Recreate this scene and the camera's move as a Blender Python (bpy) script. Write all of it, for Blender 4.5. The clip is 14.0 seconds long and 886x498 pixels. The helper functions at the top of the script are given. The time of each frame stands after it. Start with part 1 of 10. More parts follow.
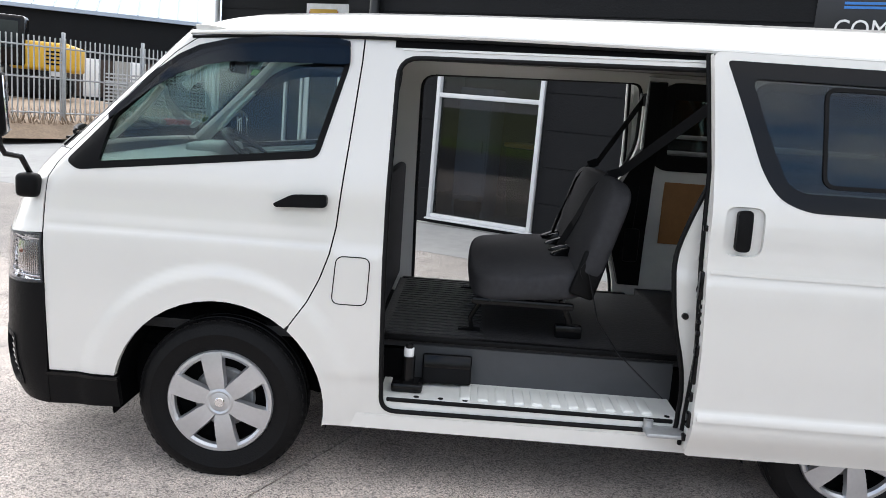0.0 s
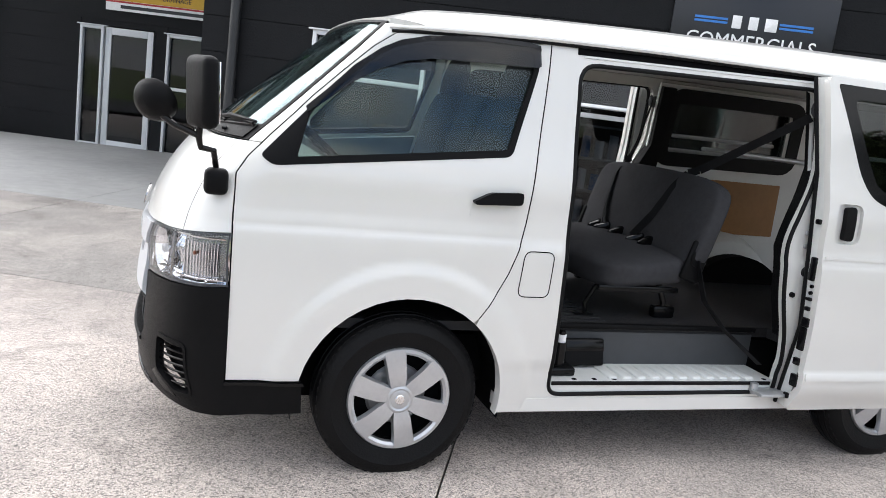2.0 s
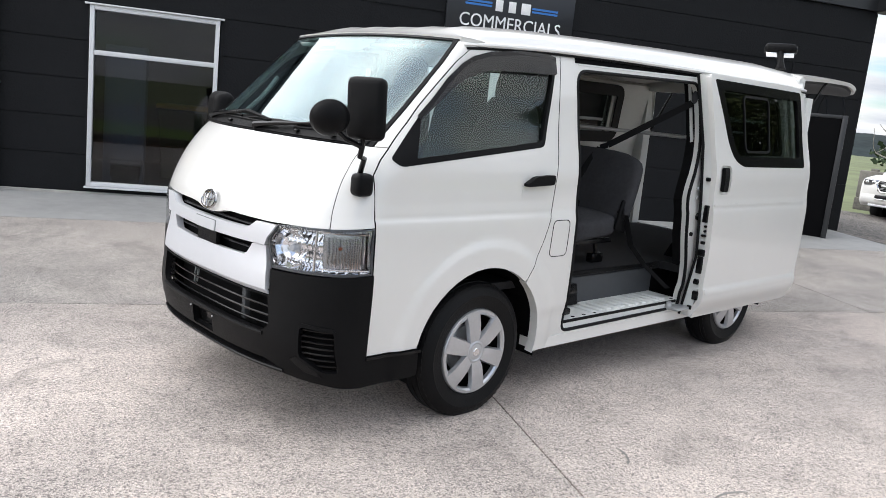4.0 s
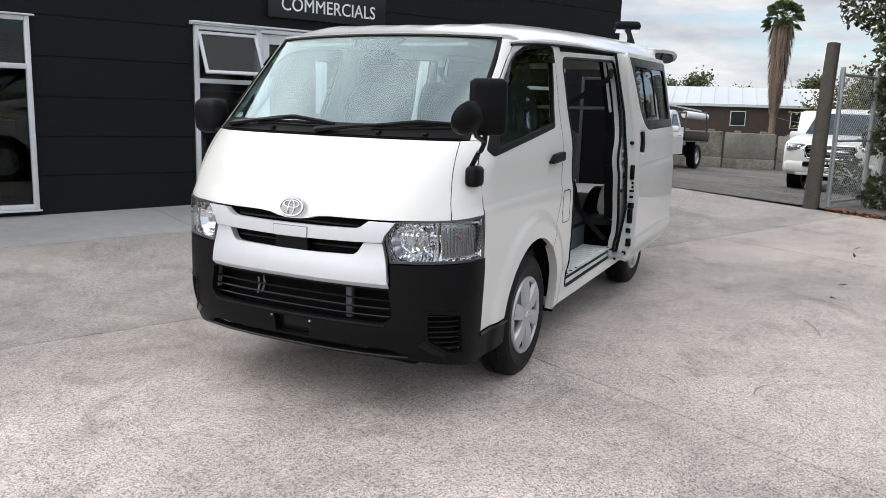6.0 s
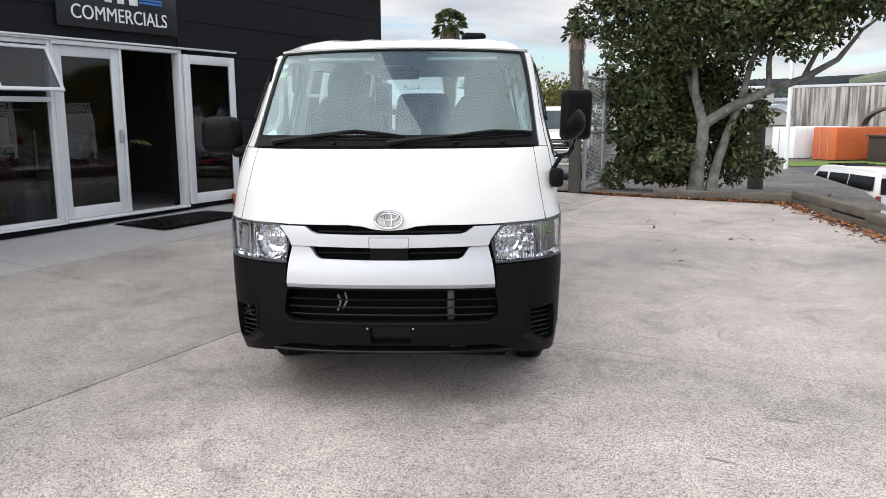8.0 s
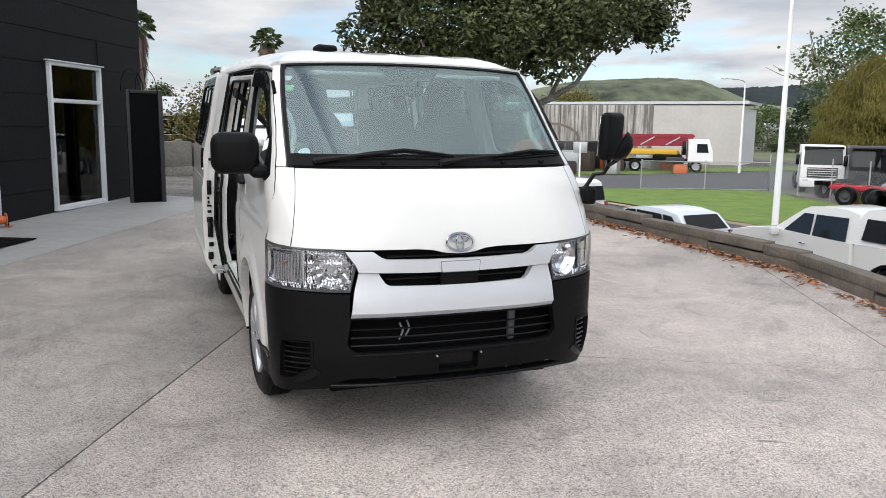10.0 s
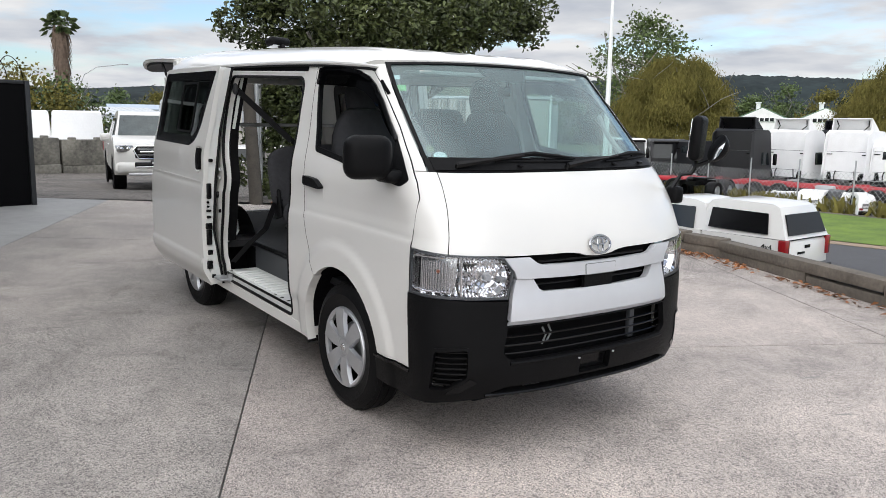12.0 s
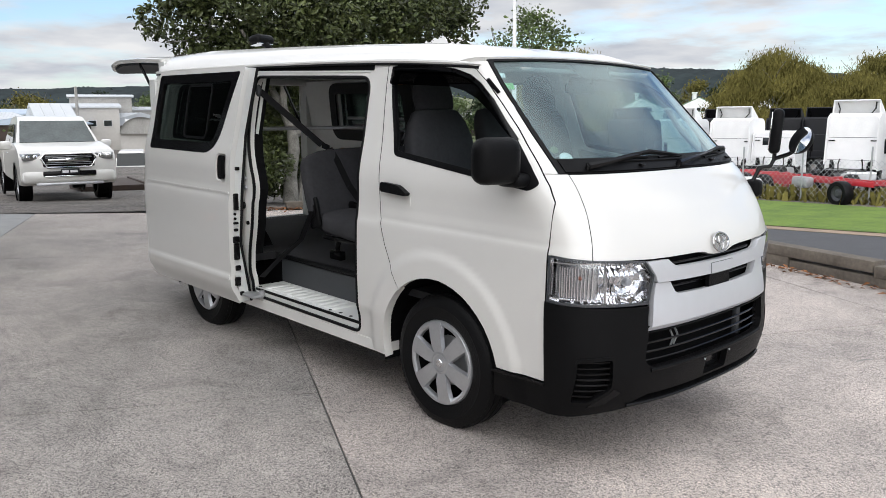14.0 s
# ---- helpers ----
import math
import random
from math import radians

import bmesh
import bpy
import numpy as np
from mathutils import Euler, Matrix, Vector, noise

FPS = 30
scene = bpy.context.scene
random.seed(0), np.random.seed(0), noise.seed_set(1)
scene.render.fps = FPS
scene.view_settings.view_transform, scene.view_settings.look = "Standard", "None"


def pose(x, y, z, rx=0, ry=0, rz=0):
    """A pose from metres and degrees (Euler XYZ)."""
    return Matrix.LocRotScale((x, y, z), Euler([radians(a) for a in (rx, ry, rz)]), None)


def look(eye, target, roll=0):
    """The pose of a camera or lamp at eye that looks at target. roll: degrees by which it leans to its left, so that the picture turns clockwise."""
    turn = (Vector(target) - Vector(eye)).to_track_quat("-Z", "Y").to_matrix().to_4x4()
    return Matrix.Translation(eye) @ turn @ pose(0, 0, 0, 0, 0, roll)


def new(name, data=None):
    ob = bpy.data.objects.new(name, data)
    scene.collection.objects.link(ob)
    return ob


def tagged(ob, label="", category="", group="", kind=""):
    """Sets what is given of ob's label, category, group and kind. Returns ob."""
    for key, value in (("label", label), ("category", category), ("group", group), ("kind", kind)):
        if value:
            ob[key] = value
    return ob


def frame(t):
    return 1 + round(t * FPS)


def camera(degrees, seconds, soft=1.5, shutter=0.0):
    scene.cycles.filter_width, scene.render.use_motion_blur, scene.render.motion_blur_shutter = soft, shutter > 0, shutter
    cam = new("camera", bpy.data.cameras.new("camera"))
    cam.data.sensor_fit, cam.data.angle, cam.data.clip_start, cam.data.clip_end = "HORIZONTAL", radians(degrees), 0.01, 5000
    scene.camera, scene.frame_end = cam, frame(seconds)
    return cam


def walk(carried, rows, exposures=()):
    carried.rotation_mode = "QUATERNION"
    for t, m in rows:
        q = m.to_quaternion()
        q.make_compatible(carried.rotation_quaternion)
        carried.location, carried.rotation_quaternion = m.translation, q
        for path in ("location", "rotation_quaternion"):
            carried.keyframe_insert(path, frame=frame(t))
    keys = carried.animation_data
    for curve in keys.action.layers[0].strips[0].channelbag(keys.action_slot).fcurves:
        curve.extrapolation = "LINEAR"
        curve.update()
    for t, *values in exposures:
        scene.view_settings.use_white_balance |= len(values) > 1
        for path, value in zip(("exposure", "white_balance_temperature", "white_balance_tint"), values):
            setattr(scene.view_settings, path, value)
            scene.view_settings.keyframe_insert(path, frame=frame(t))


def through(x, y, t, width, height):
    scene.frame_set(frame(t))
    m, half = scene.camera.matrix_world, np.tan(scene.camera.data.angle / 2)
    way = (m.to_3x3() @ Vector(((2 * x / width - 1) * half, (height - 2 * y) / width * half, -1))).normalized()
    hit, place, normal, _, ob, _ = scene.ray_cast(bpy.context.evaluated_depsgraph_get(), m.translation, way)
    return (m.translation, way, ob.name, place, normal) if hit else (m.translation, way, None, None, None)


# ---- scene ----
cam = camera(58.4, 14.0, soft=0.5)
PATH = [
    (0, (0.917, -3.863, 1.592), (0.874, -1.895, 1.239), 5.0),
    (0.5, (0.429, -3.877, 1.577), (0.557, -1.912, 1.227), 5.6),
    (1, (-0.008, -3.798, 1.557), (0.284, -1.851, 1.208), 6.4),
    (1.5, (-0.465, -3.835, 1.532), (-0.008, -1.919, 1.183), 7.1),
    (2, (-0.901, -3.764, 1.506), (-0.269, -1.898, 1.163), 7.5),
    (2.5, (-1.37, -3.702, 1.499), (-0.536, -1.916, 1.163), 7.7),
    (3, (-1.841, -3.654, 1.5), (-0.814, -1.971, 1.167), 7.5),
    (5.5, (-3.808, -2.657, 1.457), (-2.122, -1.644, 1.095), 2.7),
    (6, (-4.054, -2.282, 1.465), (-2.289, -1.413, 1.107), 1.8),
    (6.5, (-4.379, -1.897, 1.464), (-2.54, -1.195, 1.107), 1.0),
    (7, (-4.535, -1.453, 1.452), (-2.637, -0.928, 1.1), 0.3),
    (7.5, (-4.673, -0.95, 1.458), (-2.729, -0.633, 1.111), -0.3),
    (8, (-4.802, -0.448, 1.469), (-2.833, -0.35, 1.133), -0.4),
    (8.5, (-4.74, 0.021, 1.503), (-2.77, -0.093, 1.177), -0.4),
    (9, (-4.715, 0.515, 1.506), (-2.769, 0.182, 1.19), -0.1),
    (11.5, (-3.845, 2.376, 1.52), (-2.161, 1.345, 1.204), 1.3),
    (12, (-3.681, 2.704, 1.531), (-2.053, 1.588, 1.212), 1.0),
    (12.5, (-3.397, 2.924, 1.54), (-1.824, 1.731, 1.217), 0.4),
    (13, (-3.229, 3.152, 1.548), (-1.704, 1.902, 1.214), -0.0),
    (13.5, (-3.071, 3.364, 1.555), (-1.587, 2.063, 1.227), -0.3),
    (14, (-2.848, 3.403, 1.546), (-1.395, 2.068, 1.219), -0.4),
]
walk(cam, [(t, look(eye, target, roll)) for t, eye, target, roll in PATH],
     exposures=((0, 0.66), (1.5, 0.69), (3, 0.64), (5.5, 0.15), (7.5, 0.16), (9, 0.12), (11.5, 0.04), (12.5, 0.05), (14, 0.06)))

# ---- sky and sun: a bright overcast sky with thin blue gaps ----
SUN_EL, SUN_AZ = 31.0, 120.0   # degrees; azimuth counted from +x towards +y
world = bpy.data.worlds.new("sky")
scene.world = world
world.use_nodes = True
wn, wl = world.node_tree.nodes, world.node_tree.links
wn.clear()
w_out = wn.new("ShaderNodeOutputWorld")
w_sky = wn.new("ShaderNodeTexSky")
w_sky.sky_type, w_sky.sun_disc = "NISHITA", False
w_sky.sun_elevation, w_sky.sun_rotation = radians(SUN_EL), radians(90 - SUN_AZ)
w_bg = wn.new("ShaderNodeBackground")
w_bg.inputs["Strength"].default_value = 0.15
w_blue = wn.new("ShaderNodeMix")              # clear sky, slightly deeper blue
w_blue.data_type, w_blue.blend_type = "RGBA", "MULTIPLY"
w_blue.inputs["Factor"].default_value = 1.0
w_blue.inputs["B"].default_value = (0.88, 0.97, 1.10, 1)
wl.new(w_sky.outputs["Color"], w_blue.inputs["A"])
wl.new(w_blue.outputs["Result"], w_bg.inputs["Color"])
w_tc = wn.new("ShaderNodeTexCoord")
w_map = wn.new("ShaderNodeMapping")
w_map.inputs["Scale"].default_value = (0.42, 0.42, 1.0)
w_dir = wn.new("ShaderNodeSeparateXYZ")        # the cloud layer is flat overhead and crowds towards the horizon
wl.new(w_tc.outputs["Generated"], w_dir.inputs["Vector"])
w_den = wn.new("ShaderNodeMath")
w_den.operation, w_den.inputs[1].default_value = "ADD", 0.13
wl.new(w_dir.outputs["Z"], w_den.inputs[0])
w_flat = wn.new("ShaderNodeCombineXYZ")
for axis in ("X", "Y"):
    dv = wn.new("ShaderNodeMath")
    dv.operation = "DIVIDE"
    wl.new(w_dir.outputs[axis], dv.inputs[0])
    wl.new(w_den.outputs[0], dv.inputs[1])
    wl.new(dv.outputs[0], w_flat.inputs[axis])
wl.new(w_flat.outputs[0], w_map.inputs["Vector"])
w_n1 = wn.new("ShaderNodeTexNoise")
w_n1.inputs["Scale"].default_value, w_n1.inputs["Detail"].default_value, w_n1.inputs["Roughness"].default_value = 2.2, 6.0, 0.55
wl.new(w_map.outputs["Vector"], w_n1.inputs["Vector"])
w_cov = wn.new("ShaderNodeValToRGB")           # how much cloud covers the blue
w_cov.color_ramp.elements[0].position, w_cov.color_ramp.elements[1].position = 0.38, 0.535
wl.new(w_n1.outputs["Fac"], w_cov.inputs["Fac"])
w_n2 = wn.new("ShaderNodeTexNoise")
w_n2.inputs["Scale"].default_value, w_n2.inputs["Detail"].default_value = 4.0, 5.0
wl.new(w_map.outputs["Vector"], w_n2.inputs["Vector"])
w_col = wn.new("ShaderNodeValToRGB")           # grey bellies and white tops
w_col.color_ramp.elements[0].position, w_col.color_ramp.elements[0].color = 0.30, (0.575, 0.615, 0.695, 1)
w_col.color_ramp.elements[1].position, w_col.color_ramp.elements[1].color = 0.64, (0.945, 0.952, 0.965, 1)
wl.new(w_n2.outputs["Fac"], w_col.inputs["Fac"])
w_cloud = wn.new("ShaderNodeBackground")
w_cloud.inputs["Strength"].default_value = 0.92
wl.new(w_col.outputs["Color"], w_cloud.inputs["Color"])
w_sep = wn.new("ShaderNodeSeparateXYZ")        # an overcast sky is brightest overhead
wl.new(w_tc.outputs["Generated"], w_sep.inputs["Vector"])
w_up = wn.new("ShaderNodeMapRange")
w_up.interpolation_type = "SMOOTHSTEP"
w_up.inputs["From Min"].default_value, w_up.inputs["From Max"].default_value = 0.13, 0.28
w_up.inputs["To Min"].default_value, w_up.inputs["To Max"].default_value = 1.0, 1.68
wl.new(w_sep.outputs["Z"], w_up.inputs["Value"])
w_tow = wn.new("ShaderNodeVectorMath")         # and where the sun stands behind the cloud
w_tow.operation = "DOT_PRODUCT"
w_tow.inputs[1].default_value = (math.cos(radians(SUN_AZ)) * math.cos(radians(SUN_EL)), math.sin(radians(SUN_AZ)) * math.cos(radians(SUN_EL)), math.sin(radians(SUN_EL)))
wl.new(w_tc.outputs["Generated"], w_tow.inputs[0])
w_glow = wn.new("ShaderNodeMapRange")
w_glow.interpolation_type = "SMOOTHSTEP"
w_glow.inputs["From Min"].default_value, w_glow.inputs["From Max"].default_value = 0.12, 0.76
w_glow.inputs["To Min"].default_value, w_glow.inputs["To Max"].default_value = 0.87, 1.44
wl.new(w_tow.outputs["Value"], w_glow.inputs["Value"])
w_str = wn.new("ShaderNodeMath")
w_str.operation = "MULTIPLY"
wl.new(w_up.outputs["Result"], w_str.inputs[0])
wl.new(w_glow.outputs["Result"], w_str.inputs[1])
wl.new(w_str.outputs[0], w_cloud.inputs["Strength"])
w_mix = wn.new("ShaderNodeMixShader")
wl.new(w_cov.outputs["Color"], w_mix.inputs["Fac"])
wl.new(w_bg.outputs["Background"], w_mix.inputs[1])
wl.new(w_cloud.outputs["Background"], w_mix.inputs[2])
wl.new(w_mix.outputs["Shader"], w_out.inputs["Surface"])

sun = new("sun", bpy.data.lights.new("sun", "SUN"))
sun.data.energy, sun.data.angle, sun.data.color = 2.1, radians(115), (1.0, 0.95, 0.88)
sun.matrix_world = look((math.cos(radians(SUN_AZ)) * 30, math.sin(radians(SUN_AZ)) * 30, 30 * math.tan(radians(SUN_EL))), (0, 0, 0))

# ---- materials ----
def mat(name, base, rough=0.5, metal=0.0, var=0.12, scale=6.0, bump=0.0, bscale=80.0, coat=0.0, tint=None, spec=0.5, object_random=0.0, island_random=0.0):
    """A surface with two scales of colour variation, uneven gloss and fine relief, in object space."""
    m = bpy.data.materials.new(name)
    m.use_nodes = True
    n, l = m.node_tree.nodes, m.node_tree.links
    b = n["Principled BSDF"]
    tc = n.new("ShaderNodeTexCoord")
    big, fine = n.new("ShaderNodeTexNoise"), n.new("ShaderNodeTexNoise")
    for node, s in ((big, scale), (fine, scale * 9)):
        node.inputs["Scale"].default_value, node.inputs["Detail"].default_value = s, 5
        l.new(tc.outputs["Object"], node.inputs["Vector"])
    mixn = n.new("ShaderNodeMath")
    mixn.operation = "MULTIPLY_ADD"
    mixn.inputs[1].default_value = 0.6
    half = n.new("ShaderNodeMath")
    half.operation = "MULTIPLY"
    half.inputs[1].default_value = 0.4
    l.new(fine.outputs["Fac"], half.inputs[0])
    l.new(big.outputs["Fac"], mixn.inputs[0])
    l.new(half.outputs[0], mixn.inputs[2])
    ramp = n.new("ShaderNodeValToRGB")
    lo = [max(0.0, c * (1 - var)) for c in base]
    hi = [min(1.0, c * (1 + var)) for c in (tint or base)]
    ramp.color_ramp.elements[0].position, ramp.color_ramp.elements[0].color = 0.3, (*lo, 1)
    ramp.color_ramp.elements[1].position, ramp.color_ramp.elements[1].color = 0.7, (*hi, 1)
    l.new(mixn.outputs[0], ramp.inputs["Fac"])
    colour = ramp.outputs["Color"]
    if object_random or island_random:
        hsv = n.new("ShaderNodeHueSaturation")
        mr = n.new("ShaderNodeMapRange")
        amount = object_random or island_random
        mr.inputs["To Min"].default_value, mr.inputs["To Max"].default_value = 1 - amount, 1 + amount
        if object_random:
            l.new(n.new("ShaderNodeObjectInfo").outputs["Random"], mr.inputs["Value"])
        else:
            l.new(n.new("ShaderNodeNewGeometry").outputs["Random Per Island"], mr.inputs["Value"])
        l.new(mr.outputs["Result"], hsv.inputs["Value"])
        l.new(colour, hsv.inputs["Color"])
        colour = hsv.outputs["Color"]
    l.new(colour, b.inputs["Base Color"])
    rr = n.new("ShaderNodeMapRange")
    rr.inputs["To Min"].default_value, rr.inputs["To Max"].default_value = max(0.02, rough * 0.85), min(1, rough * 1.15)
    l.new(mixn.outputs[0], rr.inputs["Value"])
    l.new(rr.outputs["Result"], b.inputs["Roughness"])
    b.inputs["Metallic"].default_value = metal
    b.inputs["Specular IOR Level"].default_value = spec
    b.inputs["Coat Weight"].default_value, b.inputs["Coat Roughness"].default_value = coat, 0.04
    if bump:
        bn, bt = n.new("ShaderNodeBump"), n.new("ShaderNodeTexNoise")
        bt.inputs["Scale"].default_value, bt.inputs["Detail"].default_value = bscale, 4
        l.new(tc.outputs["Object"], bt.inputs["Vector"])
        l.new(bt.outputs["Fac"], bn.inputs["Height"])
        bn.inputs["Strength"].default_value, bn.inputs["Distance"].default_value = bump, 0.01
        l.new(bn.outputs["Normal"], b.inputs["Normal"])
    return m


def glass(name, colour=(0.9, 0.95, 0.93), through=0.8, rough=0.0, f0=0.04, sheen=(0.82, 0.82, 0.82)):
    """A pane seen from either side: tinted see-through with a true mirror reflection that grows at grazing angles."""
    m = bpy.data.materials.new(name)
    m.use_nodes = True
    n, l = m.node_tree.nodes, m.node_tree.links
    n.clear()
    out, tr, gl, mix, lw, pw, ma = (n.new("ShaderNode" + k) for k in ("OutputMaterial", "BsdfTransparent", "BsdfGlossy", "MixShader", "LayerWeight", "Math", "Math"))
    tr.inputs["Color"].default_value = (*[c * through for c in colour], 1)
    gl.inputs["Roughness"].default_value = rough
    gl.inputs["Color"].default_value = (*sheen, 1)
    lw.inputs["Blend"].default_value = 0.5
    pw.operation, ma.operation = "POWER", "MULTIPLY_ADD"
    pw.inputs[1].default_value = 5.0
    ma.inputs[1].default_value, ma.inputs[2].default_value = 1 - f0, f0
    l.new(lw.outputs["Facing"], pw.inputs[0])
    l.new(pw.outputs[0], ma.inputs[0])
    l.new(ma.outputs[0], mix.inputs["Fac"])
    l.new(tr.outputs["BSDF"], mix.inputs[1])
    l.new(gl.outputs["BSDF"], mix.inputs[2])
    l.new(mix.outputs["Shader"], out.inputs["Surface"])
    return m


def concrete_yard(name="aggregate_concrete", base=(0.420, 0.386, 0.363), grain_size=170):
    """Washed aggregate: small pale and dark stones in grey cement, with large faint stains."""
    m = mat(name, base, 0.85, var=0.12, scale=0.5)
    n, l = m.node_tree.nodes, m.node_tree.links
    b = n["Principled BSDF"]
    tc = [x for x in n if x.type == "TEX_COORD"][0]
    old = b.inputs["Base Color"].links[0].from_socket
    vor = n.new("ShaderNodeTexVoronoi")
    vor.inputs["Scale"].default_value = grain_size
    l.new(tc.outputs["Object"], vor.inputs["Vector"])
    stone = n.new("ShaderNodeValToRGB")
    e = stone.color_ramp.elements
    e[0].position, e[0].color = 0.0, (0.34, 0.33, 0.33, 1)
    e[1].position, e[1].color = 1.0, (1.40, 1.37, 1.33, 1)
    x = e.new(0.20); x.color = (0.55, 0.54, 0.54, 1)
    x = e.new(0.30); x.color = (1.02, 1.00, 0.99, 1)
    x = e.new(0.75); x.color = (1.15, 1.12, 1.10, 1)
    sep = n.new("ShaderNodeSeparateColor")
    l.new(vor.outputs["Color"], sep.inputs["Color"])
    l.new(sep.outputs["Red"], stone.inputs["Fac"])
    mul = n.new("ShaderNodeMix")
    mul.data_type, mul.blend_type = "RGBA", "MULTIPLY"
    mul.inputs["Factor"].default_value = 1.0
    l.new(old, mul.inputs["A"])
    l.new(stone.outputs["Color"], mul.inputs["B"])
    fine = n.new("ShaderNodeTexVoronoi")
    fine.inputs["Scale"].default_value = grain_size * 2.2
    l.new(tc.outputs["Object"], fine.inputs["Vector"])
    fs, fr = n.new("ShaderNodeSeparateColor"), n.new("ShaderNodeMapRange")
    l.new(fine.outputs["Color"], fs.inputs["Color"])
    l.new(fs.outputs["Green"], fr.inputs["Value"])
    fr.inputs["To Min"].default_value, fr.inputs["To Max"].default_value = 0.5, 1.5
    grain = n.new("ShaderNodeMix")
    grain.data_type, grain.blend_type = "RGBA", "MULTIPLY"
    grain.inputs["Factor"].default_value = 1.0
    l.new(mul.outputs["Result"], grain.inputs["A"])
    l.new(fr.outputs["Result"], grain.inputs["B"])
    mul = grain
    st = n.new("ShaderNodeTexNoise")
    st.inputs["Scale"].default_value, st.inputs["Detail"].default_value, st.inputs["Distortion"].default_value = 0.35, 8, 0.6
    l.new(tc.outputs["Object"], st.inputs["Vector"])
    sr = n.new("ShaderNodeValToRGB")
    sr.color_ramp.elements[0].position, sr.color_ramp.elements[0].color = 0.34, (0.69, 0.695, 0.70, 1)
    sr.color_ramp.elements[1].position, sr.color_ramp.elements[1].color = 0.6, (1.12, 1.10, 1.08, 1)
    l.new(st.outputs["Fac"], sr.inputs["Fac"])
    mul2 = n.new("ShaderNodeMix")
    mul2.data_type, mul2.blend_type = "RGBA", "MULTIPLY"
    mul2.inputs["Factor"].default_value = 1.0
    l.new(mul.outputs["Result"], mul2.inputs["A"])
    l.new(sr.outputs["Color"], mul2.inputs["B"])
    dirt = n.new("ShaderNodeTexNoise")            # patches of dirt and wear about half a metre across
    dirt.inputs["Scale"].default_value, dirt.inputs["Detail"].default_value, dirt.inputs["Roughness"].default_value, dirt.inputs["Distortion"].default_value = 1.7, 9, 0.68, 0.9
    l.new(tc.outputs["Object"], dirt.inputs["Vector"])
    dr = n.new("ShaderNodeValToRGB")
    dr.color_ramp.elements[0].position, dr.color_ramp.elements[0].color = 0.33, (0.74, 0.735, 0.73, 1)
    dr.color_ramp.elements[1].position, dr.color_ramp.elements[1].color = 0.66, (1.16, 1.15, 1.14, 1)
    mid = dr.color_ramp.elements.new(0.47)
    mid.color = (1.0, 0.995, 0.99, 1)
    l.new(dirt.outputs["Fac"], dr.inputs["Fac"])
    mul3 = n.new("ShaderNodeMix")
    mul3.data_type, mul3.blend_type = "RGBA", "MULTIPLY"
    mul3.inputs["Factor"].default_value = 1.0
    l.new(mul2.outputs["Result"], mul3.inputs["A"])
    l.new(dr.outputs["Color"], mul3.inputs["B"])
    l.new(mul3.outputs["Result"], b.inputs["Base Color"])
    bn = n.new("ShaderNodeBump")
    bn.inputs["Strength"].default_value, bn.inputs["Distance"].default_value = 0.7, 0.6 / grain_size
    l.new(vor.outputs["Distance"], bn.inputs["Height"])
    l.new(bn.outputs["Normal"], b.inputs["Normal"])
    return m


M = {}
M["yard"] = concrete_yard()
# same concrete, darkened in its colour for the building's shade on the ground
M["yard_shaded"] = concrete_yard("shaded_aggregate_concrete", (0.335, 0.318, 0.302))
M["apron"] = mat("smooth_concrete", (0.29, 0.29, 0.285), 0.7, var=0.18, scale=0.8, bump=0.25, bscale=30)
M["joint"] = mat("joint_grime", (0.10, 0.10, 0.095), 0.9)
M["asphalt"] = mat("asphalt", (0.065, 0.065, 0.07), 0.85, var=0.25, scale=1.5, bump=0.6, bscale=120)
M["gravel"] = concrete_yard("dark_gravel", (0.125, 0.116, 0.106), 22)
M["grass"] = mat("grass", (0.072, 0.140, 0.012), 0.9, var=0.30, scale=0.9, bump=1.0, bscale=35, tint=(0.125, 0.190, 0.022))
M["land"] = mat("rough_land", (0.12, 0.14, 0.06), 0.95, var=0.4, scale=0.05, bump=0.3, bscale=3)
M["dry_grass"] = mat("dry_grass", (0.27, 0.20, 0.14), 0.95, var=0.4, scale=2, bump=1.0, bscale=40)
M["wall_dark"] = mat("charcoal_masonry_paint", (0.0085, 0.0090, 0.0102), 0.62, var=0.2, scale=1.2, bump=0.35, bscale=45, spec=0.15)
M["wall_dark2"] = mat("charcoal_trim", (0.018, 0.019, 0.021), 0.45, var=0.15, scale=2)
M["frame"] = mat("pale_aluminium_frame", (0.62, 0.63, 0.64), 0.4, var=0.06, scale=3)
M["sleeper"] = mat("weathered_timber", (0.115, 0.098, 0.080), 0.9, var=0.4, scale=3, bump=0.8, bscale=35)
M["paint"] = mat("white_car_paint", (0.680, 0.669, 0.641), 0.32, var=0.015, scale=1.0, coat=0.8)
M["paint_in"] = mat("white_inner_paint", (0.70, 0.71, 0.69), 0.4, var=0.05, scale=3, coat=0.3)
M["silver"] = mat("silver_paint", (0.62, 0.63, 0.66), 0.36, metal=0.35, var=0.03, scale=2, coat=0.1)
M["chrome"] = mat("chrome", (0.75, 0.75, 0.76), 0.12, metal=1.0, var=0.04)
M["badge_chrome"] = mat("badge_chrome", (0.42, 0.42, 0.43), 0.10, metal=1.0, var=0.04)
M["plastic"] = mat("black_textured_plastic", (0.0045, 0.0045, 0.005), 0.45, var=0.2, scale=4, bump=0.2, bscale=400, spec=0.10)
M["gloss_black"] = mat("gloss_black", (0.005, 0.005, 0.0055), 0.18, var=0.1, spec=0.2)
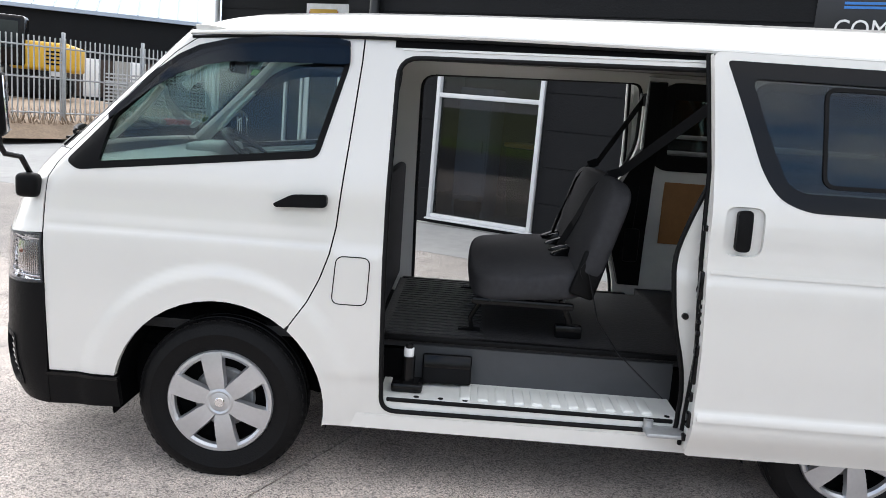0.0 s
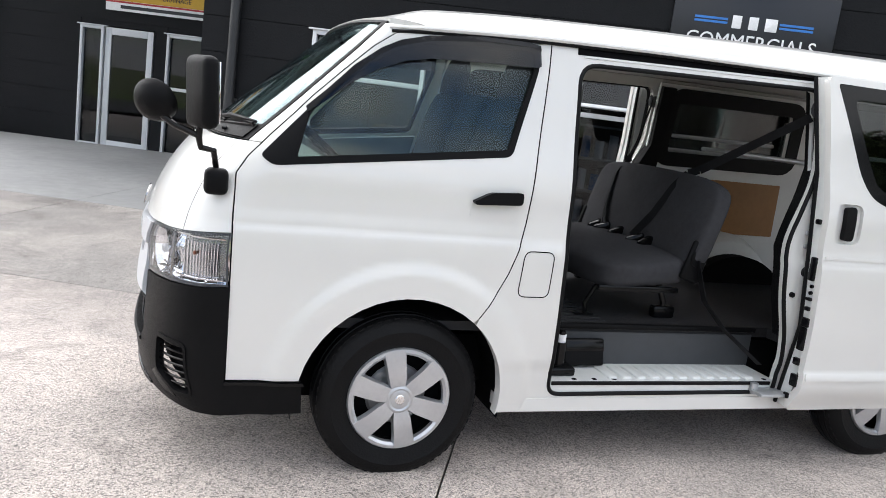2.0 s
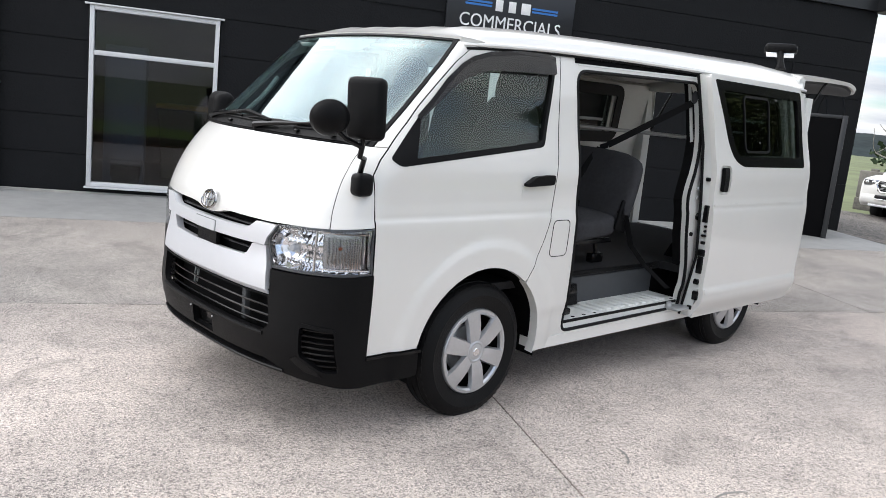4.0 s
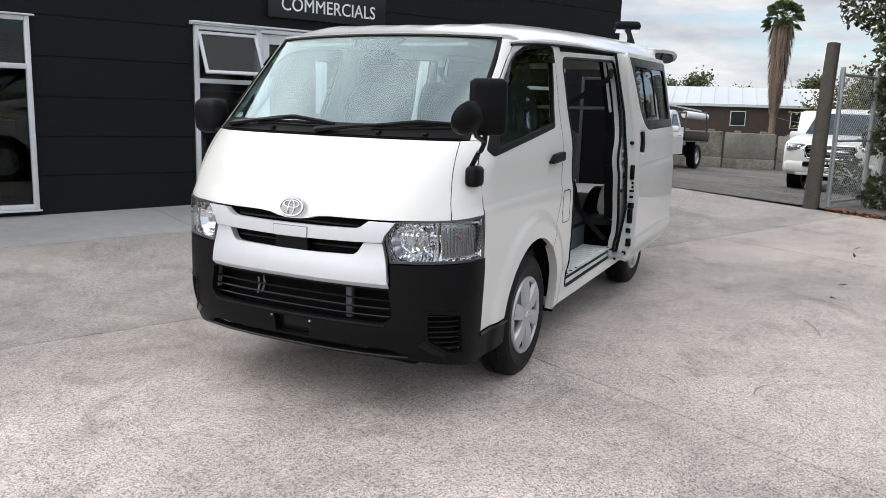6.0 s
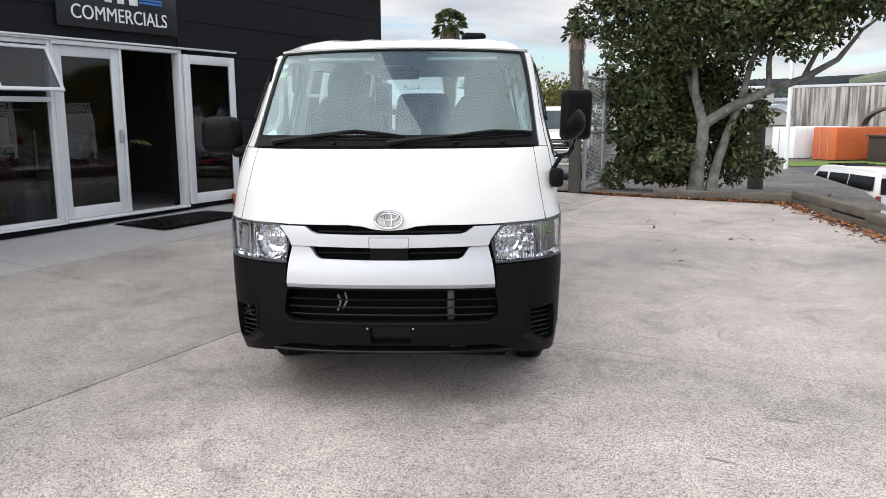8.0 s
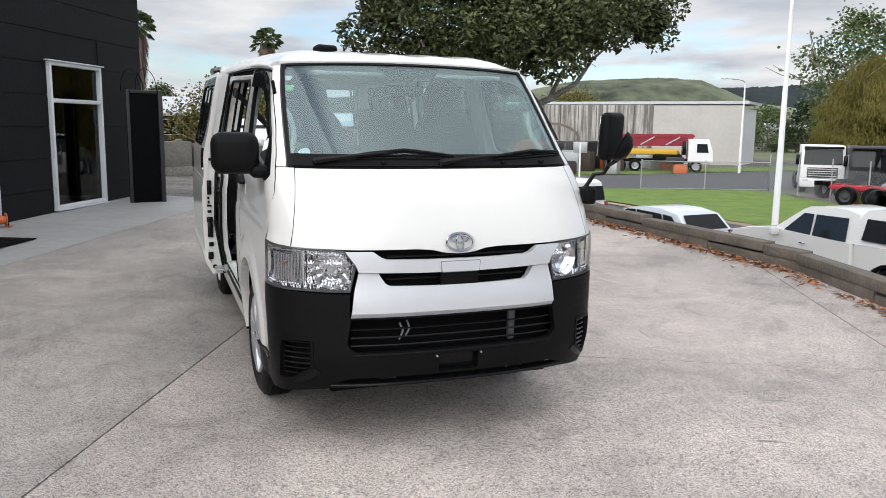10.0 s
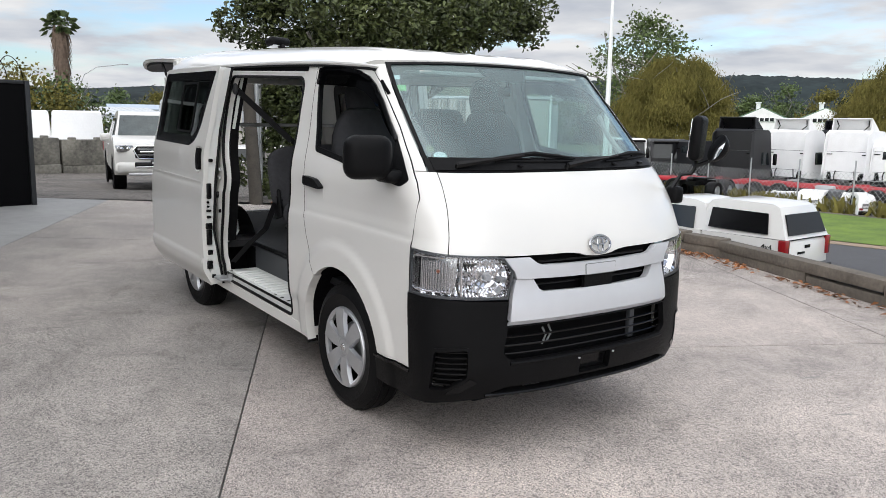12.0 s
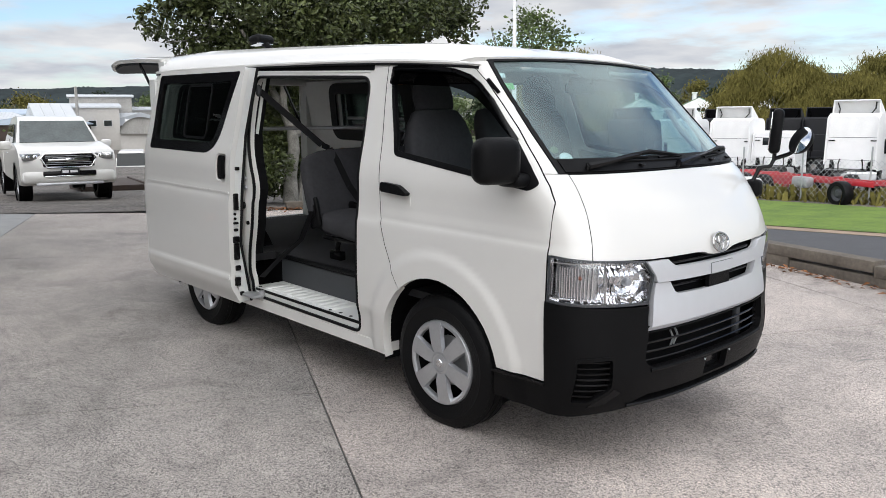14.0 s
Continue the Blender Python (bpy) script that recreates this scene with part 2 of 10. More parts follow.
M["rubber"] = mat("black_rubber", (0.0045, 0.0045, 0.005), 0.5, var=0.2, scale=8, bump=0.2, bscale=120, spec=0.15)
# matte near-black; in panel gaps and openings its colour stands in for shade
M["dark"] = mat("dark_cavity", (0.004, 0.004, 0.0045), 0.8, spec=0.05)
M["fabric"] = mat("charcoal_seat_cloth", (0.043, 0.043, 0.047), 0.9, var=0.25, scale=5, bump=0.5, bscale=500, spec=0.2)
M["mat"] = mat("black_floor_vinyl", (0.027, 0.027, 0.029), 0.55, spec=0.2, var=0.3, scale=3, bump=0.3, bscale=60)
M["riser"] = mat("grey_step_trim", (0.046, 0.049, 0.054), 0.6, var=0.15, scale=3)
M["belt"] = mat("seat_belt_webbing", (0.008, 0.008, 0.009), 0.7, spec=0.15)
M["brown"] = mat("brown_hardboard", (0.33, 0.16, 0.055), 0.6, var=0.15, scale=4)
M["lining"] = mat("pale_grey_lining", (0.42, 0.42, 0.40), 0.8, var=0.08, scale=5)
M["alloy"] = mat("silver_wheel_cover", (0.52, 0.53, 0.55), 0.30, metal=0.75, var=0.08, scale=8)
M["glass"] = glass("coated_windscreen_glass", (0.84, 0.96, 0.96), 0.87, f0=0.108, sheen=(0.84, 0.94, 0.97))
M["tint"] = glass("green_tinted_glass", (0.84, 0.93, 0.89), 0.92, f0=0.035)
M["privacy"] = glass("dark_privacy_glass", (0.86, 0.96, 0.93), 0.44, f0=0.045)
M["visor"] = glass("smoked_visor", (0.62, 0.58, 0.60), 0.40)
M["lens"] = glass("lamp_lens", (0.985, 0.99, 1.0), 0.99, f0=0.025)
M["amber"] = mat("amber_plastic", (0.20, 0.060, 0.03), 0.3)
M["red_lamp"] = mat("red_lamp_plastic", (0.22, 0.008, 0.010), 0.2, coat=0.5)
M["white"] = mat("white_panel", (0.82, 0.82, 0.82), 0.45, var=0.06, scale=2)
M["steel"] = mat("galvanised_steel", (0.42, 0.43, 0.44), 0.45, metal=0.6, var=0.2, scale=6)
M["sign_black"] = mat("sign_black", (0.010, 0.011, 0.015), 0.35)
M["sign_white"] = mat("sign_white", (0.8, 0.8, 0.8), 0.5)
M["sign_blue"] = mat("sign_blue", (0.03, 0.17, 0.50), 0.45)
M["yellow"] = mat("yellow_paint", (0.62, 0.36, 0.02), 0.45, var=0.1)
M["pale_wall"] = mat("weathered_pale_wall", (0.46, 0.44, 0.41), 0.7, var=0.10, scale=0.35)
M["boom_red"] = mat("crimson_boom_paint", (0.24, 0.008, 0.022), 0.4, var=0.2, scale=1.5)
M["canvas"] = mat("brown_shelter_canvas", (0.17, 0.14, 0.115), 0.85, var=0.25, scale=0.8)
M["red"] = mat("red_paint", (0.42, 0.02, 0.03), 0.45, var=0.15)
M["orange"] = mat("orange_paint", (0.55, 0.13, 0.04), 0.55, var=0.15)
M["concrete"] = mat("grey_concrete", (0.33, 0.32, 0.30), 0.9, var=0.3, scale=0.8, bump=0.4, bscale=20)
M["concrete_stained"] = mat("stained_concrete", (0.085, 0.080, 0.068), 0.9, var=0.5, scale=1.2, tint=(0.17, 0.16, 0.135))
M["concrete_pale"] = mat("pale_weathered_concrete", (0.15, 0.142, 0.122), 0.9, var=0.4, scale=1.1, bump=0.4, bscale=20)
M["bark"] = mat("grey_bark", (0.085, 0.075, 0.062), 0.9, var=0.4, scale=6, bump=1.0, bscale=45, tint=(0.24, 0.23, 0.205))
M["wood_post"] = mat("old_timber_post", (0.055, 0.048, 0.039), 0.9, var=0.4, scale=5, bump=0.8, bscale=25)
M["leaf"] = mat("broad_leaf", (0.036, 0.054, 0.018), 0.42, var=0.3, scale=2, island_random=0.6, tint=(0.078, 0.092, 0.032), spec=0.35)
M["leaf_light"] = mat("light_leaf", (0.075, 0.11, 0.03), 0.55, var=0.3, scale=2, island_random=0.5)
M["willow"] = mat("willow_leaf", (0.096, 0.093, 0.027), 0.8, var=0.45, scale=0.30, island_random=0.18, tint=(0.155, 0.135, 0.038), spec=0.1)
M["palm"] = mat("palm_frond", (0.07, 0.10, 0.035), 0.6, var=0.3, scale=3, island_random=0.4)
M["palm_trunk"] = mat("palm_trunk", (0.16, 0.115, 0.085), 0.95, var=0.4, scale=4, bump=1.0, bscale=20)
M["far_green"] = mat("far_woodland", (0.028, 0.042, 0.022), 0.95, spec=0.1, var=0.4, scale=0.02, island_random=0.4)
M["far_pasture"] = mat("far_pasture", (0.026, 0.038, 0.036), 0.95, var=0.4, scale=0.005, tint=(0.165, 0.18, 0.115), spec=0.1)
M["dead_leaf"] = mat("fallen_leaf", (0.24, 0.10, 0.04), 0.8, var=0.3, island_random=0.6)
M["black_paint"] = mat("black_truck_paint", (0.012, 0.012, 0.014), 0.35, spec=0.3)
M["roof_white"] = mat("pale_steel_roof", (0.50, 0.52, 0.54), 0.5, var=0.08, scale=0.5)
M["roof_blue"] = mat("pale_blue_roof", (0.40, 0.47, 0.56), 0.5, var=0.08, scale=0.5)
M["brown_wall"] = mat("brown_board_wall", (0.042, 0.028, 0.022), 0.8, var=0.25)
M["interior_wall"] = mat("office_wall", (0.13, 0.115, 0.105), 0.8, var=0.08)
M["mirror"] = mat("mirror_glass", (0.85, 0.86, 0.88), 0.03, metal=1.0, var=0.01)
M["sticker_green"] = mat("green_sticker", (0.20, 0.55, 0.16), 0.5)
M["screen_glass"] = mat("car_windscreen", (0.045, 0.06, 0.06), 0.05, var=0.5, scale=2.5, coat=0.5)
M["roof_green"] = mat("green_steel_roof", (0.16, 0.26, 0.18), 0.6, var=0.2, scale=0.8)
M["trim_grey"] = mat("pale_grey_cab_plastic", (0.20, 0.215, 0.215), 0.6, var=0.1, scale=4, bump=0.15, bscale=300)
M["bench_wood"] = mat("pale_bench_wood", (0.36, 0.27, 0.17), 0.6, var=0.2, scale=4)
M["lamp_silver"] = mat("lamp_reflector", (0.70, 0.70, 0.71), 0.22, metal=0.3, var=0.03, coat=0.6)
M["lamp_grey"] = mat("lamp_chamber_grey", (0.50, 0.505, 0.51), 0.24, metal=0.9, var=0.1, scale=20)
M["lamp_chrome"] = mat("lamp_chrome", (0.80, 0.80, 0.81), 0.09, metal=1.0, var=0.02)
M["far_wood"] = mat("far_wooded_ridge", (0.010, 0.015, 0.018), 0.95, var=0.6, scale=0.006, tint=(0.024, 0.032, 0.033), spec=0.1)
M["silver_car"] = mat("pale_silver_car_paint", (0.62, 0.66, 0.70), 0.25, metal=0.3, var=0.02, coat=0.7)


def streaked():
    """Concrete panels with dark rain streaks from the top."""
    m = mat("streaked_concrete", (0.40, 0.38, 0.35), 0.9, var=0.2, scale=0.4)
    n, l = m.node_tree.nodes, m.node_tree.links
    b = n["Principled BSDF"]
    tc = [x for x in n if x.type == "TEX_COORD"][0]
    mp, st, rp, mx = n.new("ShaderNodeMapping"), n.new("ShaderNodeTexNoise"), n.new("ShaderNodeValToRGB"), n.new("ShaderNodeMix")
    mp.inputs["Scale"].default_value = (2.2, 2.2, 0.12)
    l.new(tc.outputs["Object"], mp.inputs["Vector"])
    st.inputs["Scale"].default_value, st.inputs["Detail"].default_value = 1.5, 6
    l.new(mp.outputs["Vector"], st.inputs["Vector"])
    l.new(st.outputs["Fac"], rp.inputs["Fac"])
    rp.color_ramp.elements[0].position, rp.color_ramp.elements[0].color = 0.42, (0.35, 0.34, 0.33, 1)
    rp.color_ramp.elements[1].position, rp.color_ramp.elements[1].color = 0.58, (1, 1, 1, 1)
    mx.data_type, mx.blend_type = "RGBA", "MULTIPLY"
    mx.inputs["Factor"].default_value = 1.0
    l.new(b.inputs["Base Color"].links[0].from_socket, mx.inputs["A"])
    l.new(rp.outputs["Color"], mx.inputs["B"])
    l.new(mx.outputs["Result"], b.inputs["Base Color"])
    return m


M["streaked"] = streaked()

# ---- mesh helpers ----
from mathutils.geometry import delaunay_2d_cdt


class Geo:
    """Collects vertices and faces of one mesh."""

    def __init__(self):
        self.v, self.f, self.n = [], [], {}

    def add(self, verts, faces, m=None):
        k = len(self.v)
        self.v += [tuple(m @ Vector(p)) if m else tuple(p) for p in verts]
        self.f += [tuple(i + k for i in f) for f in faces]
        return self

    def box(self, c, s, m=None, taper=1.0):
        x, y, z = s[0] / 2, s[1] / 2, s[2] / 2
        vs = [(c[0] + a * x * (taper if e > 0 else 1), c[1] + b * y * (taper if e > 0 else 1), c[2] + e * z)
              for e in (-1, 1) for a, b in ((-1, -1), (1, -1), (1, 1), (-1, 1))]
        return self.add(vs, [(3, 2, 1, 0), (4, 5, 6, 7), (0, 1, 5, 4), (1, 2, 6, 5), (2, 3, 7, 6), (3, 0, 4, 7)], m)

    def rbox(self, c, s, r=0.02, m=None, seg=2):
        bm = bmesh.new()
        bmesh.ops.create_cube(bm, size=1.0)
        for q in bm.verts:
            q.co = Vector((q.co.x * s[0], q.co.y * s[1], q.co.z * s[2]))
        bmesh.ops.bevel(bm, geom=bm.edges[:], offset=min(r, 0.49 * min(s)), segments=seg, profile=0.5, affect="EDGES")
        bm.verts.index_update()
        self.add([q.co + Vector(c) for q in bm.verts], [[q.index for q in f.verts] for f in bm.faces], m)
        bm.free()
        return self

    def cyl(self, p0, p1, r0, r1=None, n=12, caps=True):
        r1 = r0 if r1 is None else r1
        p0, p1 = Vector(p0), Vector(p1)
        q = (p1 - p0).to_track_quat("Z", "Y").to_matrix()
        ring = [(math.cos(2 * math.pi * i / n), math.sin(2 * math.pi * i / n)) for i in range(n)]
        vs = [p0 + q @ Vector((a * r0, b * r0, 0)) for a, b in ring] + [p1 + q @ Vector((a * r1, b * r1, 0)) for a, b in ring]
        fs = [(i, (i + 1) % n, n + (i + 1) % n, n + i) for i in range(n)]
        if caps:
            fs += [tuple(range(n - 1, -1, -1)), tuple(range(n, 2 * n))]
        return self.add(vs, fs)

    def tube(self, pts, r, n=8, closed=False):
        """A round bar along points; r may be a list."""
        pts = [Vector(p) for p in pts]
        k = len(pts)
        rs = r if isinstance(r, (list, tuple)) else [r] * k
        vs, side = [], None
        for i, p in enumerate(pts):
            a = pts[(i - 1) % k] if (closed or i) else p
            b = pts[(i + 1) % k] if (closed or i < k - 1) else p
            d = (b - a).normalized()
            if side is None:
                side = d.orthogonal().normalized()
            side = (side - d * side.dot(d)).normalized()
            up = d.cross(side)
            vs += [p + (side * math.cos(2 * math.pi * j / n) + up * math.sin(2 * math.pi * j / n)) * rs[i] for j in range(n)]
        fs = []
        for i in range(k if closed else k - 1):
            for j in range(n):
                a, b = i * n, ((i + 1) % k) * n
                fs.append((a + j, a + (j + 1) % n, b + (j + 1) % n, b + j))
        if not closed:
            fs += [tuple(range(n - 1, -1, -1)), tuple(range((k - 1) * n, k * n))]
        return self.add(vs, fs)

    def lathe(self, profile, n=32, m=None):
        """profile: (radius, height) turned about z."""
        vs = [(r * math.cos(2 * math.pi * i / n), r * math.sin(2 * math.pi * i / n), h) for r, h in profile for i in range(n)]
        fs = [(a * n + i, a * n + (i + 1) % n, (a + 1) * n + (i + 1) % n, (a + 1) * n + i) for a in range(len(profile) - 1) for i in range(n)]
        return self.add(vs, fs, m)

    def ball(self, c, r, n=12, m=None):
        rr = r if isinstance(r, (tuple, list)) else (r, r, r)
        prof = [(math.sin(math.pi * i / (n // 2)), -math.cos(math.pi * i / (n // 2))) for i in range(n // 2 + 1)]
        g = Geo().lathe([(max(a, 0.001), b) for a, b in prof], n)
        return self.add([(c[0] + x * rr[0], c[1] + y * rr[1], c[2] + z * rr[2]) for x, y, z in g.v], g.f, m)

    def prism(self, poly, z0, z1, m=None):
        """A flat polygon (x, y) raised from z0 to z1."""
        n = len(poly)
        vs = [(x, y, z0) for x, y in poly] + [(x, y, z1) for x, y in poly]
        return self.add(vs, [tuple(range(n - 1, -1, -1)), tuple(range(n, 2 * n))] + [(i, (i + 1) % n, n + (i + 1) % n, n + i) for i in range(n)], m)

    def mesh(self, name, material, smooth=35):
        me = bpy.data.meshes.new(name)
        me.from_pydata(self.v, [], self.f)
        if material:
            me.materials.append(material)
        if smooth:
            me.polygons.foreach_set("use_smooth", [True] * len(me.polygons))
            me.set_sharp_from_angle(angle=radians(smooth))
        me.update()
        if self.n:
            me.normals_split_custom_set_from_vertices([self.n.get(i, (0, 0, 0)) for i in range(len(self.v))])
        return me


def part(name, geo, material, parent=None, label="", smooth=35, m=None):
    """One mesh object under a thing or a part."""
    ob = new(name, geo.mesh(name, material, smooth) if isinstance(geo, Geo) else geo)
    if parent:
        ob.parent = parent
    if m:
        ob.matrix_basis = m
    if label:
        tagged(ob, label)
    if name in ("windscreen", "window_pane", "quarter_window"):
        ob.visible_shadow = False        # daylight comes in through the panes
    return ob


def thing(name, label, category, m=None, group="", kind=""):
    """An Empty at a thing's base that carries its parts."""
    ob = new(name)
    ob.empty_display_size = 0.1
    if m:
        ob.matrix_basis = m
    return tagged(ob, label, category, group, kind)


def solid(name, geo, material, label, category="", group="", kind="", smooth=35, m=None):
    """A thing that is one mesh."""
    ob = part(name, geo, material, None, "", smooth, m)
    return tagged(ob, label, category, group, kind)


def inside(poly, P):
    """Which of the points P lie inside poly."""
    poly, P = np.asarray(poly), np.asarray(P)
    x, y = P[:, 0], P[:, 1]
    r = np.zeros(len(P), bool)
    j = len(poly) - 1
    for i in range(len(poly)):
        xi, yi, xj, yj = *poly[i], *poly[j]
        if yi != yj:
            r ^= ((yi > y) != (yj > y)) & (x < (xj - xi) * (y - yi) / (yj - yi) + xi)
        j = i
    return r


def rounded(poly, r, seg=5):
    """poly with its corners rounded; r: one radius, or one a corner."""
    n, out = len(poly), []
    rs = r if isinstance(r, (list, tuple)) else [r] * n
    for i in range(n):
        p, a, b = Vector(poly[i][:2]), Vector(poly[i - 1][:2]), Vector(poly[(i + 1) % n][:2])
        da, db = a - p, b - p
        ri = min(rs[i], 0.45 * da.length, 0.45 * db.length)
        if ri < 1e-4:
            out.append(tuple(p))
            continue
        s, e = p + da.normalized() * ri, p + db.normalized() * ri
        for k in range(seg + 1):
            t = k / seg
            out.append(tuple(s * (1 - t) ** 2 + p * 2 * t * (1 - t) + e * t * t))
    return out


def dense(poly, step, closed=True):
    out, n = [], len(poly)
    for i in range(n if closed else n - 1):
        a, b = Vector(poly[i]), Vector(poly[(i + 1) % n])
        k = max(1, int((b - a).length / step + 0.5))
        out += [tuple(a.lerp(b, j / k)) for j in range(k)]
    if not closed:
        out.append(tuple(poly[-1]))
    return out


def sheet(outline, holes, f, step=0.04, thick=0.02, lift=0.0, edge=0.0):
    """A curved panel: a flat outline with holes, carried by f(u, v) on to a surface, with its thickness and turned-in rim."""
    loops = [dense(outline, step)] + [dense(h, step) for h in holes]
    pts, edges = [], []
    for lp in loops:
        k = len(pts)
        pts += [Vector(p) for p in lp]
        edges += [(k + i, k + (i + 1) % len(lp)) for i in range(len(lp))]
    A = np.array([tuple(p) for p in pts])
    lo, hi = A.min(0), A.max(0)
    gx, gy = np.meshgrid(np.arange(lo[0] + step / 2, hi[0], step), np.arange(lo[1] + step / 2, hi[1], step))
    G = np.stack([gx.ravel(), gy.ravel()], 1)
    ok = inside(loops[0], G)
    for h in loops[1:]:
        ok &= ~inside(h, G)
    G = G[ok]
    if len(G):
        d = np.full(len(G), 9.0)
        for a in A:
            d = np.minimum(d, np.abs(G - a).max(1))
        G = G[d > step * 0.35]
    pts += [Vector(p) for p in G]
    vs, _, fs = delaunay_2d_cdt(pts, edges, [], 0, 1e-5)[:3]
    V = np.array([tuple(p) for p in vs])
    T = [t for t in fs]
    C = np.array([V[list(t)].mean(0) for t in T])
    ok = inside(loops[0], C)
    for h in loops[1:]:
        ok &= ~inside(h, C)
    T = [t for t, k in zip(T, ok) if k]
    g, e = Geo(), 0.004
    top, low, nr = [], [], []
    for u, v in V:
        p = Vector(f(u, v))
        nrm = (Vector(f(u + e, v)) - Vector(f(u - e, v))).cross(Vector(f(u, v + e)) - Vector(f(u, v - e)))
        nrm = nrm.normalized() if nrm.length > 1e-12 else Vector((0, 0, 1))
        top.append(p + nrm * lift)
        low.append(p + nrm * (lift - thick))
        nr.append(nrm)
    T = [t if (Vector((*V[t[1]], 0)) - Vector((*V[t[0]], 0))).cross(Vector((*V[t[2]], 0)) - Vector((*V[t[0]], 0))).z > 0 else t[::-1] for t in T]
    g.add(top, T)
    for i, q in enumerate(nr):
        g.n[i] = tuple(q)
        if thick:
            g.n[len(nr) + i] = tuple(-q)
    if thick:
        g.add(low, [t[::-1] for t in T])
        count = {}
        for t in T:
            for a, b in ((t[0], t[1]), (t[1], t[2]), (t[2], t[0])):
                count[(a, b)] = 1
        rim = [(a, b) for a, b in count if (b, a) not in count]
        for a, b in rim:
            g.add([top[a], top[b], low[b], low[a]], [(0, 3, 2, 1)])
    return g


def mirrored(geo):
    """The same shape on the other side of the plane y = 0."""
    g = Geo()
    g.v = [(x, -y, z) for x, y, z in geo.v]
    g.f = [tuple(reversed(f)) for f in geo.f]
    g.n = {i: (a, -b, c) for i, (a, b, c) in geo.n.items()}
    return g


def smooth_table(xs, ys, blur, n=600):
    """A smoothed curve through a few values."""
    t = np.linspace(xs[0] - 0.3, xs[-1] + 0.3, n)
    y = np.interp(t, xs, ys)
    h = t[1] - t[0]
    k = np.exp(-0.5 * (np.arange(-60, 61) * h / blur) ** 2)
    pad = np.concatenate([np.full(60, y[0]), y, np.full(60, y[-1])])
    y2 = np.convolve(pad, k / k.sum(), "valid")
    return lambda v: float(np.interp(v, t, y2))


def step01(a, b, v):
    t = min(1.0, max(0.0, (v - a) / (b - a)))
    return t * t * (3 - 2 * t)


def text_geo(words, size, depth=0.004):
    """Raised letters in the built-in font, lying in the x-y plane, centred."""
    cu = bpy.data.curves.new("letters", "FONT")
    cu.body, cu.size, cu.align_x, cu.align_y, cu.extrude, cu.resolution_u = words, size, "CENTER", "CENTER", depth, 3
    ob = bpy.data.objects.new("letters", cu)
    scene.collection.objects.link(ob)
    me = bpy.data.meshes.new_from_object(ob.evaluated_get(bpy.context.evaluated_depsgraph_get()))
    g = Geo()
    g.v = [tuple(q.co) for q in me.vertices]
    g.f = [tuple(p.vertices) for p in me.polygons]
    bpy.data.objects.remove(ob)
    bpy.data.curves.remove(cu)
    bpy.data.meshes.remove(me)
    return g

# ---- the site: u runs along the building's front, v out from it ----
WO, WU, WN = Vector((4.416, 4.257)), Vector((0.9002, -0.4355)), Vector((-0.4355, -0.9002))
WALL_TURN = math.degrees(math.atan2(WU.y, WU.x))


def at(u, v):
    return WO + WU * u + WN * v


def uv(x, y):
    d = Vector((x, y)) - WO
    return d.dot(WU), d.dot(WN)


def gz(x, y):
    """Height of the yard: it falls gently along the van and rises to the building."""
    v = uv(x, y)[1]
    return 0.017 * x + 0.022 * max(0.0, 4.49 - max(v, -4.0))


LOW = -2.45                                   # the lowest ground beside the street


def low(x):
    """Height of the street below the yard."""
    return -1.75 - 0.028 * min(21.0, max(-20.0, x))


SL_A, SL_M, SL_B = Vector((7.15, -5.22)), Vector((1.9, -5.17)), Vector((-14.0, -0.05))    # the timber edging's outer line


def clip(poly, a, b):
    """The part of poly on the left of the line from a to b."""
    out, n = [], len(poly)
    side_of = lambda p: (b.x - a.x) * (p.y - a.y) - (b.y - a.y) * (p.x - a.x)
    for i in range(n):
        p, q = poly[i], poly[(i + 1) % n]
        sp, sq = side_of(p), side_of(q)
        if sp >= 0:
            out.append(p)
        if sp * sq < 0:
            out.append(p + (q - p) * (sp / (sp - sq)))
    return out


# one sheet of land to the horizon, the raised yard on it
land = Geo()
xs_ = [-2600, -1200, -500, -200, -80, -40, -20, 0, 21, 40, 70, 120, 200, 500, 1200, 2600]
ys_ = [-2600, -1200, -500, -200, -120, -80, -50, -30, -20, -5, 20, 60, 200, 500, 1200, 2600]
lv = [(x, y, low(x) - 0.03) for x in xs_ for y in ys_]
m_ = len(ys_)
land.add(lv, [(i * m_ + j, (i + 1) * m_ + j, (i + 1) * m_ + j + 1, i * m_ + j + 1) for i in range(len(xs_) - 1) for j in range(m_ - 1)])
solid("ground", land, M["land"], "rough grassy land reaching to the horizon", "ground", kind="structure")

terrace_outline = [SL_B, SL_M, SL_A, Vector((9.0, -6.4)), Vector((11.5, -6.6)), Vector((14.0, -5.2)), Vector((22, -5.5)), Vector((26, 8)), Vector((40, 60)), Vector((-70, 60)), Vector((-70, 3.6))]
ter = Geo()
n = len(terrace_outline)
tv = [(p.x, p.y, gz(p.x, p.y) - 0.06 if p.x < 9.5 or p.y > 20 else -0.55) for p in terrace_outline] + [(p.x, p.y, LOW - 0.3) for p in terrace_outline]
ter.add(tv + [(0, 20, gz(0, 20) - 0.06)], [(i, (i + 1) % n, 2 * n) for i in range(n)] + [(i, n + i, n + (i + 1) % n, (i + 1) % n) for i in range(n)])
terrace = solid("terrace", ter, M["joint"], "raised earth terrace carrying the yard", "ground", kind="structure", smooth=0)

# concrete slabs between open joints
pavement = thing("pavement", "washed-aggregate concrete yard in large slabs", "pavement", kind="structure")


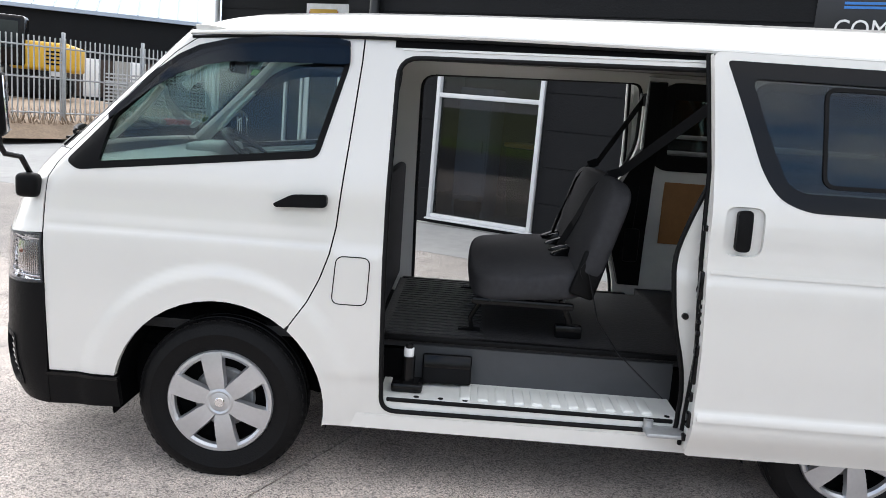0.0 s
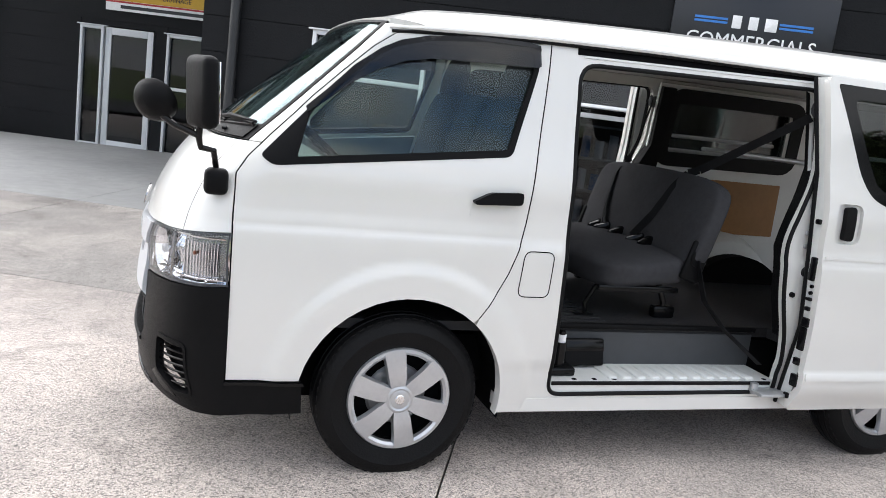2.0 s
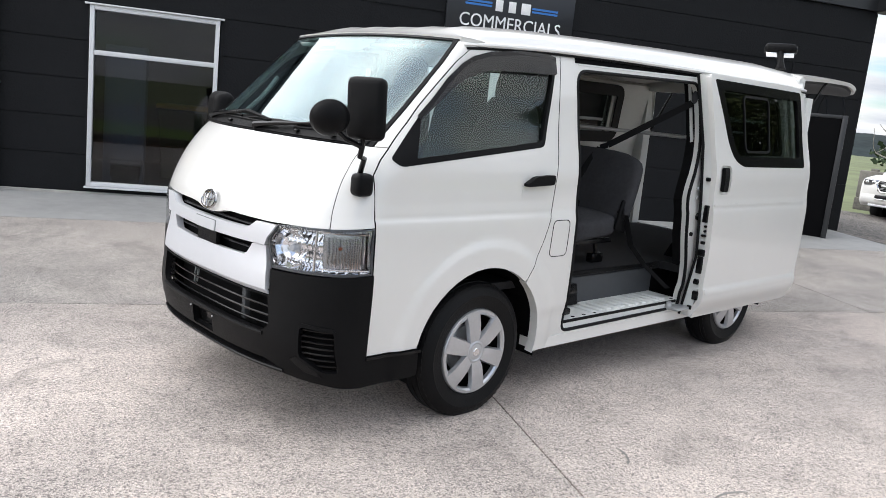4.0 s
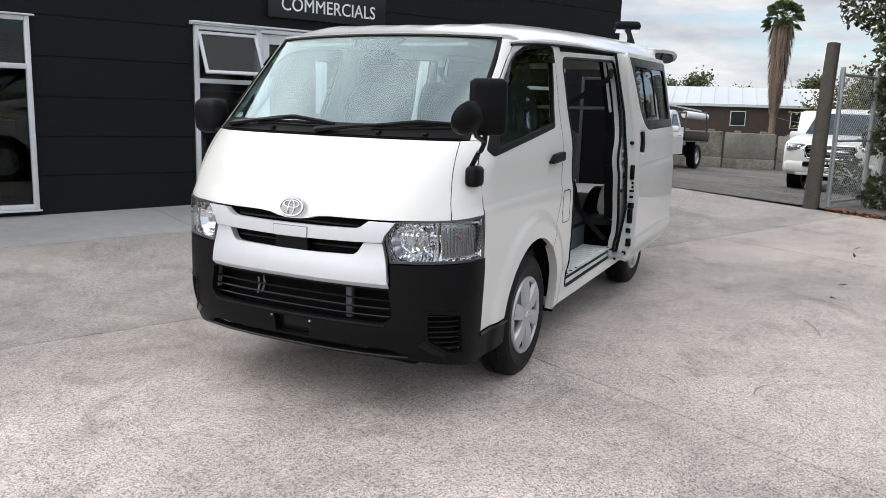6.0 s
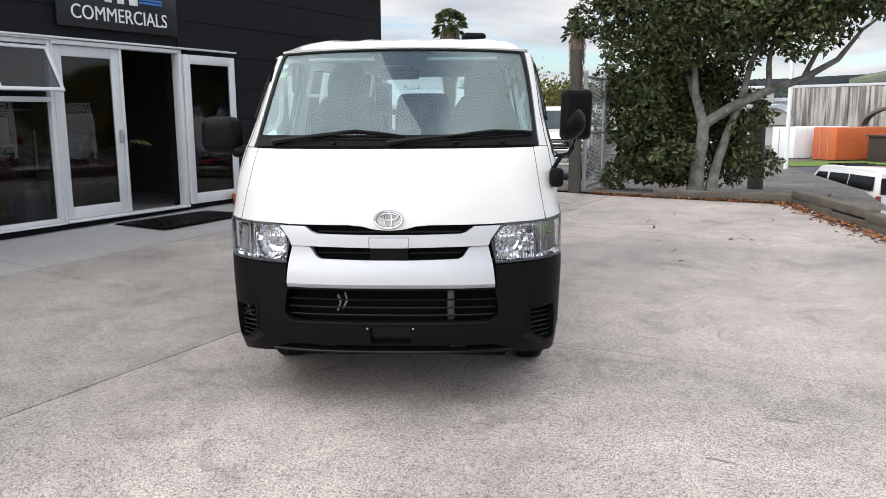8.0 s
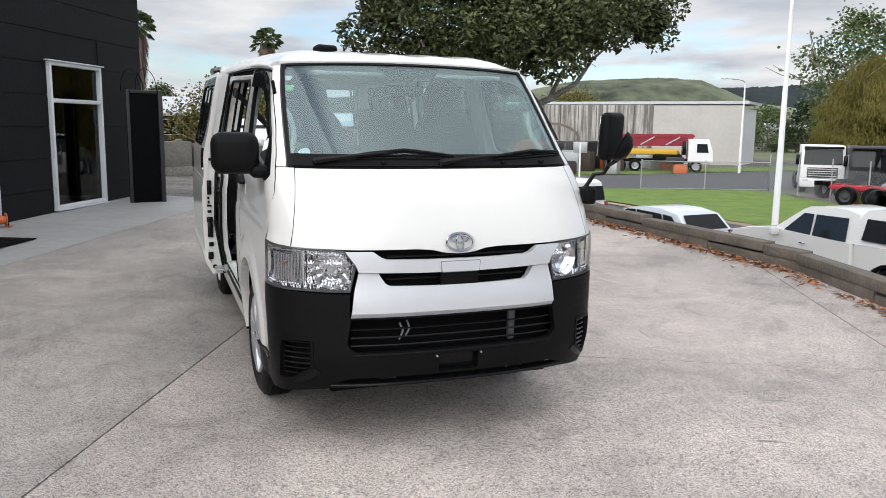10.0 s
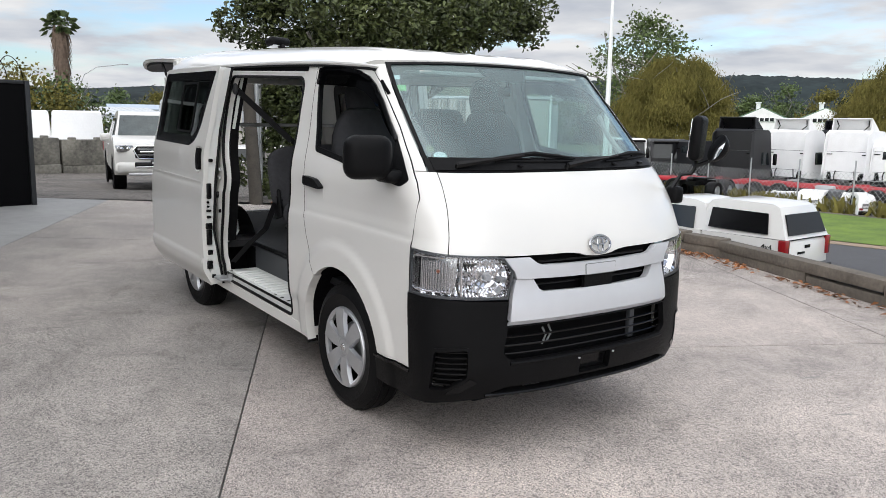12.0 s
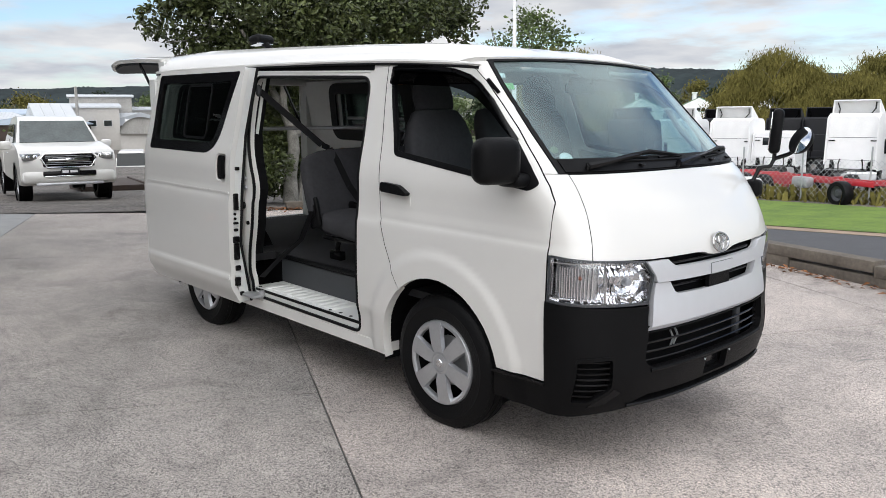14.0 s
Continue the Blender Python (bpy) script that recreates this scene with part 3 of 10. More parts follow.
def slab(u0, u1, v0, v1, material, name="slab", gap=0.004, drop=0.0, clipping=True):
    poly = [at(u0 + gap, v0 + gap), at(u1 - gap, v0 + gap), at(u1 - gap, v1 - gap), at(u0 + gap, v1 - gap)]
    if clipping:
        poly = clip(poly, SL_M, SL_A)
        poly = clip(poly, SL_B, SL_M) if len(poly) > 2 else poly
    if len(poly) < 3:
        return None
    area = sum(poly[i].x * poly[(i + 1) % len(poly)].y - poly[(i + 1) % len(poly)].x * poly[i].y for i in range(len(poly)))
    if area < 0:
        poly = poly[::-1]
    g = Geo()
    k = len(poly)
    g.add([(p.x, p.y, gz(p.x, p.y) - drop) for p in poly] + [(p.x, p.y, gz(p.x, p.y) - 0.05) for p in poly],
          [tuple(range(k))] + [(i, k + i, k + (i + 1) % k, (i + 1) % k) for i in range(k)])
    return part(name, g, material, pavement, "", 0)


UC = -1.754
cols = [UC - 4.6 * 4, UC - 4.6 * 3, UC - 4.6 * 2, UC - 4.6, UC, UC + 4.6, 6.35]
inner_cols = cols[:4] + [UC - 0.09, UC + 4.5, 6.35]      # the cross joints do not quite meet
outer_cols = cols[:4] + [UC + 0.20, UC + 4.8, 6.35]
for run, rows in ((inner_cols, ((1.6, 4.49),)), (outer_cols, ((4.49, 9.09), (9.09, 13.7)))):
    for u0, u1 in zip(run, run[1:]):
        for v0, v1 in rows:
            # the inner row gets the copy with the building's shade in its colour
            slab(u0, u1, v0, v1, M["yard"] if v0 > 2 else M["yard_shaded"], gap=0.005)
for u0, u1 in zip(cols, cols[1:]):
    slab(u0, u1, 0.0, 1.6, M["apron"], "apron_slab")
for u0, u1 in zip(cols[:2], cols[1:3]):
    slab(u0, u1, -4.2, 0.0, M["apron"], "apron_slab")
slab(UC - 9.2, -5.9, -4.2, 0.0, M["apron"], "apron_slab")
def gravel_z(x, y):
    """Height of the gravel yard: it falls away from the slabs."""
    return max(-0.75, -0.18 - 0.035 * (x - 15.6) + 0.027 * (y + 2.25))


gravel = Geo()
gp = [at(6.354, 8.5), at(6.354, -6.0), at(36, -6.0), at(36, 3.0), at(14, 8.0)]
mid_p = [Vector((15.6, -2.25)), Vector((19.5, 2.6)), Vector((26.0, 1.0)), Vector((24.0, -5.0))]
pts_ = gp + mid_p
gh = [gz(p.x, p.y) - 0.015 for p in gp[:2]] + [gravel_z(p.x, p.y) for p in pts_[2:]]
tri = delaunay_2d_cdt([Vector(p) for p in pts_], [], [], 0, 1e-5)
gravel.add([(p.x, p.y, h) for p, h in zip(pts_, gh)], [tuple(f) for f in tri[2]])
solid("gravel_ground", gravel, M["gravel"], "dark loose gravel of the rear yard", "gravel", kind="structure", smooth=0)
asph = Geo()
ap = [at(cols[0], -40), at(cols[0], 30), at(-60, 30), at(-60, -40)]
asph.add([(p.x, p.y, gz(p.x, p.y) - 0.02 + max(0.0, uv(p.x, p.y)[0] * -0.018 - 0.35)) for p in ap], [(3, 2, 1, 0)])
solid("asphalt_ground", asph, M["asphalt"], "worn dark asphalt beside the building", "asphalt", kind="structure", smooth=0)


# ---- the building ----
def wall_m(u, v=0.0, z=0.0):
    """A pose on the front wall: local x along it, -y out of it, z up."""
    p = at(u, v)
    return Matrix.Translation((p.x, p.y, z)) @ Matrix.Rotation(radians(WALL_TURN), 4, "Z")


def wall_panel(name, u0, u1, z0, z1, holes, v=0.0, thick=0.22, course=0.43, label="", material=None):
    """A wall of painted blocks: each course a slightly raised strip, with openings through it."""
    w = thing(name, label, "wall", wall_m(0, v), kind="structure")
    core = sheet([(u0, z0), (u1, z0), (u1, z1), (u0, z1)], [[(a, b), (c, b), (c, d), (a, d)] for a, b, c, d in holes], lambda x, z: (x, 0.006, z), 0.6, thick)
    part("masonry", core, material or M["wall_dark"], w, "", 0)
    z, k = z0, 0
    while z < z1 - 0.05:
        top = min(z + course, z1)
        spans = [(u0, u1)]
        for a, b, c, d in holes:
            if d > z + 0.02 and b < top - 0.02:
                nxt = []
                for s, e in spans:
                    if c <= s or a >= e:
                        nxt.append((s, e))
                    else:
                        if a > s:
                            nxt.append((s, a))
                        if c < e:
                            nxt.append((c, e))
                spans = nxt
        for s, e in spans:
            if e - s > 0.02:
                part("course", Geo().box(((s + e) / 2, 0.0, (z + top) / 2), (e - s - 0.002, 0.014, top - z - 0.010)), material or M["wall_dark"], w, "", 0)
        z, k = top, k + 1
    return w


HOLES = [(-4.39, 0.19, -2.96, 2.26), (-1.20, 0.25, 1.54, 2.32), (3.76, 0.26, 5.14, 2.32)]
wall_panel("wall_front", -5.80, 6.50, -0.3, 3.60, HOLES, label="charcoal-painted block wall of the workshop")
BH = 3.60
rear = Geo()
rear.box((0.35, 6.0, BH / 2), (12.3, 0.2, BH + 0.5))
solid("wall_back", rear, M["wall_dark"], "plain charcoal back wall", "wall", kind="structure", m=wall_m(0, 0), smooth=0)
solid("wall_end", Geo().box((6.40, 3.1, 1.6), (0.2, 5.75, 4.0)), M["wall_dark"], "charcoal end wall of the workshop", "wall", kind="structure", m=wall_m(0), smooth=0)
solid("wall_inner", Geo().box((-5.70, 2.0, 1.6), (0.2, 3.5, 4.0)), M["wall_dark"], "charcoal side wall of the recess", "wall", kind="structure", m=wall_m(0), smooth=0)
solid("parapet", Geo().box((0.35, 0.04, 4.2), (12.34, 0.16, 1.2)).rbox((6.58, -0.06, 3.72), (0.30, 0.34, 0.26), 0.02), M["wall_dark2"], "charcoal fascia above the wall", "trim", kind="structure", m=wall_m(0), smooth=0)
solid("roof_building", Geo().box((-2.0, 3.1, 4.75), (19.0, 6.6, 0.12)), M["wall_dark2"], "flat dark roof", "roof", kind="structure", m=wall_m(0), smooth=0)
solid("floor_office", Geo().box((0.35, 3.0, 0.17), (12.1, 5.8, 0.1)), M["concrete"], "grey office floor", "floor", kind="structure", m=wall_m(0), smooth=0)
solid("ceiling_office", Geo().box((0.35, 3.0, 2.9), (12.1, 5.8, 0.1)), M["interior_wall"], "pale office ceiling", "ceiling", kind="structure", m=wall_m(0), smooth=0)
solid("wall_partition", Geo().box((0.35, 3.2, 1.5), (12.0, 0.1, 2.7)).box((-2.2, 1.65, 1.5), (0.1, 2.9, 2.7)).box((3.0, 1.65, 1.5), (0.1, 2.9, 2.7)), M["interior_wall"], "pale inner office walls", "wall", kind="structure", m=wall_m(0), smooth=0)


def glazing(name, u0, u1, z0, z1, transoms=(), mullions=(), v=0.0, label="", bar=0.05, depth=0.09, pane_mat=None):
    """A framed window set in the wall."""
    w = thing(name, label, "window", wall_m(0, v), kind="structure")
    for c, s in (((u0 + bar / 2, -0.012, (z0 + z1) / 2), (bar, depth, z1 - z0)), ((u1 - bar / 2, -0.012, (z0 + z1) / 2), (bar, depth, z1 - z0)),
                 (((u0 + u1) / 2, -0.012, z0 + bar / 2), (u1 - u0 - 2 * bar, depth, bar)), (((u0 + u1) / 2, -0.012, z1 - bar / 2), (u1 - u0 - 2 * bar, depth, bar))):
        part("window_frame", Geo().rbox(c, s, 0.006), M["frame"], w)
    for t in transoms:
        part("transom", Geo().rbox(((u0 + u1) / 2, -0.012, t), (u1 - u0 - 2 * bar, depth, bar * 1.1), 0.006), M["frame"], w)
    for t in mullions:
        part("mullion", Geo().rbox((t, -0.012, (z0 + z1) / 2), (bar, depth * 0.96, z1 - z0 - 2 * bar), 0.006), M["frame"], w)
    zs_ = [z0 + bar, *transoms, z1 - bar]
    us_ = [u0 + bar, *mullions, u1 - bar]
    for a, b in zip(zs_, zs_[1:]):
        for c, d in zip(us_, us_[1:]):
            part("pane", Geo().box(((c + d) / 2, 0.012, (a + b) / 2), (d - c - 0.004, 0.006, b - a - 0.004)), pane_mat or M["office_glass"], w, "", 0)
    part("sill", Geo().rbox(((u0 + u1) / 2, -0.03, z1 + 0.012), (u1 - u0 + 0.10, 0.10, 0.02), 0.004), M["frame"], w)
    part("sill", Geo().rbox(((u0 + u1) / 2, -0.03, z0 - 0.012), (u1 - u0 + 0.04, 0.10, 0.02), 0.004), M["frame"], w)
    return w


M["office_glass"] = glass("office_glass", (0.75, 0.8, 0.85), 0.55)
glazing("window_1", -4.38, -2.97, 0.20, 2.25, (1.73,), label="tall aluminium window with a fixed top light")
glazing("window_2", 3.77, 5.13, 0.27, 2.31, (1.78,), label="tall aluminium window with a small top light")
# entrance: side light with an open top sash, one shut leaf, the doorway and the leaf folded back
glazing("window_3", -1.19, -0.36, 0.26, 2.31, (1.66,), label="side light with its top sash pushed open")
sash = thing("open_sash", "top-hung window sash pushed open", "window", wall_m(-0.775, 0.03, 2.24) @ Matrix.Rotation(radians(-28), 4, "X"), kind="structure")
for c, s in (((0, 0, -0.02), (0.76, 0.03, 0.04)), ((0, 0, -0.54), (0.76, 0.03, 0.04)), ((-0.36, 0, -0.28), (0.04, 0.03, 0.50)), ((0.36, 0, -0.28), (0.04, 0.03, 0.50))):
    part("sash_frame", Geo().rbox(c, s, 0.005), M["frame"], sash)
part("pane", Geo().box((0, 0, -0.28), (0.69, 0.006, 0.49)), M["office_glass"], sash, "", 0)


def door_leaf(name, u0, u1, z0, z1, v, label):
    d = thing(name, label, "door", wall_m(0, v), kind="structure")
    st = 0.11
    for c, s in (((u0 + st / 2, 0, (z0 + z1) / 2), (st, 0.045, z1 - z0)), ((u1 - st / 2, 0, (z0 + z1) / 2), (st, 0.045, z1 - z0)),
                 (((u0 + u1) / 2, 0, z0 + 0.07), (u1 - u0 - 2 * st, 0.045, 0.14)), (((u0 + u1) / 2, 0, z1 - 0.06), (u1 - u0 - 2 * st, 0.045, 0.12))):
        part("door_frame", Geo().rbox(c, s, 0.006), M["frame"], d)
    part("pane", Geo().box(((u0 + u1) / 2, 0, (z0 + z1) / 2), (u1 - u0 - 2 * st, 0.008, z1 - z0 - 0.24)), M["office_glass"], d, "", 0)
    part("door_handle", Geo().rbox((u1 - 0.055, -0.045, (z0 + z1) / 2 - 0.05), (0.03, 0.05, 0.16), 0.008), M["steel"], d)
    return d


door_leaf("door_1", -0.33, 0.56, 0.28, 2.27, 0.012, "white aluminium door leaf with full glass")
door_leaf("door_2", 1.55, 2.50, 0.28, 2.27, 0.075, "white aluminium glass door folded back against the wall")
fr_ = thing("door_frame_main", "white aluminium door surround", "trim", wall_m(0), kind="structure")
for c, s in (((-0.345, 0, 1.29), (0.03, 0.12, 2.06)), ((0.58, 0, 1.29), (0.04, 0.10, 2.0)), ((1.51, -0.01, 1.29), (0.06, 0.13, 2.06)), ((0.59, -0.01, 2.30), (1.90, 0.13, 0.05)), ((0.6, -0.02, 0.26), (1.85, 0.16, 0.03))):
    part("surround_bar", Geo().rbox(c, s, 0.006), M["frame"], fr_)
part("head_trim", Geo().rbox((0.66, -0.045, 2.345), (3.8, 0.10, 0.025), 0.006), M["frame"], fr_)

# the sign: a black board, blue bars, white letters
sg = thing("shop_sign", "black shop sign with white letters and blue bars", "sign", wall_m(0.64, 0.035))
part("board", Geo().rbox((0, 0, 2.86), (1.76, 0.03, 0.74), 0.005), M["sign_black"], sg)
tx = text_geo("COMMERCIALS", 0.235)
wd = max(p[0] for p in tx.v) - min(p[0] for p in tx.v)
k = 1.40 / wd
part("lettering", Geo().add(tx.v, tx.f, pose(0, -0.022, 2.655, 90, 0, 0) @ Matrix.Diagonal((k, 1, 1, 1))), M["sign_white"], sg, "white lettering", 0)
part("bar", Geo().box((-0.46, -0.018, 2.86), (0.36, 0.006, 0.025)).box((-0.46, -0.018, 2.90), (0.36, 0.006, 0.025)), M["sign_blue"], sg)
part("bar", Geo().box((0.46, -0.018, 2.86), (0.36, 0.006, 0.025)).box((0.46, -0.018, 2.90), (0.36, 0.006, 0.025)), M["sign_blue"], sg)
for i, x in enumerate((-0.18, 0.0, 0.19)):
    part("initial", Geo().rbox((x, -0.020, 2.88), (0.10 if i < 2 else 0.13, 0.008, 0.14), 0.02), M["sign_white"], sg)
solid("downpipe", Geo().cyl((-5.36, -0.075, 0.02), (-5.36, -0.075, 3.9), 0.062, n=18).box((-5.36, -0.03, 1.3), (0.16, 0.08, 0.03)), M["wall_dark2"], "dark round downpipe", "pipe", kind="structure", m=wall_m(0))
solid("footing", Geo().rbox((-4.4, -0.012, 0.02), (2.8, 0.05, 0.22), 0.02).rbox((4.6, -0.012, 0.14), (3.6, 0.05, 0.14), 0.02), M["concrete"], "rough bare concrete footing", "trim", kind="structure", m=wall_m(0))

# recessed shop wing at the left
wall_panel("wall_recess", -11.4, -5.8, -0.3, 4.6, [(-9.72, 0.10, -8.34, 2.18), (-8.12, 0.10, -5.85, 2.18)], v=-3.6, label="charcoal wall of the recessed shop wing")
glazing("window_4", -8.10, -5.87, 0.10, 2.16, (1.25,), (), -3.6, "wide shop window with a transom")
glazing("window_5", -9.70, -9.26, 0.10, 2.16, (), (), -3.6, "narrow side light beside the shop door")
door_leaf("door_3", -9.24, -8.36, 0.08, 2.16, -3.6, "white aluminium shop door with dark glass")
solid("downpipe_white", Geo().cyl((-11.46, -0.06, 0.0), (-11.46, -0.06, 4.6), 0.05, n=14), M["frame"], "white downpipe at the end of the wing", "pipe", kind="structure", m=wall_m(0, -3.6))
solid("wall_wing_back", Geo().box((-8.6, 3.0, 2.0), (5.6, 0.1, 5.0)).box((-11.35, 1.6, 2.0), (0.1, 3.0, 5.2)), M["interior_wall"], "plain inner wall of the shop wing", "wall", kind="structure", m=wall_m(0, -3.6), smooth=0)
js = thing("company_board", "white and yellow company board with a red stripe", "sign", wall_m(-8.0, -3.56))
part("board", Geo().rbox((0, 0, 2.86), (2.5, 0.02, 0.82), 0.004), M["sign_white"], js)
part("yellow_band", Geo().box((0, -0.012, 2.72), (2.5, 0.006, 0.20)), M["yellow"], js)
part("red_line", Geo().box((0, -0.013, 2.60), (2.5, 0.006, 0.03)), M["red"], js)
part("logo", Geo().rbox((-0.85, -0.014, 3.02), (0.62, 0.008, 0.30), 0.10, None, 3), M["yellow"], js)
part("logo_shadow", Geo().rbox((-0.85, -0.011, 2.98), (0.66, 0.006, 0.32), 0.10, None, 3), M["red"], js)
for word, x in (("* CIVIL", -0.78), ("* DRAINAGE", 0.0), ("* ROADING", 0.84)):
    tx = text_geo(word, 0.105)
    part("lettering", Geo().add(tx.v, tx.f, pose(x, -0.017, 2.72, 90, 0, 0)), M["sign_black"], js, "dark lettering", 0)
for x, z, w, h in ((0, 2.52, 1.95, 0.055), (0.45, 3.10, 1.1, 0.10), (0.45, 2.93, 1.1, 0.10)):
    part("name_bar", Geo().box((x, -0.013, z), (w, 0.006, h)), M["sign_black"], js)

# timber edging of the yard
edging = thing("timber_edging", "weathered timber sleeper edging along the yard", "edging", kind="structure")
random.seed(5)
for p_, q_ in ((SL_A, SL_M), (SL_M, SL_B)):
    run = (q_ - p_).normalized()
    inward = Vector((run.y, -run.x))
    inward = inward if inward.y > 0 else -inward
    for row, (h0, h1, inset) in enumerate(((-0.02, 0.10, 0.0), (0.105, 0.215, 0.012))):
        d, total = 0.0, min((q_ - p_).length, 8.0)
        while d < total - 0.1:
            ln = min(2.35 if row or d else 1.4, total - d)
            c = p_ + run * (d + ln / 2) + inward * (0.09 + inset)
            part("sleeper", Geo().rbox((0, 0, 0), (ln - 0.012, 0.18, h1 - h0), 0.012), M["sleeper"], edging, "", 35, Matrix.Translation((c.x, c.y, gz(c.x, c.y) + (h0 + h1) / 2)) @ Matrix.Rotation(math.atan2(run.y, run.x) + random.uniform(-0.004, 0.004), 4, "Z"))
            d += ln
s0, s1 = SL_A.copy(), at(6.40, 4.0)
dd = (s1 - s0).normalized()
d = 0.0
while d < (s1 - s0).length * 0.62:
    a = s0 + dd * d
    c = a + dd * 1.1
    part("sleeper", Geo().rbox((0, 0, 0), (2.19, 0.18, 0.13), 0.012), M["sleeper"], edging, "", 35, Matrix.Translation((c.x, c.y, gz(c.x, c.y) + 0.06)) @ Matrix.Rotation(math.atan2(dd.y, dd.x), 4, "Z"))
    d += 2.2

# ---- the van: front at -x, its left side at -y; front axle at x = 0 ----
half_width = smooth_table([0.15, 0.30, 0.42, 0.70, 0.95, 1.02, 1.20, 1.30, 1.37, 1.46, 1.60, 1.80, 1.86, 1.90],
                          [0.800, 0.818, 0.832, 0.845, 0.846, 0.842, 0.838, 0.824, 0.806, 0.787, 0.764, 0.724, 0.708, 0.70], 0.022)
nose = smooth_table([0.15, 0.24, 0.33, 0.45, 0.60, 0.78, 0.90, 0.97, 1.05, 1.15, 1.25, 1.29, 1.35, 1.45, 1.60, 1.72, 1.80, 1.84, 1.90],
                    [-0.95, -0.975, -1.025, -1.045, -1.038, -1.030, -1.030, -1.022, -0.995, -0.945, -0.875, -0.835, -0.765, -0.655, -0.487, -0.352, -0.262, -0.217, -0.150], 0.022)
gutter = smooth_table([-0.30, -0.22, 0.0, 0.30, 0.47, 1.0, 1.83, 3.0, 3.55], [1.775, 1.790, 1.808, 1.826, 1.834, 1.848, 1.858, 1.862, 1.850], 0.05)
POWER, REAR = 2.6, 3.60
corner_len = smooth_table([0.2, 1.25, 1.50, 1.82], [0.35, 0.35, 0.25, 0.13], 0.04)


def side(x, z):
    """The left flank at x, z."""
    w = half_width(z)
    d = min(1.0, max(0.0, (x - nose(z)) / corner_len(z)))
    y = w * max(0.0, 1 - (1 - d) ** POWER) ** (1 / POWER)
    rear = REAR - 0.09 * max(0.0, z - 1.2) - x
    if rear < 0.12:
        y *= max(0.0, 1 - (1 - max(0.0, rear) / 0.12) ** 2.4 * 0.16)
    for cx in (0.0, 2.57):                      # pressed-out wheel arches
        r = math.hypot(x - cx, (z - 0.335) * (1 if z > 0.335 else 0.4))
        y += 0.015 * (1 - step01(0.515, 0.585, r))
    y += 0.007 * (1 - step01(0.990, 1.022, z)) - 0.004 * step01(1.03, 1.09, z) * (1 - step01(1.13, 1.25, z))
    y -= 0.014 * (1 - step01(0.44, 0.52, z)) * step01(0.25, 0.6, x)
    return (x, -y, z)


def front_u(y, z):
    """Where a point at that y lies along the front, counted towards the van's left."""
    q = min(1.0, abs(y) / half_width(z)) ** (POWER / 2)
    return -math.copysign(math.asin(q), y) * 0.66


def front_ux(x, z):
    d = min(1.0, max(0.0, (x - nose(z)) / corner_len(z)))
    return math.acos((1 - d) ** (POWER / 2)) * 0.66


def front(u, z):
    """The nose, from flank to flank."""
    a = max(-math.pi / 2, min(math.pi / 2, u / 0.66))
    c, s = max(0.0, math.cos(a)), abs(math.sin(a))
    over = abs(u) - 0.66 * math.pi / 2
    x = nose(z) + corner_len(z) * (1 - c ** (2 / POWER)) + max(0.0, over)
    y = half_width(z) * s ** (2 / POWER)
    y += 0.007 * (1 - step01(0.975, 1.03, z)) * step01(0.7, 1.0, s)
    return (x, -math.copysign(y, u), z)


def back_of(f, d):
    def g(u, z):
        e = 0.004
        p = Vector(f(u, z))
        nn = (Vector(f(u + e, z)) - Vector(f(u - e, z))).cross(Vector(f(u, z + e)) - Vector(f(u, z - e))).normalized()
        return p - nn * d
    return g


crown_of = smooth_table([-0.5, 0.0, 0.5, 1.0, 2.0, 3.0, 3.5], [0.060, 0.088, 0.097, 0.106, 0.128, 0.150, 0.146], 0.15)


def roof(x, y):
    e = min(1.0, abs(y) / 0.722)
    crown = crown_of(x)
    rib = 0.0
    if abs(y) < 0.58 and x > -0.15:
        rib = 0.007 * max(0.0, math.cos(y * 2 * math.pi / 0.235)) * step01(-0.15, 0.1, x)
    t = step01(-0.225, 0.04, x)
    return (x, y, t * (gutter(x) + crown * (1 - e ** (9.0 - 1.0 * step01(0.3, 2.4, x))) + rib) + (1 - t) * (roof_lip(y) + 0.006 + (x + 0.21) * 0.12))


def roof_lip(y):
    """Height of the windscreen's upper edge."""
    return 1.838 - 0.045 * y * y


PITCH = -math.degrees(math.atan(0.017))
van = thing("van", "white delivery van with both sliding doors open", "van", pose(0, 0, 0, 0, PITCH, 0))


def both(name, geo, material, parent, label=""):
    a = part(name, geo, material, parent, label)
    b = part(name, mirrored(geo), material, parent, label)
    return a, b


def arc(cx, cz, r, a0, a1, n=14):
    return [(cx + r * math.cos(radians(a0 + (a1 - a0) * i / n)), cz + r * math.sin(radians(a0 + (a1 - a0) * i / n))) for i in range(n + 1)]


# flank outlines (x, z), each counter-clockwise or clockwise as it comes
DOOR_REAR = [(0.507, 1.81), (0.503, 1.72), (0.491, 1.583), (0.467, 1.316), (0.446, 1.09), (0.425, 0.98), (0.391, 0.88), (0.345, 0.785), (0.281, 0.69)]
DOOR_TOP = [(-0.694, 0.42), (-0.700, 0.80), (-0.703, 1.05), (-0.700, 1.20), (-0.660, 1.265), (-0.629, 1.299), (-0.582, 1.351), (-0.506, 1.43), (-0.438, 1.505), (-0.334, 1.608), (-0.222, 1.714), (-0.145, 1.770), (-0.06, 1.798), (0.023, 1.810), (0.26, 1.822), (0.485, 1.830)]
ARCH = arc(0.0, 0.335, 0.43, 52, 168)
door_outline = DOOR_TOP + DOOR_REAR + ARCH + [(-0.42, 0.42)]
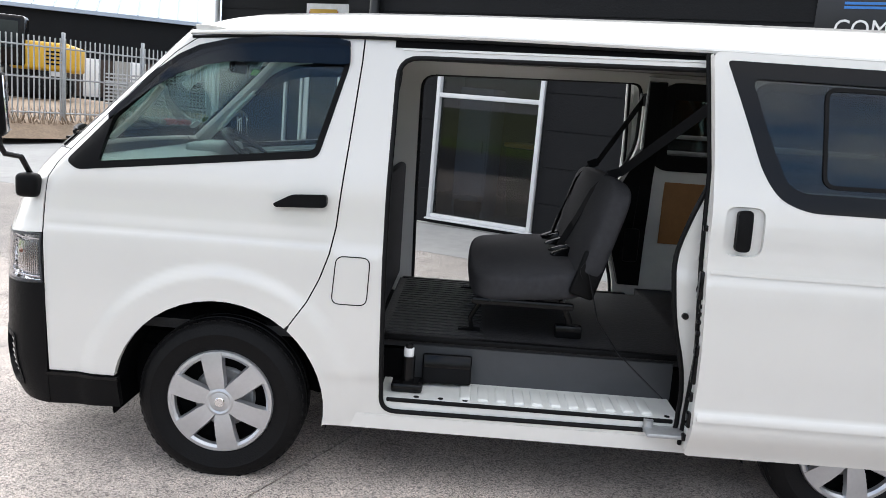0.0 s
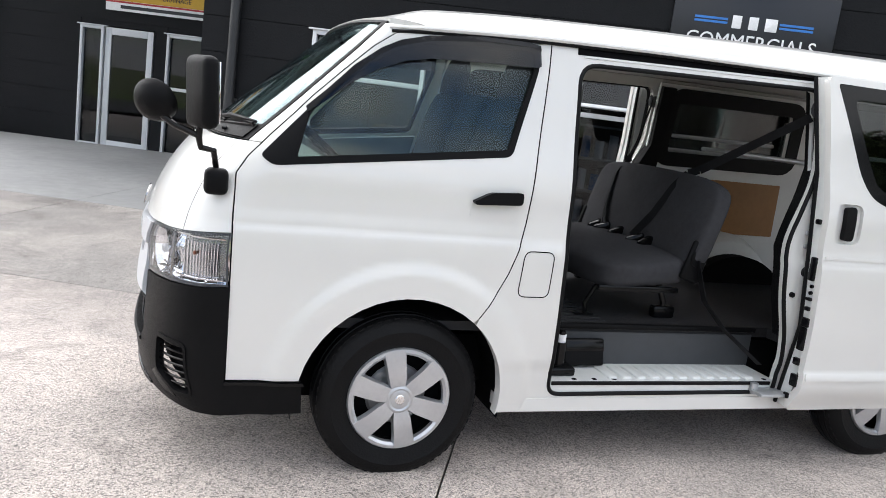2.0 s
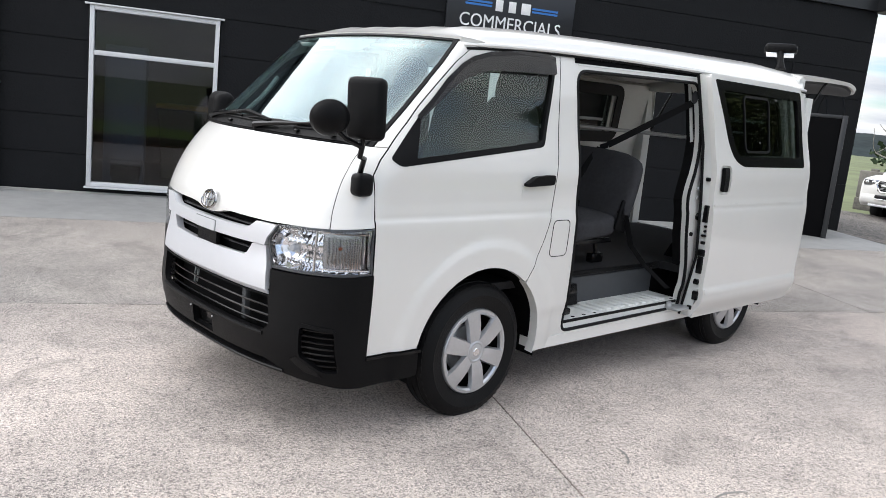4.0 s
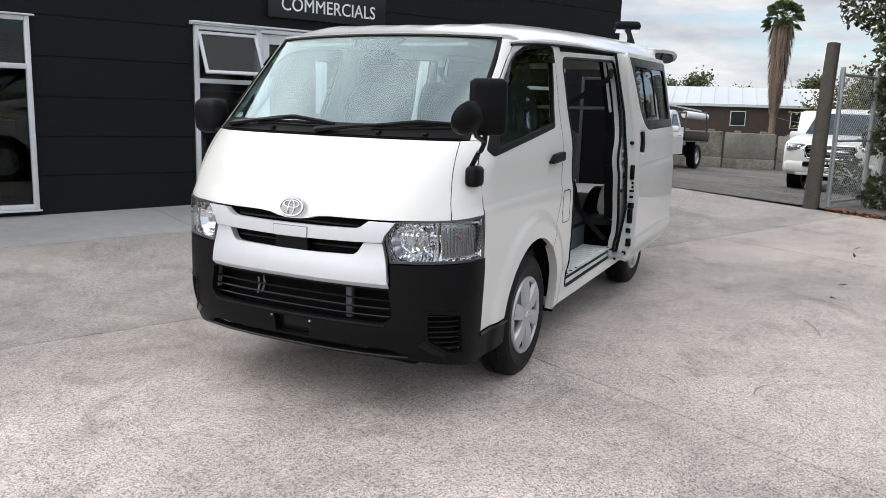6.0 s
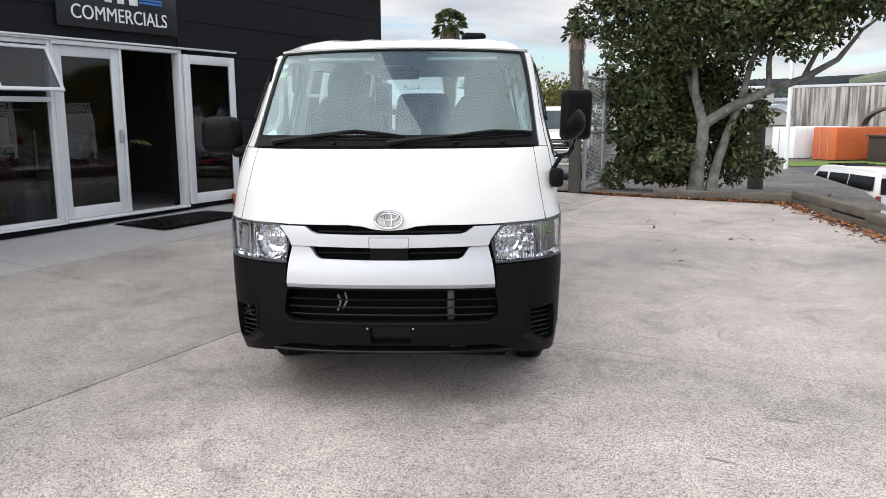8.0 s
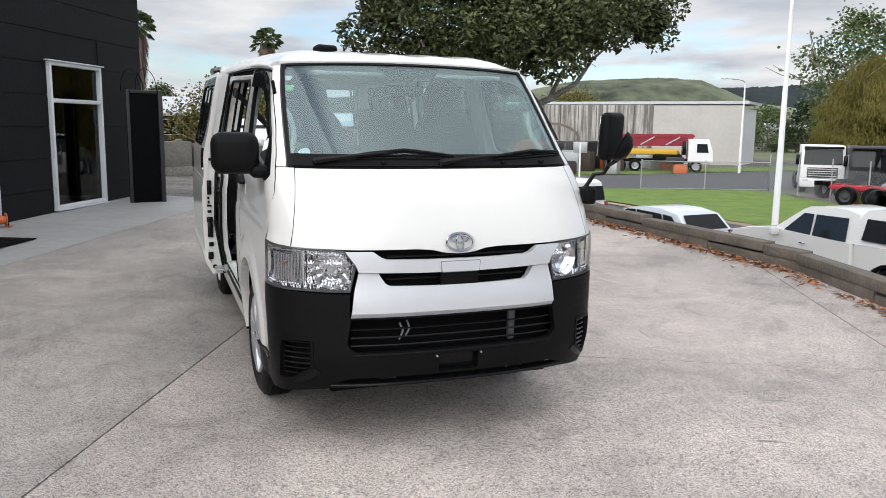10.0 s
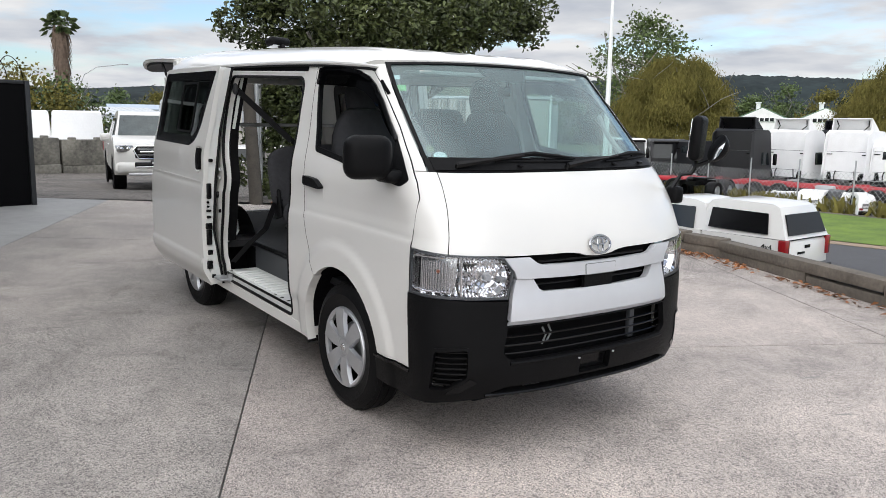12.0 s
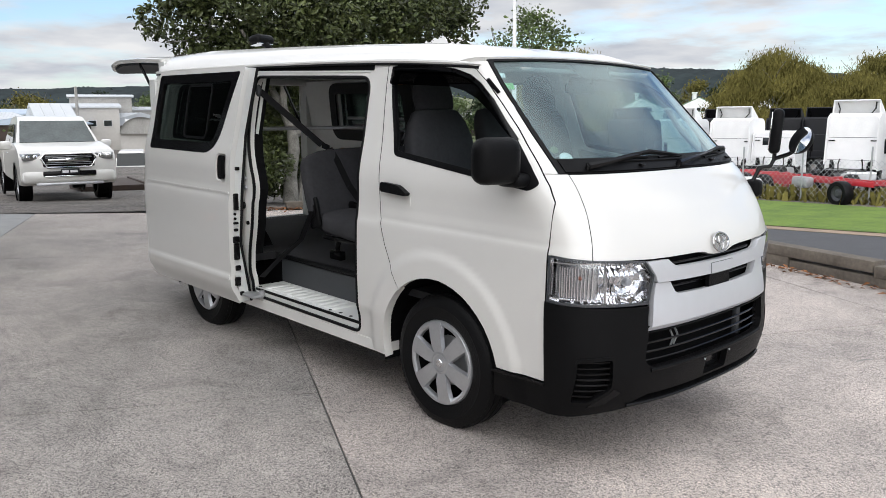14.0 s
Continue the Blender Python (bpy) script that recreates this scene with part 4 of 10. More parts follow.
window_hole = rounded([(-0.622, 1.272), (-0.575, 1.240), (-0.487, 1.250), (0.362, 1.349), (0.462, 1.715), (0.455, 1.795), (0.10, 1.785), (-0.10, 1.752), (-0.22, 1.690), (-0.46, 1.452)], [0.02, 0.03, 0.05, 0.03, 0.05, 0.03, 0.1, 0.1, 0.1, 0.05])


def shrink(poly, d):
    """poly drawn in (or out) by d all round."""
    a = Vector((0, 0))
    n = len(poly)
    area = sum(poly[i][0] * poly[(i + 1) % n][1] - poly[(i + 1) % n][0] * poly[i][1] for i in range(n))
    out = []
    for i in range(n):
        p, q, r = Vector(poly[i - 1]), Vector(poly[i]), Vector(poly[(i + 1) % n])
        t = (r - p).normalized()
        nrm = Vector((-t.y, t.x)) * (1 if area > 0 else -1)
        out.append(tuple(q + nrm * d))
    return out


front_glass = rounded([(-0.490, 1.278), (0.344, 1.376), (0.440, 1.71), (0.436, 1.772), (0.10, 1.762), (-0.09, 1.730), (-0.21, 1.665), (-0.448, 1.452)], [0.01, 0.02, 0.05, 0.03, 0.1, 0.1, 0.1, 0.02])
door_white = sheet(door_outline, [window_hole], side, 0.02, 0.03)
door_frame = sheet(window_hole, [front_glass], side, 0.04, 0.022, 0.002)
door_pane = sheet(shrink(front_glass, -0.004), [], side, 0.06, 0.004, -0.012)
# the wind deflector: smoked, proud of the frame
visor_out = [(-0.462, 1.457), (-0.386, 1.531), (-0.292, 1.630), (-0.200, 1.706), (-0.126, 1.745), (-0.012, 1.776), (0.201, 1.800), (0.406, 1.804), (0.455, 1.796), (0.462, 1.716)]
visor_low = [(0.449, 1.708), (0.21, 1.700), (0.0, 1.690), (-0.100, 1.670), (-0.20, 1.630), (-0.300, 1.568), (-0.430, 1.458)]
door_visor = sheet(visor_out + visor_low, [], side, 0.035, 0.004, 0.016)
visor_lip = sheet(visor_out[:-1] + [(x + 0.004, z - 0.020) for x, z in visor_out[:-1]][::-1], [], side, 0.03, 0.010, 0.016)

for flip in (False, True):
    g = mirrored if flip else (lambda q: q)
    door = part("front_door", g(door_white), M["paint"], van)
    part("window_frame", g(door_frame), M["plastic"], door, "black window surround")
    if not flip:                              # the driver's window is wound down
        part("window_pane", g(door_pane), M["tint"], door)
    part("wind_deflector", g(door_visor), M["visor"], door, "smoked wind deflector")
    part("deflector_lip", g(visor_lip), M["gloss_black"], door)
    h = Geo()
    hv = sheet(rounded([(0.205, 1.168), (0.275, 1.205), (0.412, 1.213), (0.412, 1.165), (0.215, 1.155)], 0.016), [], side, 0.02, 0.03, 0.032)
    h.add(hv.v, hv.f)
    part("door_handle", g(h), M["plastic"], door, "black door handle")
    part("handle_recess", g(sheet(rounded([(0.20, 1.10), (0.40, 1.10), (0.415, 1.16), (0.205, 1.16)], 0.02), [], side, 0.03, 0.002, 0.0015)), M["paint"], door)

# dark tubes laid along the door seams in place of shade in the gaps
seam_line = Geo()
for a_, b_ in ((DOOR_TOP, 0.0), (DOOR_REAR, 0.003)):
    seam_line.tube([Vector(side(x + b_, z)) + Vector((0, 0.003, 0)) for x, z in dense(a_, 0.012, False)], 0.0036, 6)
both("door_gap_shade", seam_line, M["dark"], van)

# the rest of the flank, with the sliding-door opening and the quarter window
slide_hole = rounded([(0.652, 0.338), (1.862, 0.345), (1.856, 0.60), (1.790, 0.83), (1.765, 1.06), (1.815, 1.23), (1.905, 1.42), (1.900, 1.66), (1.880, 1.792), (0.640, 1.760), (0.634, 1.10)], [0.07, 0.05, 0.1, 0.1, 0.12, 0.10, 0.12, 0.1, 0.09, 0.09, 0.2])
quarter_hole = rounded([(2.02, 1.36), (3.02, 1.37), (2.98, 1.74), (2.02, 1.74)], 0.06)
flank_outline = [(0.511, 1.832)] + [(x + 0.006, z) for x, z in DOOR_REAR] + arc(0.0, 0.335, 0.43, 50, -10, 8) + \
    [(0.43, 0.272), (2.12, 0.285)] + arc(2.57, 0.335, 0.43, 187, -7, 20) + [(3.02, 0.30), (3.56, 0.34), (3.595, 0.55), (3.595, 1.2), (3.555, 1.60), (3.52, 1.845), (1.8, 1.848), (1.0, 1.838)]
flank = sheet(flank_outline, [slide_hole, quarter_hole], side, 0.04, 0.05)
seal = Geo()
for lp, off in ((slide_hole, 0.0),):
    ring = [Vector(side(x, z)) + Vector((0, 0.004, 0)) for x, z in dense(shrink(lp, 0.008), 0.05)]
    seal.tube(ring, 0.010, 8, closed=True)
fuel = rounded([(0.442, 0.785), (0.585, 0.785), (0.592, 0.98), (0.455, 0.98)], 0.035)
# thin dark ring drawn for the shaded gap round the flap
fuel_line = sheet(fuel, [shrink(fuel, 0.004)], side, 0.03, 0.003, 0.0012)
rail_outline = [(0.63, 1.788), (1.90, 1.822), (1.90, 1.848), (0.63, 1.818)]
for flip in (False, True):
    g = mirrored if flip else (lambda q: q)
    f = part("side_panel", g(flank), M["paint"], van)
    part("door_seal", g(seal), M["rubber"], f, "black rubber door seal")
    part("slide_rail", g(sheet(rail_outline, [], side, 0.05, 0.012, 0.003)), M["dark"], f, "dark sliding-door track")
    part("rail_cover", g(sheet([(0.66, 1.779), (1.88, 1.811), (1.88, 1.819), (0.66, 1.787)], [], side, 0.05, 0.02, 0.004)), M["paint_in"], f)
    part("quarter_window", g(sheet(shrink(quarter_hole, -0.01), [], side, 0.08, 0.004, -0.02)), M["privacy"], f)
    part("quarter_frame", g(sheet(shrink(quarter_hole, -0.012), [shrink(quarter_hole, 0.02)], side, 0.06, 0.012, 0.003)), M["rubber"], f)
    for x_, z_, r_ in ((1.875, 0.955, 0.026), (1.822, 0.845, 0.015), (1.905, 0.43, 0.014)):     # plugs and strikers on the rear jamb
        p_ = Vector(side(x_, z_))
        part("jamb_plug", g(Geo().cyl(p_ + Vector((0, 0.01, 0)), p_ + Vector((0, -0.012, 0)), r_, r_ * 0.8, 14)), M["gloss_black"], f, "black jamb plug")
    for z_ in (1.075, 1.135):
        part("striker", g(Geo().rbox((1.88, side(1.88, z_)[1] - 0.008, z_), (0.07, 0.016, 0.022), 0.006)), M["steel"], f, "steel door striker")
    if not flip:
        part("fuel_flap", fuel_line, M["dark"], f, "fuel filler flap outline")

# sliding doors, run back along the flanks
SLIDE_DX, SLIDE_DY = 0.0, -0.125
EDGE = [(1.866, 0.300), (1.868, 0.70), (1.846, 1.06), (1.846, 1.40), (1.812, 1.846)]      # the leading edge (x, z)
door_shape = rounded(EDGE + [(3.09, 1.846), (3.14, 1.20), (3.20, 0.305)], [0.02, 0.2, 0.2, 0.2, 0.03, 0.05, 0.2, 0.04])


def slid(x, z):
    w = half_width(z) + 0.007 * (1 - step01(0.990, 1.022, z)) - 0.004 * step01(1.03, 1.09, z) * (1 - step01(1.13, 1.25, z))
    w += 0.010 * (1 - step01(0.485, 0.505, z)) - 0.05 * (1 - step01(0.28, 0.44, z))
    return (x, -w + SLIDE_DY, z)


dark_win = rounded([(1.862, 1.816), (1.925, 1.660), (2.020, 1.415), (2.085, 1.325), (2.190, 1.286), (3.100, 1.288), (3.065, 1.816)], [0.02, 0.10, 0.10, 0.08, 0.06, 0.03, 0.03])
pane_hole = rounded([(1.955, 1.756), (2.035, 1.545), (2.110, 1.385), (2.165, 1.355), (3.035, 1.355), (3.010, 1.756)], [0.04, 0.10, 0.05, 0.04, 0.04, 0.04])
slider = rounded([(2.225, 1.745), (2.240, 1.378), (2.590, 1.380), (2.585, 1.745)], 0.05)
well = rounded([(1.895, 1.112), (2.04, 1.112), (2.04, 1.292), (1.895, 1.292)], 0.04)
for flip in (False, True):
    g = mirrored if flip else (lambda q: q)
    d = part("sliding_door", g(sheet(door_shape, [dark_win, well], slid, 0.026, 0.035)), M["paint"], van, "sliding side door pushed back")
    part("window_surround", g(sheet(dark_win, [pane_hole], slid, 0.05, 0.03, 0.001)), M["gloss_black"], d, "black glass surround")
    part("window_pane", g(sheet(shrink(pane_hole, -0.004), [], slid, 0.06, 0.004, -0.010)), M["privacy"], d)
    part("slider_frame", g(sheet(slider, [shrink(slider, 0.014)], slid, 0.04, 0.010, -0.004)), M["rubber"], d)
    part("handle_recess", g(sheet(shrink(well, -0.003), [], lambda x, z: (x, slid(x, z)[1] + 0.018, z), 0.03, 0.01)), M["paint"], d)
    part("door_handle", g(sheet(rounded([(1.938, 1.128), (1.992, 1.128), (1.992, 1.280), (1.938, 1.280)], 0.02), [], slid, 0.02, 0.025, 0.012)), M["plastic"], d, "black pull handle")
    inner = sheet(shrink(door_shape, 0.03), [shrink(dark_win, 0.02)], lambda x, z: (x, slid(x, z)[1] + 0.075, z), 0.08, 0.02)
    part("inner_panel", g(inner), M["paint_in"], d)
    part("pressed_line", g(sheet([(1.878, 0.468), (3.17, 0.468), (3.17, 0.498), (1.878, 0.498)], [], slid, 0.08, 0.018, 0.009)), M["paint"], d)
    part("belt_line", g(sheet([(1.862, 1.038), (3.14, 1.038), (3.14, 1.052), (1.862, 1.052)], [], slid, 0.08, 0.012, 0.004)), M["paint"], d)
    jamb = Geo()
    pts = [(x, min(1.838, z + 0.01)) for x, z in EDGE]
    for (xa, za), (xb, zb) in zip(pts, pts[1:]):
        ya, yb = slid(xa, za)[1] + 0.01, slid(xb, zb)[1] + 0.01
        jamb.add([(xa + 0.002, ya, za), (xb + 0.002, yb, zb), (xb + 0.012, yb + 0.085, zb), (xa + 0.012, ya + 0.085, za)], [(0, 1, 2, 3)])
    part("door_edge", g(jamb), M["paint_in"], d)
    part("door_seal", g(Geo().tube([(xx + 0.004, slid(xx, zz)[1] + 0.088, zz) for xx, zz in pts], 0.009, 8)), M["rubber"], d, "black rubber door seal")
    for z, r, w_ in ((0.37, 0.014, 0.03), (0.455, 0.030, 0.040), (0.545, 0.018, 0.036), (0.655, 0.055, 0.040), (0.735, 0.022, 0.046), (0.800, 0.010, 0.030), (0.845, 0.008, 0.036), (0.985, 0.055, 0.034), (1.20, 0.012, 0.030)):
        xx = float(np.interp(z, [q[1] for q in EDGE], [q[0] for q in EDGE]))
        part("latch", g(Geo().rbox((xx - 0.004, slid(xx, z)[1] + 0.05, z), (0.018, w_, r * 2), 0.006)), M["gloss_black"], d, "black door latch fitting")
    for z in (0.875, 0.905):
        part("screw", g(Geo().cyl((1.848, slid(1.85, z)[1] + 0.045, z), (1.858, slid(1.85, z)[1] + 0.045, z), 0.009, n=8)), M["gloss_black"], d)
    part("roller_arm", g(Geo().rbox((1.80, slid(1.8, 0.36)[1] + 0.09, 0.365), (0.16, 0.10, 0.018), 0.006).cyl((1.74, -0.82, 0.35), (1.74, -0.82, 0.40), 0.02)), M["steel"], d)

# roof with a rolled gutter
def roof_front(y, z=1.812):
    w = half_width(z)
    return nose(z) + corner_len(z) * (1 - max(0.0, 1 - (abs(y) / w) ** POWER) ** (1 / POWER))


front_edge = [(roof_front(y, roof_lip(y)) + 0.002, y) for y in np.linspace(0.690, -0.690, 25)]
roof_outline = front_edge + [(0.0, -0.722), (0.5, -0.724), (3.40, -0.715), (3.47, -0.66), (3.50, -0.5), (3.50, 0.5), (3.47, 0.66), (3.40, 0.715), (0.5, 0.724), (0.0, 0.722)]
roof_outline = roof_outline[::-1]
rf = part("roof", sheet(roof_outline, [], roof, 0.055, 0.03), M["paint"], van)
for s in (-1, 1):
    gut = Geo().tube([(x, s * 0.724, gutter(x) - 0.002) for x in np.linspace(-0.17, 3.42, 40)], [0.004, 0.008] + [0.0125] * 38, 8)
    part("gutter", gut, M["paint"], rf)
    part("roof_seam", Geo().tube([(x, s * 0.727, gutter(x) - 0.017) for x in np.linspace(-0.16, 3.42, 40)], 0.007, 6), M["rubber"], rf)

# pillars beside the windscreen and the corner panels beside the bonnet
WS_LOW, WS_TOP = 1.315, 1.815


def ws_half(z):
    return np.interp(z, [1.26, 1.31, 1.36, 1.49, 1.60, 1.70, 1.79, 1.83], [0.752, 0.746, 0.738, 0.729, 0.719, 0.708, 0.692, 0.680])


def zs(a, b, n):
    return [a + (b - a) * i / n for i in range(n + 1)]


seam_pts = [(x - 0.005, z) for x, z in DOOR_TOP]


def seam_x(z):
    return float(np.interp(z, [q[1] for q in seam_pts], [q[0] for q in seam_pts]))


pillar = [(front_u(-ws_half(z), z), z) for z in zs(1.318, 1.806, 30)] + [(front_ux(seam_x(z), z) if seam_x(z) < nose(z) + corner_len(z) - 0.005 else 0.66 * math.pi / 2 + seam_x(z) - nose(z) - corner_len(z), z) for z in zs(1.806, 1.318, 40)]
both("pillar", sheet(pillar, [], front, 0.016, 0.035), M["paint"], van)


def hood_half(z):
    return np.interp(z, [0.93, 0.986, 1.174, 1.25, 1.315], [0.758, 0.756, 0.726, 0.716, 0.708])


corner = [(front_u(-hood_half(z) - 0.003, z), z) for z in zs(0.972, 1.314, 30)] + [(front_ux(seam_x(z), z), z) for z in zs(1.314, 0.986, 30)]
# dark tube in place of the shade between bonnet and corner panel
gap = Geo().tube([Vector(front(front_u(-hood_half(z) - 0.0015, z), z)) + Vector((0.003, 0.001, 0)) for z in zs(0.965, 1.312, 24)], 0.0030, 6)
both("bonnet_gap_shade", gap, M["dark"], van)
both("corner_panel", sheet(corner, [], front, 0.018, 0.03), M["paint"], van)
hood = [(front_u(-hood_half(z), z), z) for z in zs(1.312, 0.970, 10)] + [(front_u(-y, z), z) for y, z in ((0.60, 0.966), (0.50, 0.962), (0.42, 0.961), (0.2, 0.960), (0.13, 0.954), (0.085, 0.942), (0.045, 0.936), (0, 0.934), (-0.045, 0.936), (-0.085, 0.942), (-0.13, 0.954), (-0.2, 0.960), (-0.42, 0.961), (-0.50, 0.962), (-0.60, 0.966))] + \
    [(front_u(hood_half(z), z), z) for z in zs(0.970, 1.312, 10)]
part("bonnet", sheet(hood, [], front, 0.045, 0.03), M["paint"], van)

# windscreen with its black border, cowl and wipers
def screen_top(y, drop):
    z = roof_lip(y) - drop
    return (front_u(y, z), z)


side_l = lambda inset, z0, z1: [(front_u(-ws_half(z) + inset, z), z) for z in zs(z0, z1, 40)]
screen = side_l(0.006, 1.318, 1.795) + [screen_top(y, 0.001) for y in np.linspace(-0.685, 0.685, 17)] + [(-u, z) for u, z in side_l(0.006, 1.318, 1.795)][::-1]
clear = side_l(0.021, 1.378, 1.790) + [screen_top(y, 0.010) for y in np.linspace(-0.66, 0.66, 17)] + [(-u, z) for u, z in side_l(0.021, 1.378, 1.790)][::-1]
clear = rounded(clear, [0.055] + [0.002] * (len(clear) - 2) + [0.055], 6)
wsc = part("windscreen", sheet(shrink(clear, -0.01), [], front, 0.07, 0.005, -0.006), M["glass"], van, "clear laminated windscreen")
part("screen_border", sheet(screen, [clear], front, 0.016, 0.008, 0.0), M["rubber"], wsc, "black screen surround")
tint_band = [screen_top(y, 0.014) for y in np.linspace(-0.17, 0.18, 9)] + [screen_top(y, 0.085) for y in np.linspace(0.12, -0.10, 9)]
part("camera_shade", sheet(tint_band, [], back_of(front, 0.012), 0.05, 0.003), M["gloss_black"], wsc, "dark patch behind the mirror")



def on_screen(y, z, off):
    return Vector(back_of(front, -off)(front_u(y, z), z))


def lerp_line(p, q, n):
    return [(p[0] + (q[0] - p[0]) * i / n, p[1] + (q[1] - p[1]) * i / n) for i in range(n + 1)]


# wipers at rest along the foot of the screen: spindle, arm, and a levered blade
for spindle, elbow, b0, b1, b2 in (((0.615, 1.334), (0.27, 1.372), (0.420, 1.366), (0.19, 1.380), (-0.060, 1.361)), ((0.020, 1.327), (-0.30, 1.358), (-0.275, 1.358), (-0.50, 1.376), (-0.700, 1.376))):
    arm = Geo().tube([on_screen(y, z, 0.018 + 0.006 * math.sin(i * 0.4)) for i, (y, z) in enumerate(lerp_line(spindle, elbow, 7))], [0.017, 0.015, 0.012, 0.011, 0.010, 0.009, 0.008, 0.008], 6)
    arm.tube([on_screen(y, z, 0.022) for y, z in lerp_line(elbow, b1, 4)], 0.0065, 6)
    w = part("wiper", arm, M["gloss_black"], van, "black windscreen wiper")
    lever = Geo().tube([on_screen(y, z, 0.014 + 0.007 * math.sin(math.pi * i / 8)) for i, (y, z) in enumerate(lerp_line(b0, b1, 4) + lerp_line(b1, b2, 4)[1:])], [0.006, 0.009, 0.010, 0.011, 0.013, 0.011, 0.010, 0.009, 0.006], 6)
    for k in (0.22, 0.78):
        mid = lerp_line(b0, b2, 100)[int(k * 100)]
        lever.tube([on_screen(mid[0] + d, mid[1] - 0.004 + 0.006 * (1 - abs(d) / 0.09), 0.014) for d in (-0.09, -0.045, 0, 0.045, 0.09)], 0.006, 6)
    part("wiper_blade", lever, M["plastic"], w)
    part("rubber_edge", Geo().tube([on_screen(y, z - 0.010, 0.008) for y, z in lerp_line(b0, b2, 8)], 0.006, 6), M["rubber"], w)
    part("pivot", Geo().cyl(on_screen(*spindle, 0.0), on_screen(*spindle, 0.028), 0.013, 0.010), M["gloss_black"], w)
for y in (0.30, -0.32, -0.55):
    part("washer_jet", Geo().rbox(on_screen(y, 1.334, 0.012), (0.022, 0.026, 0.012), 0.004, None, 2), M["gloss_black"], van)
cowl = [(front_u(-y, 1.321), 1.321) for y in np.linspace(-0.715, 0.715, 17)] + [(front_u(-y, 1.370), 1.370) for y in np.linspace(0.71, -0.71, 17)]
part("cowl", sheet(cowl, [], front, 0.05, 0.008, 0.006), M["plastic"], van, "black cowl below the windscreen")

# headlamps
lamp_shape = [(front_u(-0.535, 0.958), 0.958), (front_u(-0.60, 0.963), 0.963), (front_u(-0.72, 0.970), 0.970), (front_ux(-0.80, 0.977), 0.977), (front_ux(-0.706, 0.982), 0.982), (front_ux(-0.706, 0.784), 0.784), (front_ux(-0.80, 0.778), 0.778), (front_u(-0.74, 0.774), 0.774), (front_u(-0.515, 0.768), 0.768), (front_u(-0.488, 0.893), 0.893)]


lens = sheet(lamp_shape, [], front, 0.03, 0.004, 0.006)
def fluted(u, z):
    """Stepped facets behind the lens."""
    p = back_of(front, 0.060)(u, z)
    ph = (p.y / 0.024) % 1.0
    return p + Vector((0.014 * abs(ph - 0.5) * 2 + 0.010 * math.sin(z * 55), 0, 0))


bowl = sheet(lamp_shape, [], fluted, 0.006, 0.003)
walls = Geo()
ring = dense(lamp_shape, 0.03)
b2 = back_of(front, 0.075)
for (ua, za), (ub, zb) in zip(ring, ring[1:] + ring[:1]):
    walls.add([front(ua, za), front(ub, zb), b2(ub, zb), b2(ua, za)], [(0, 1, 2, 3)])
rim = sheet(lamp_shape, [shrink(lamp_shape, 0.010)], front, 0.03, 0.012, 0.003)
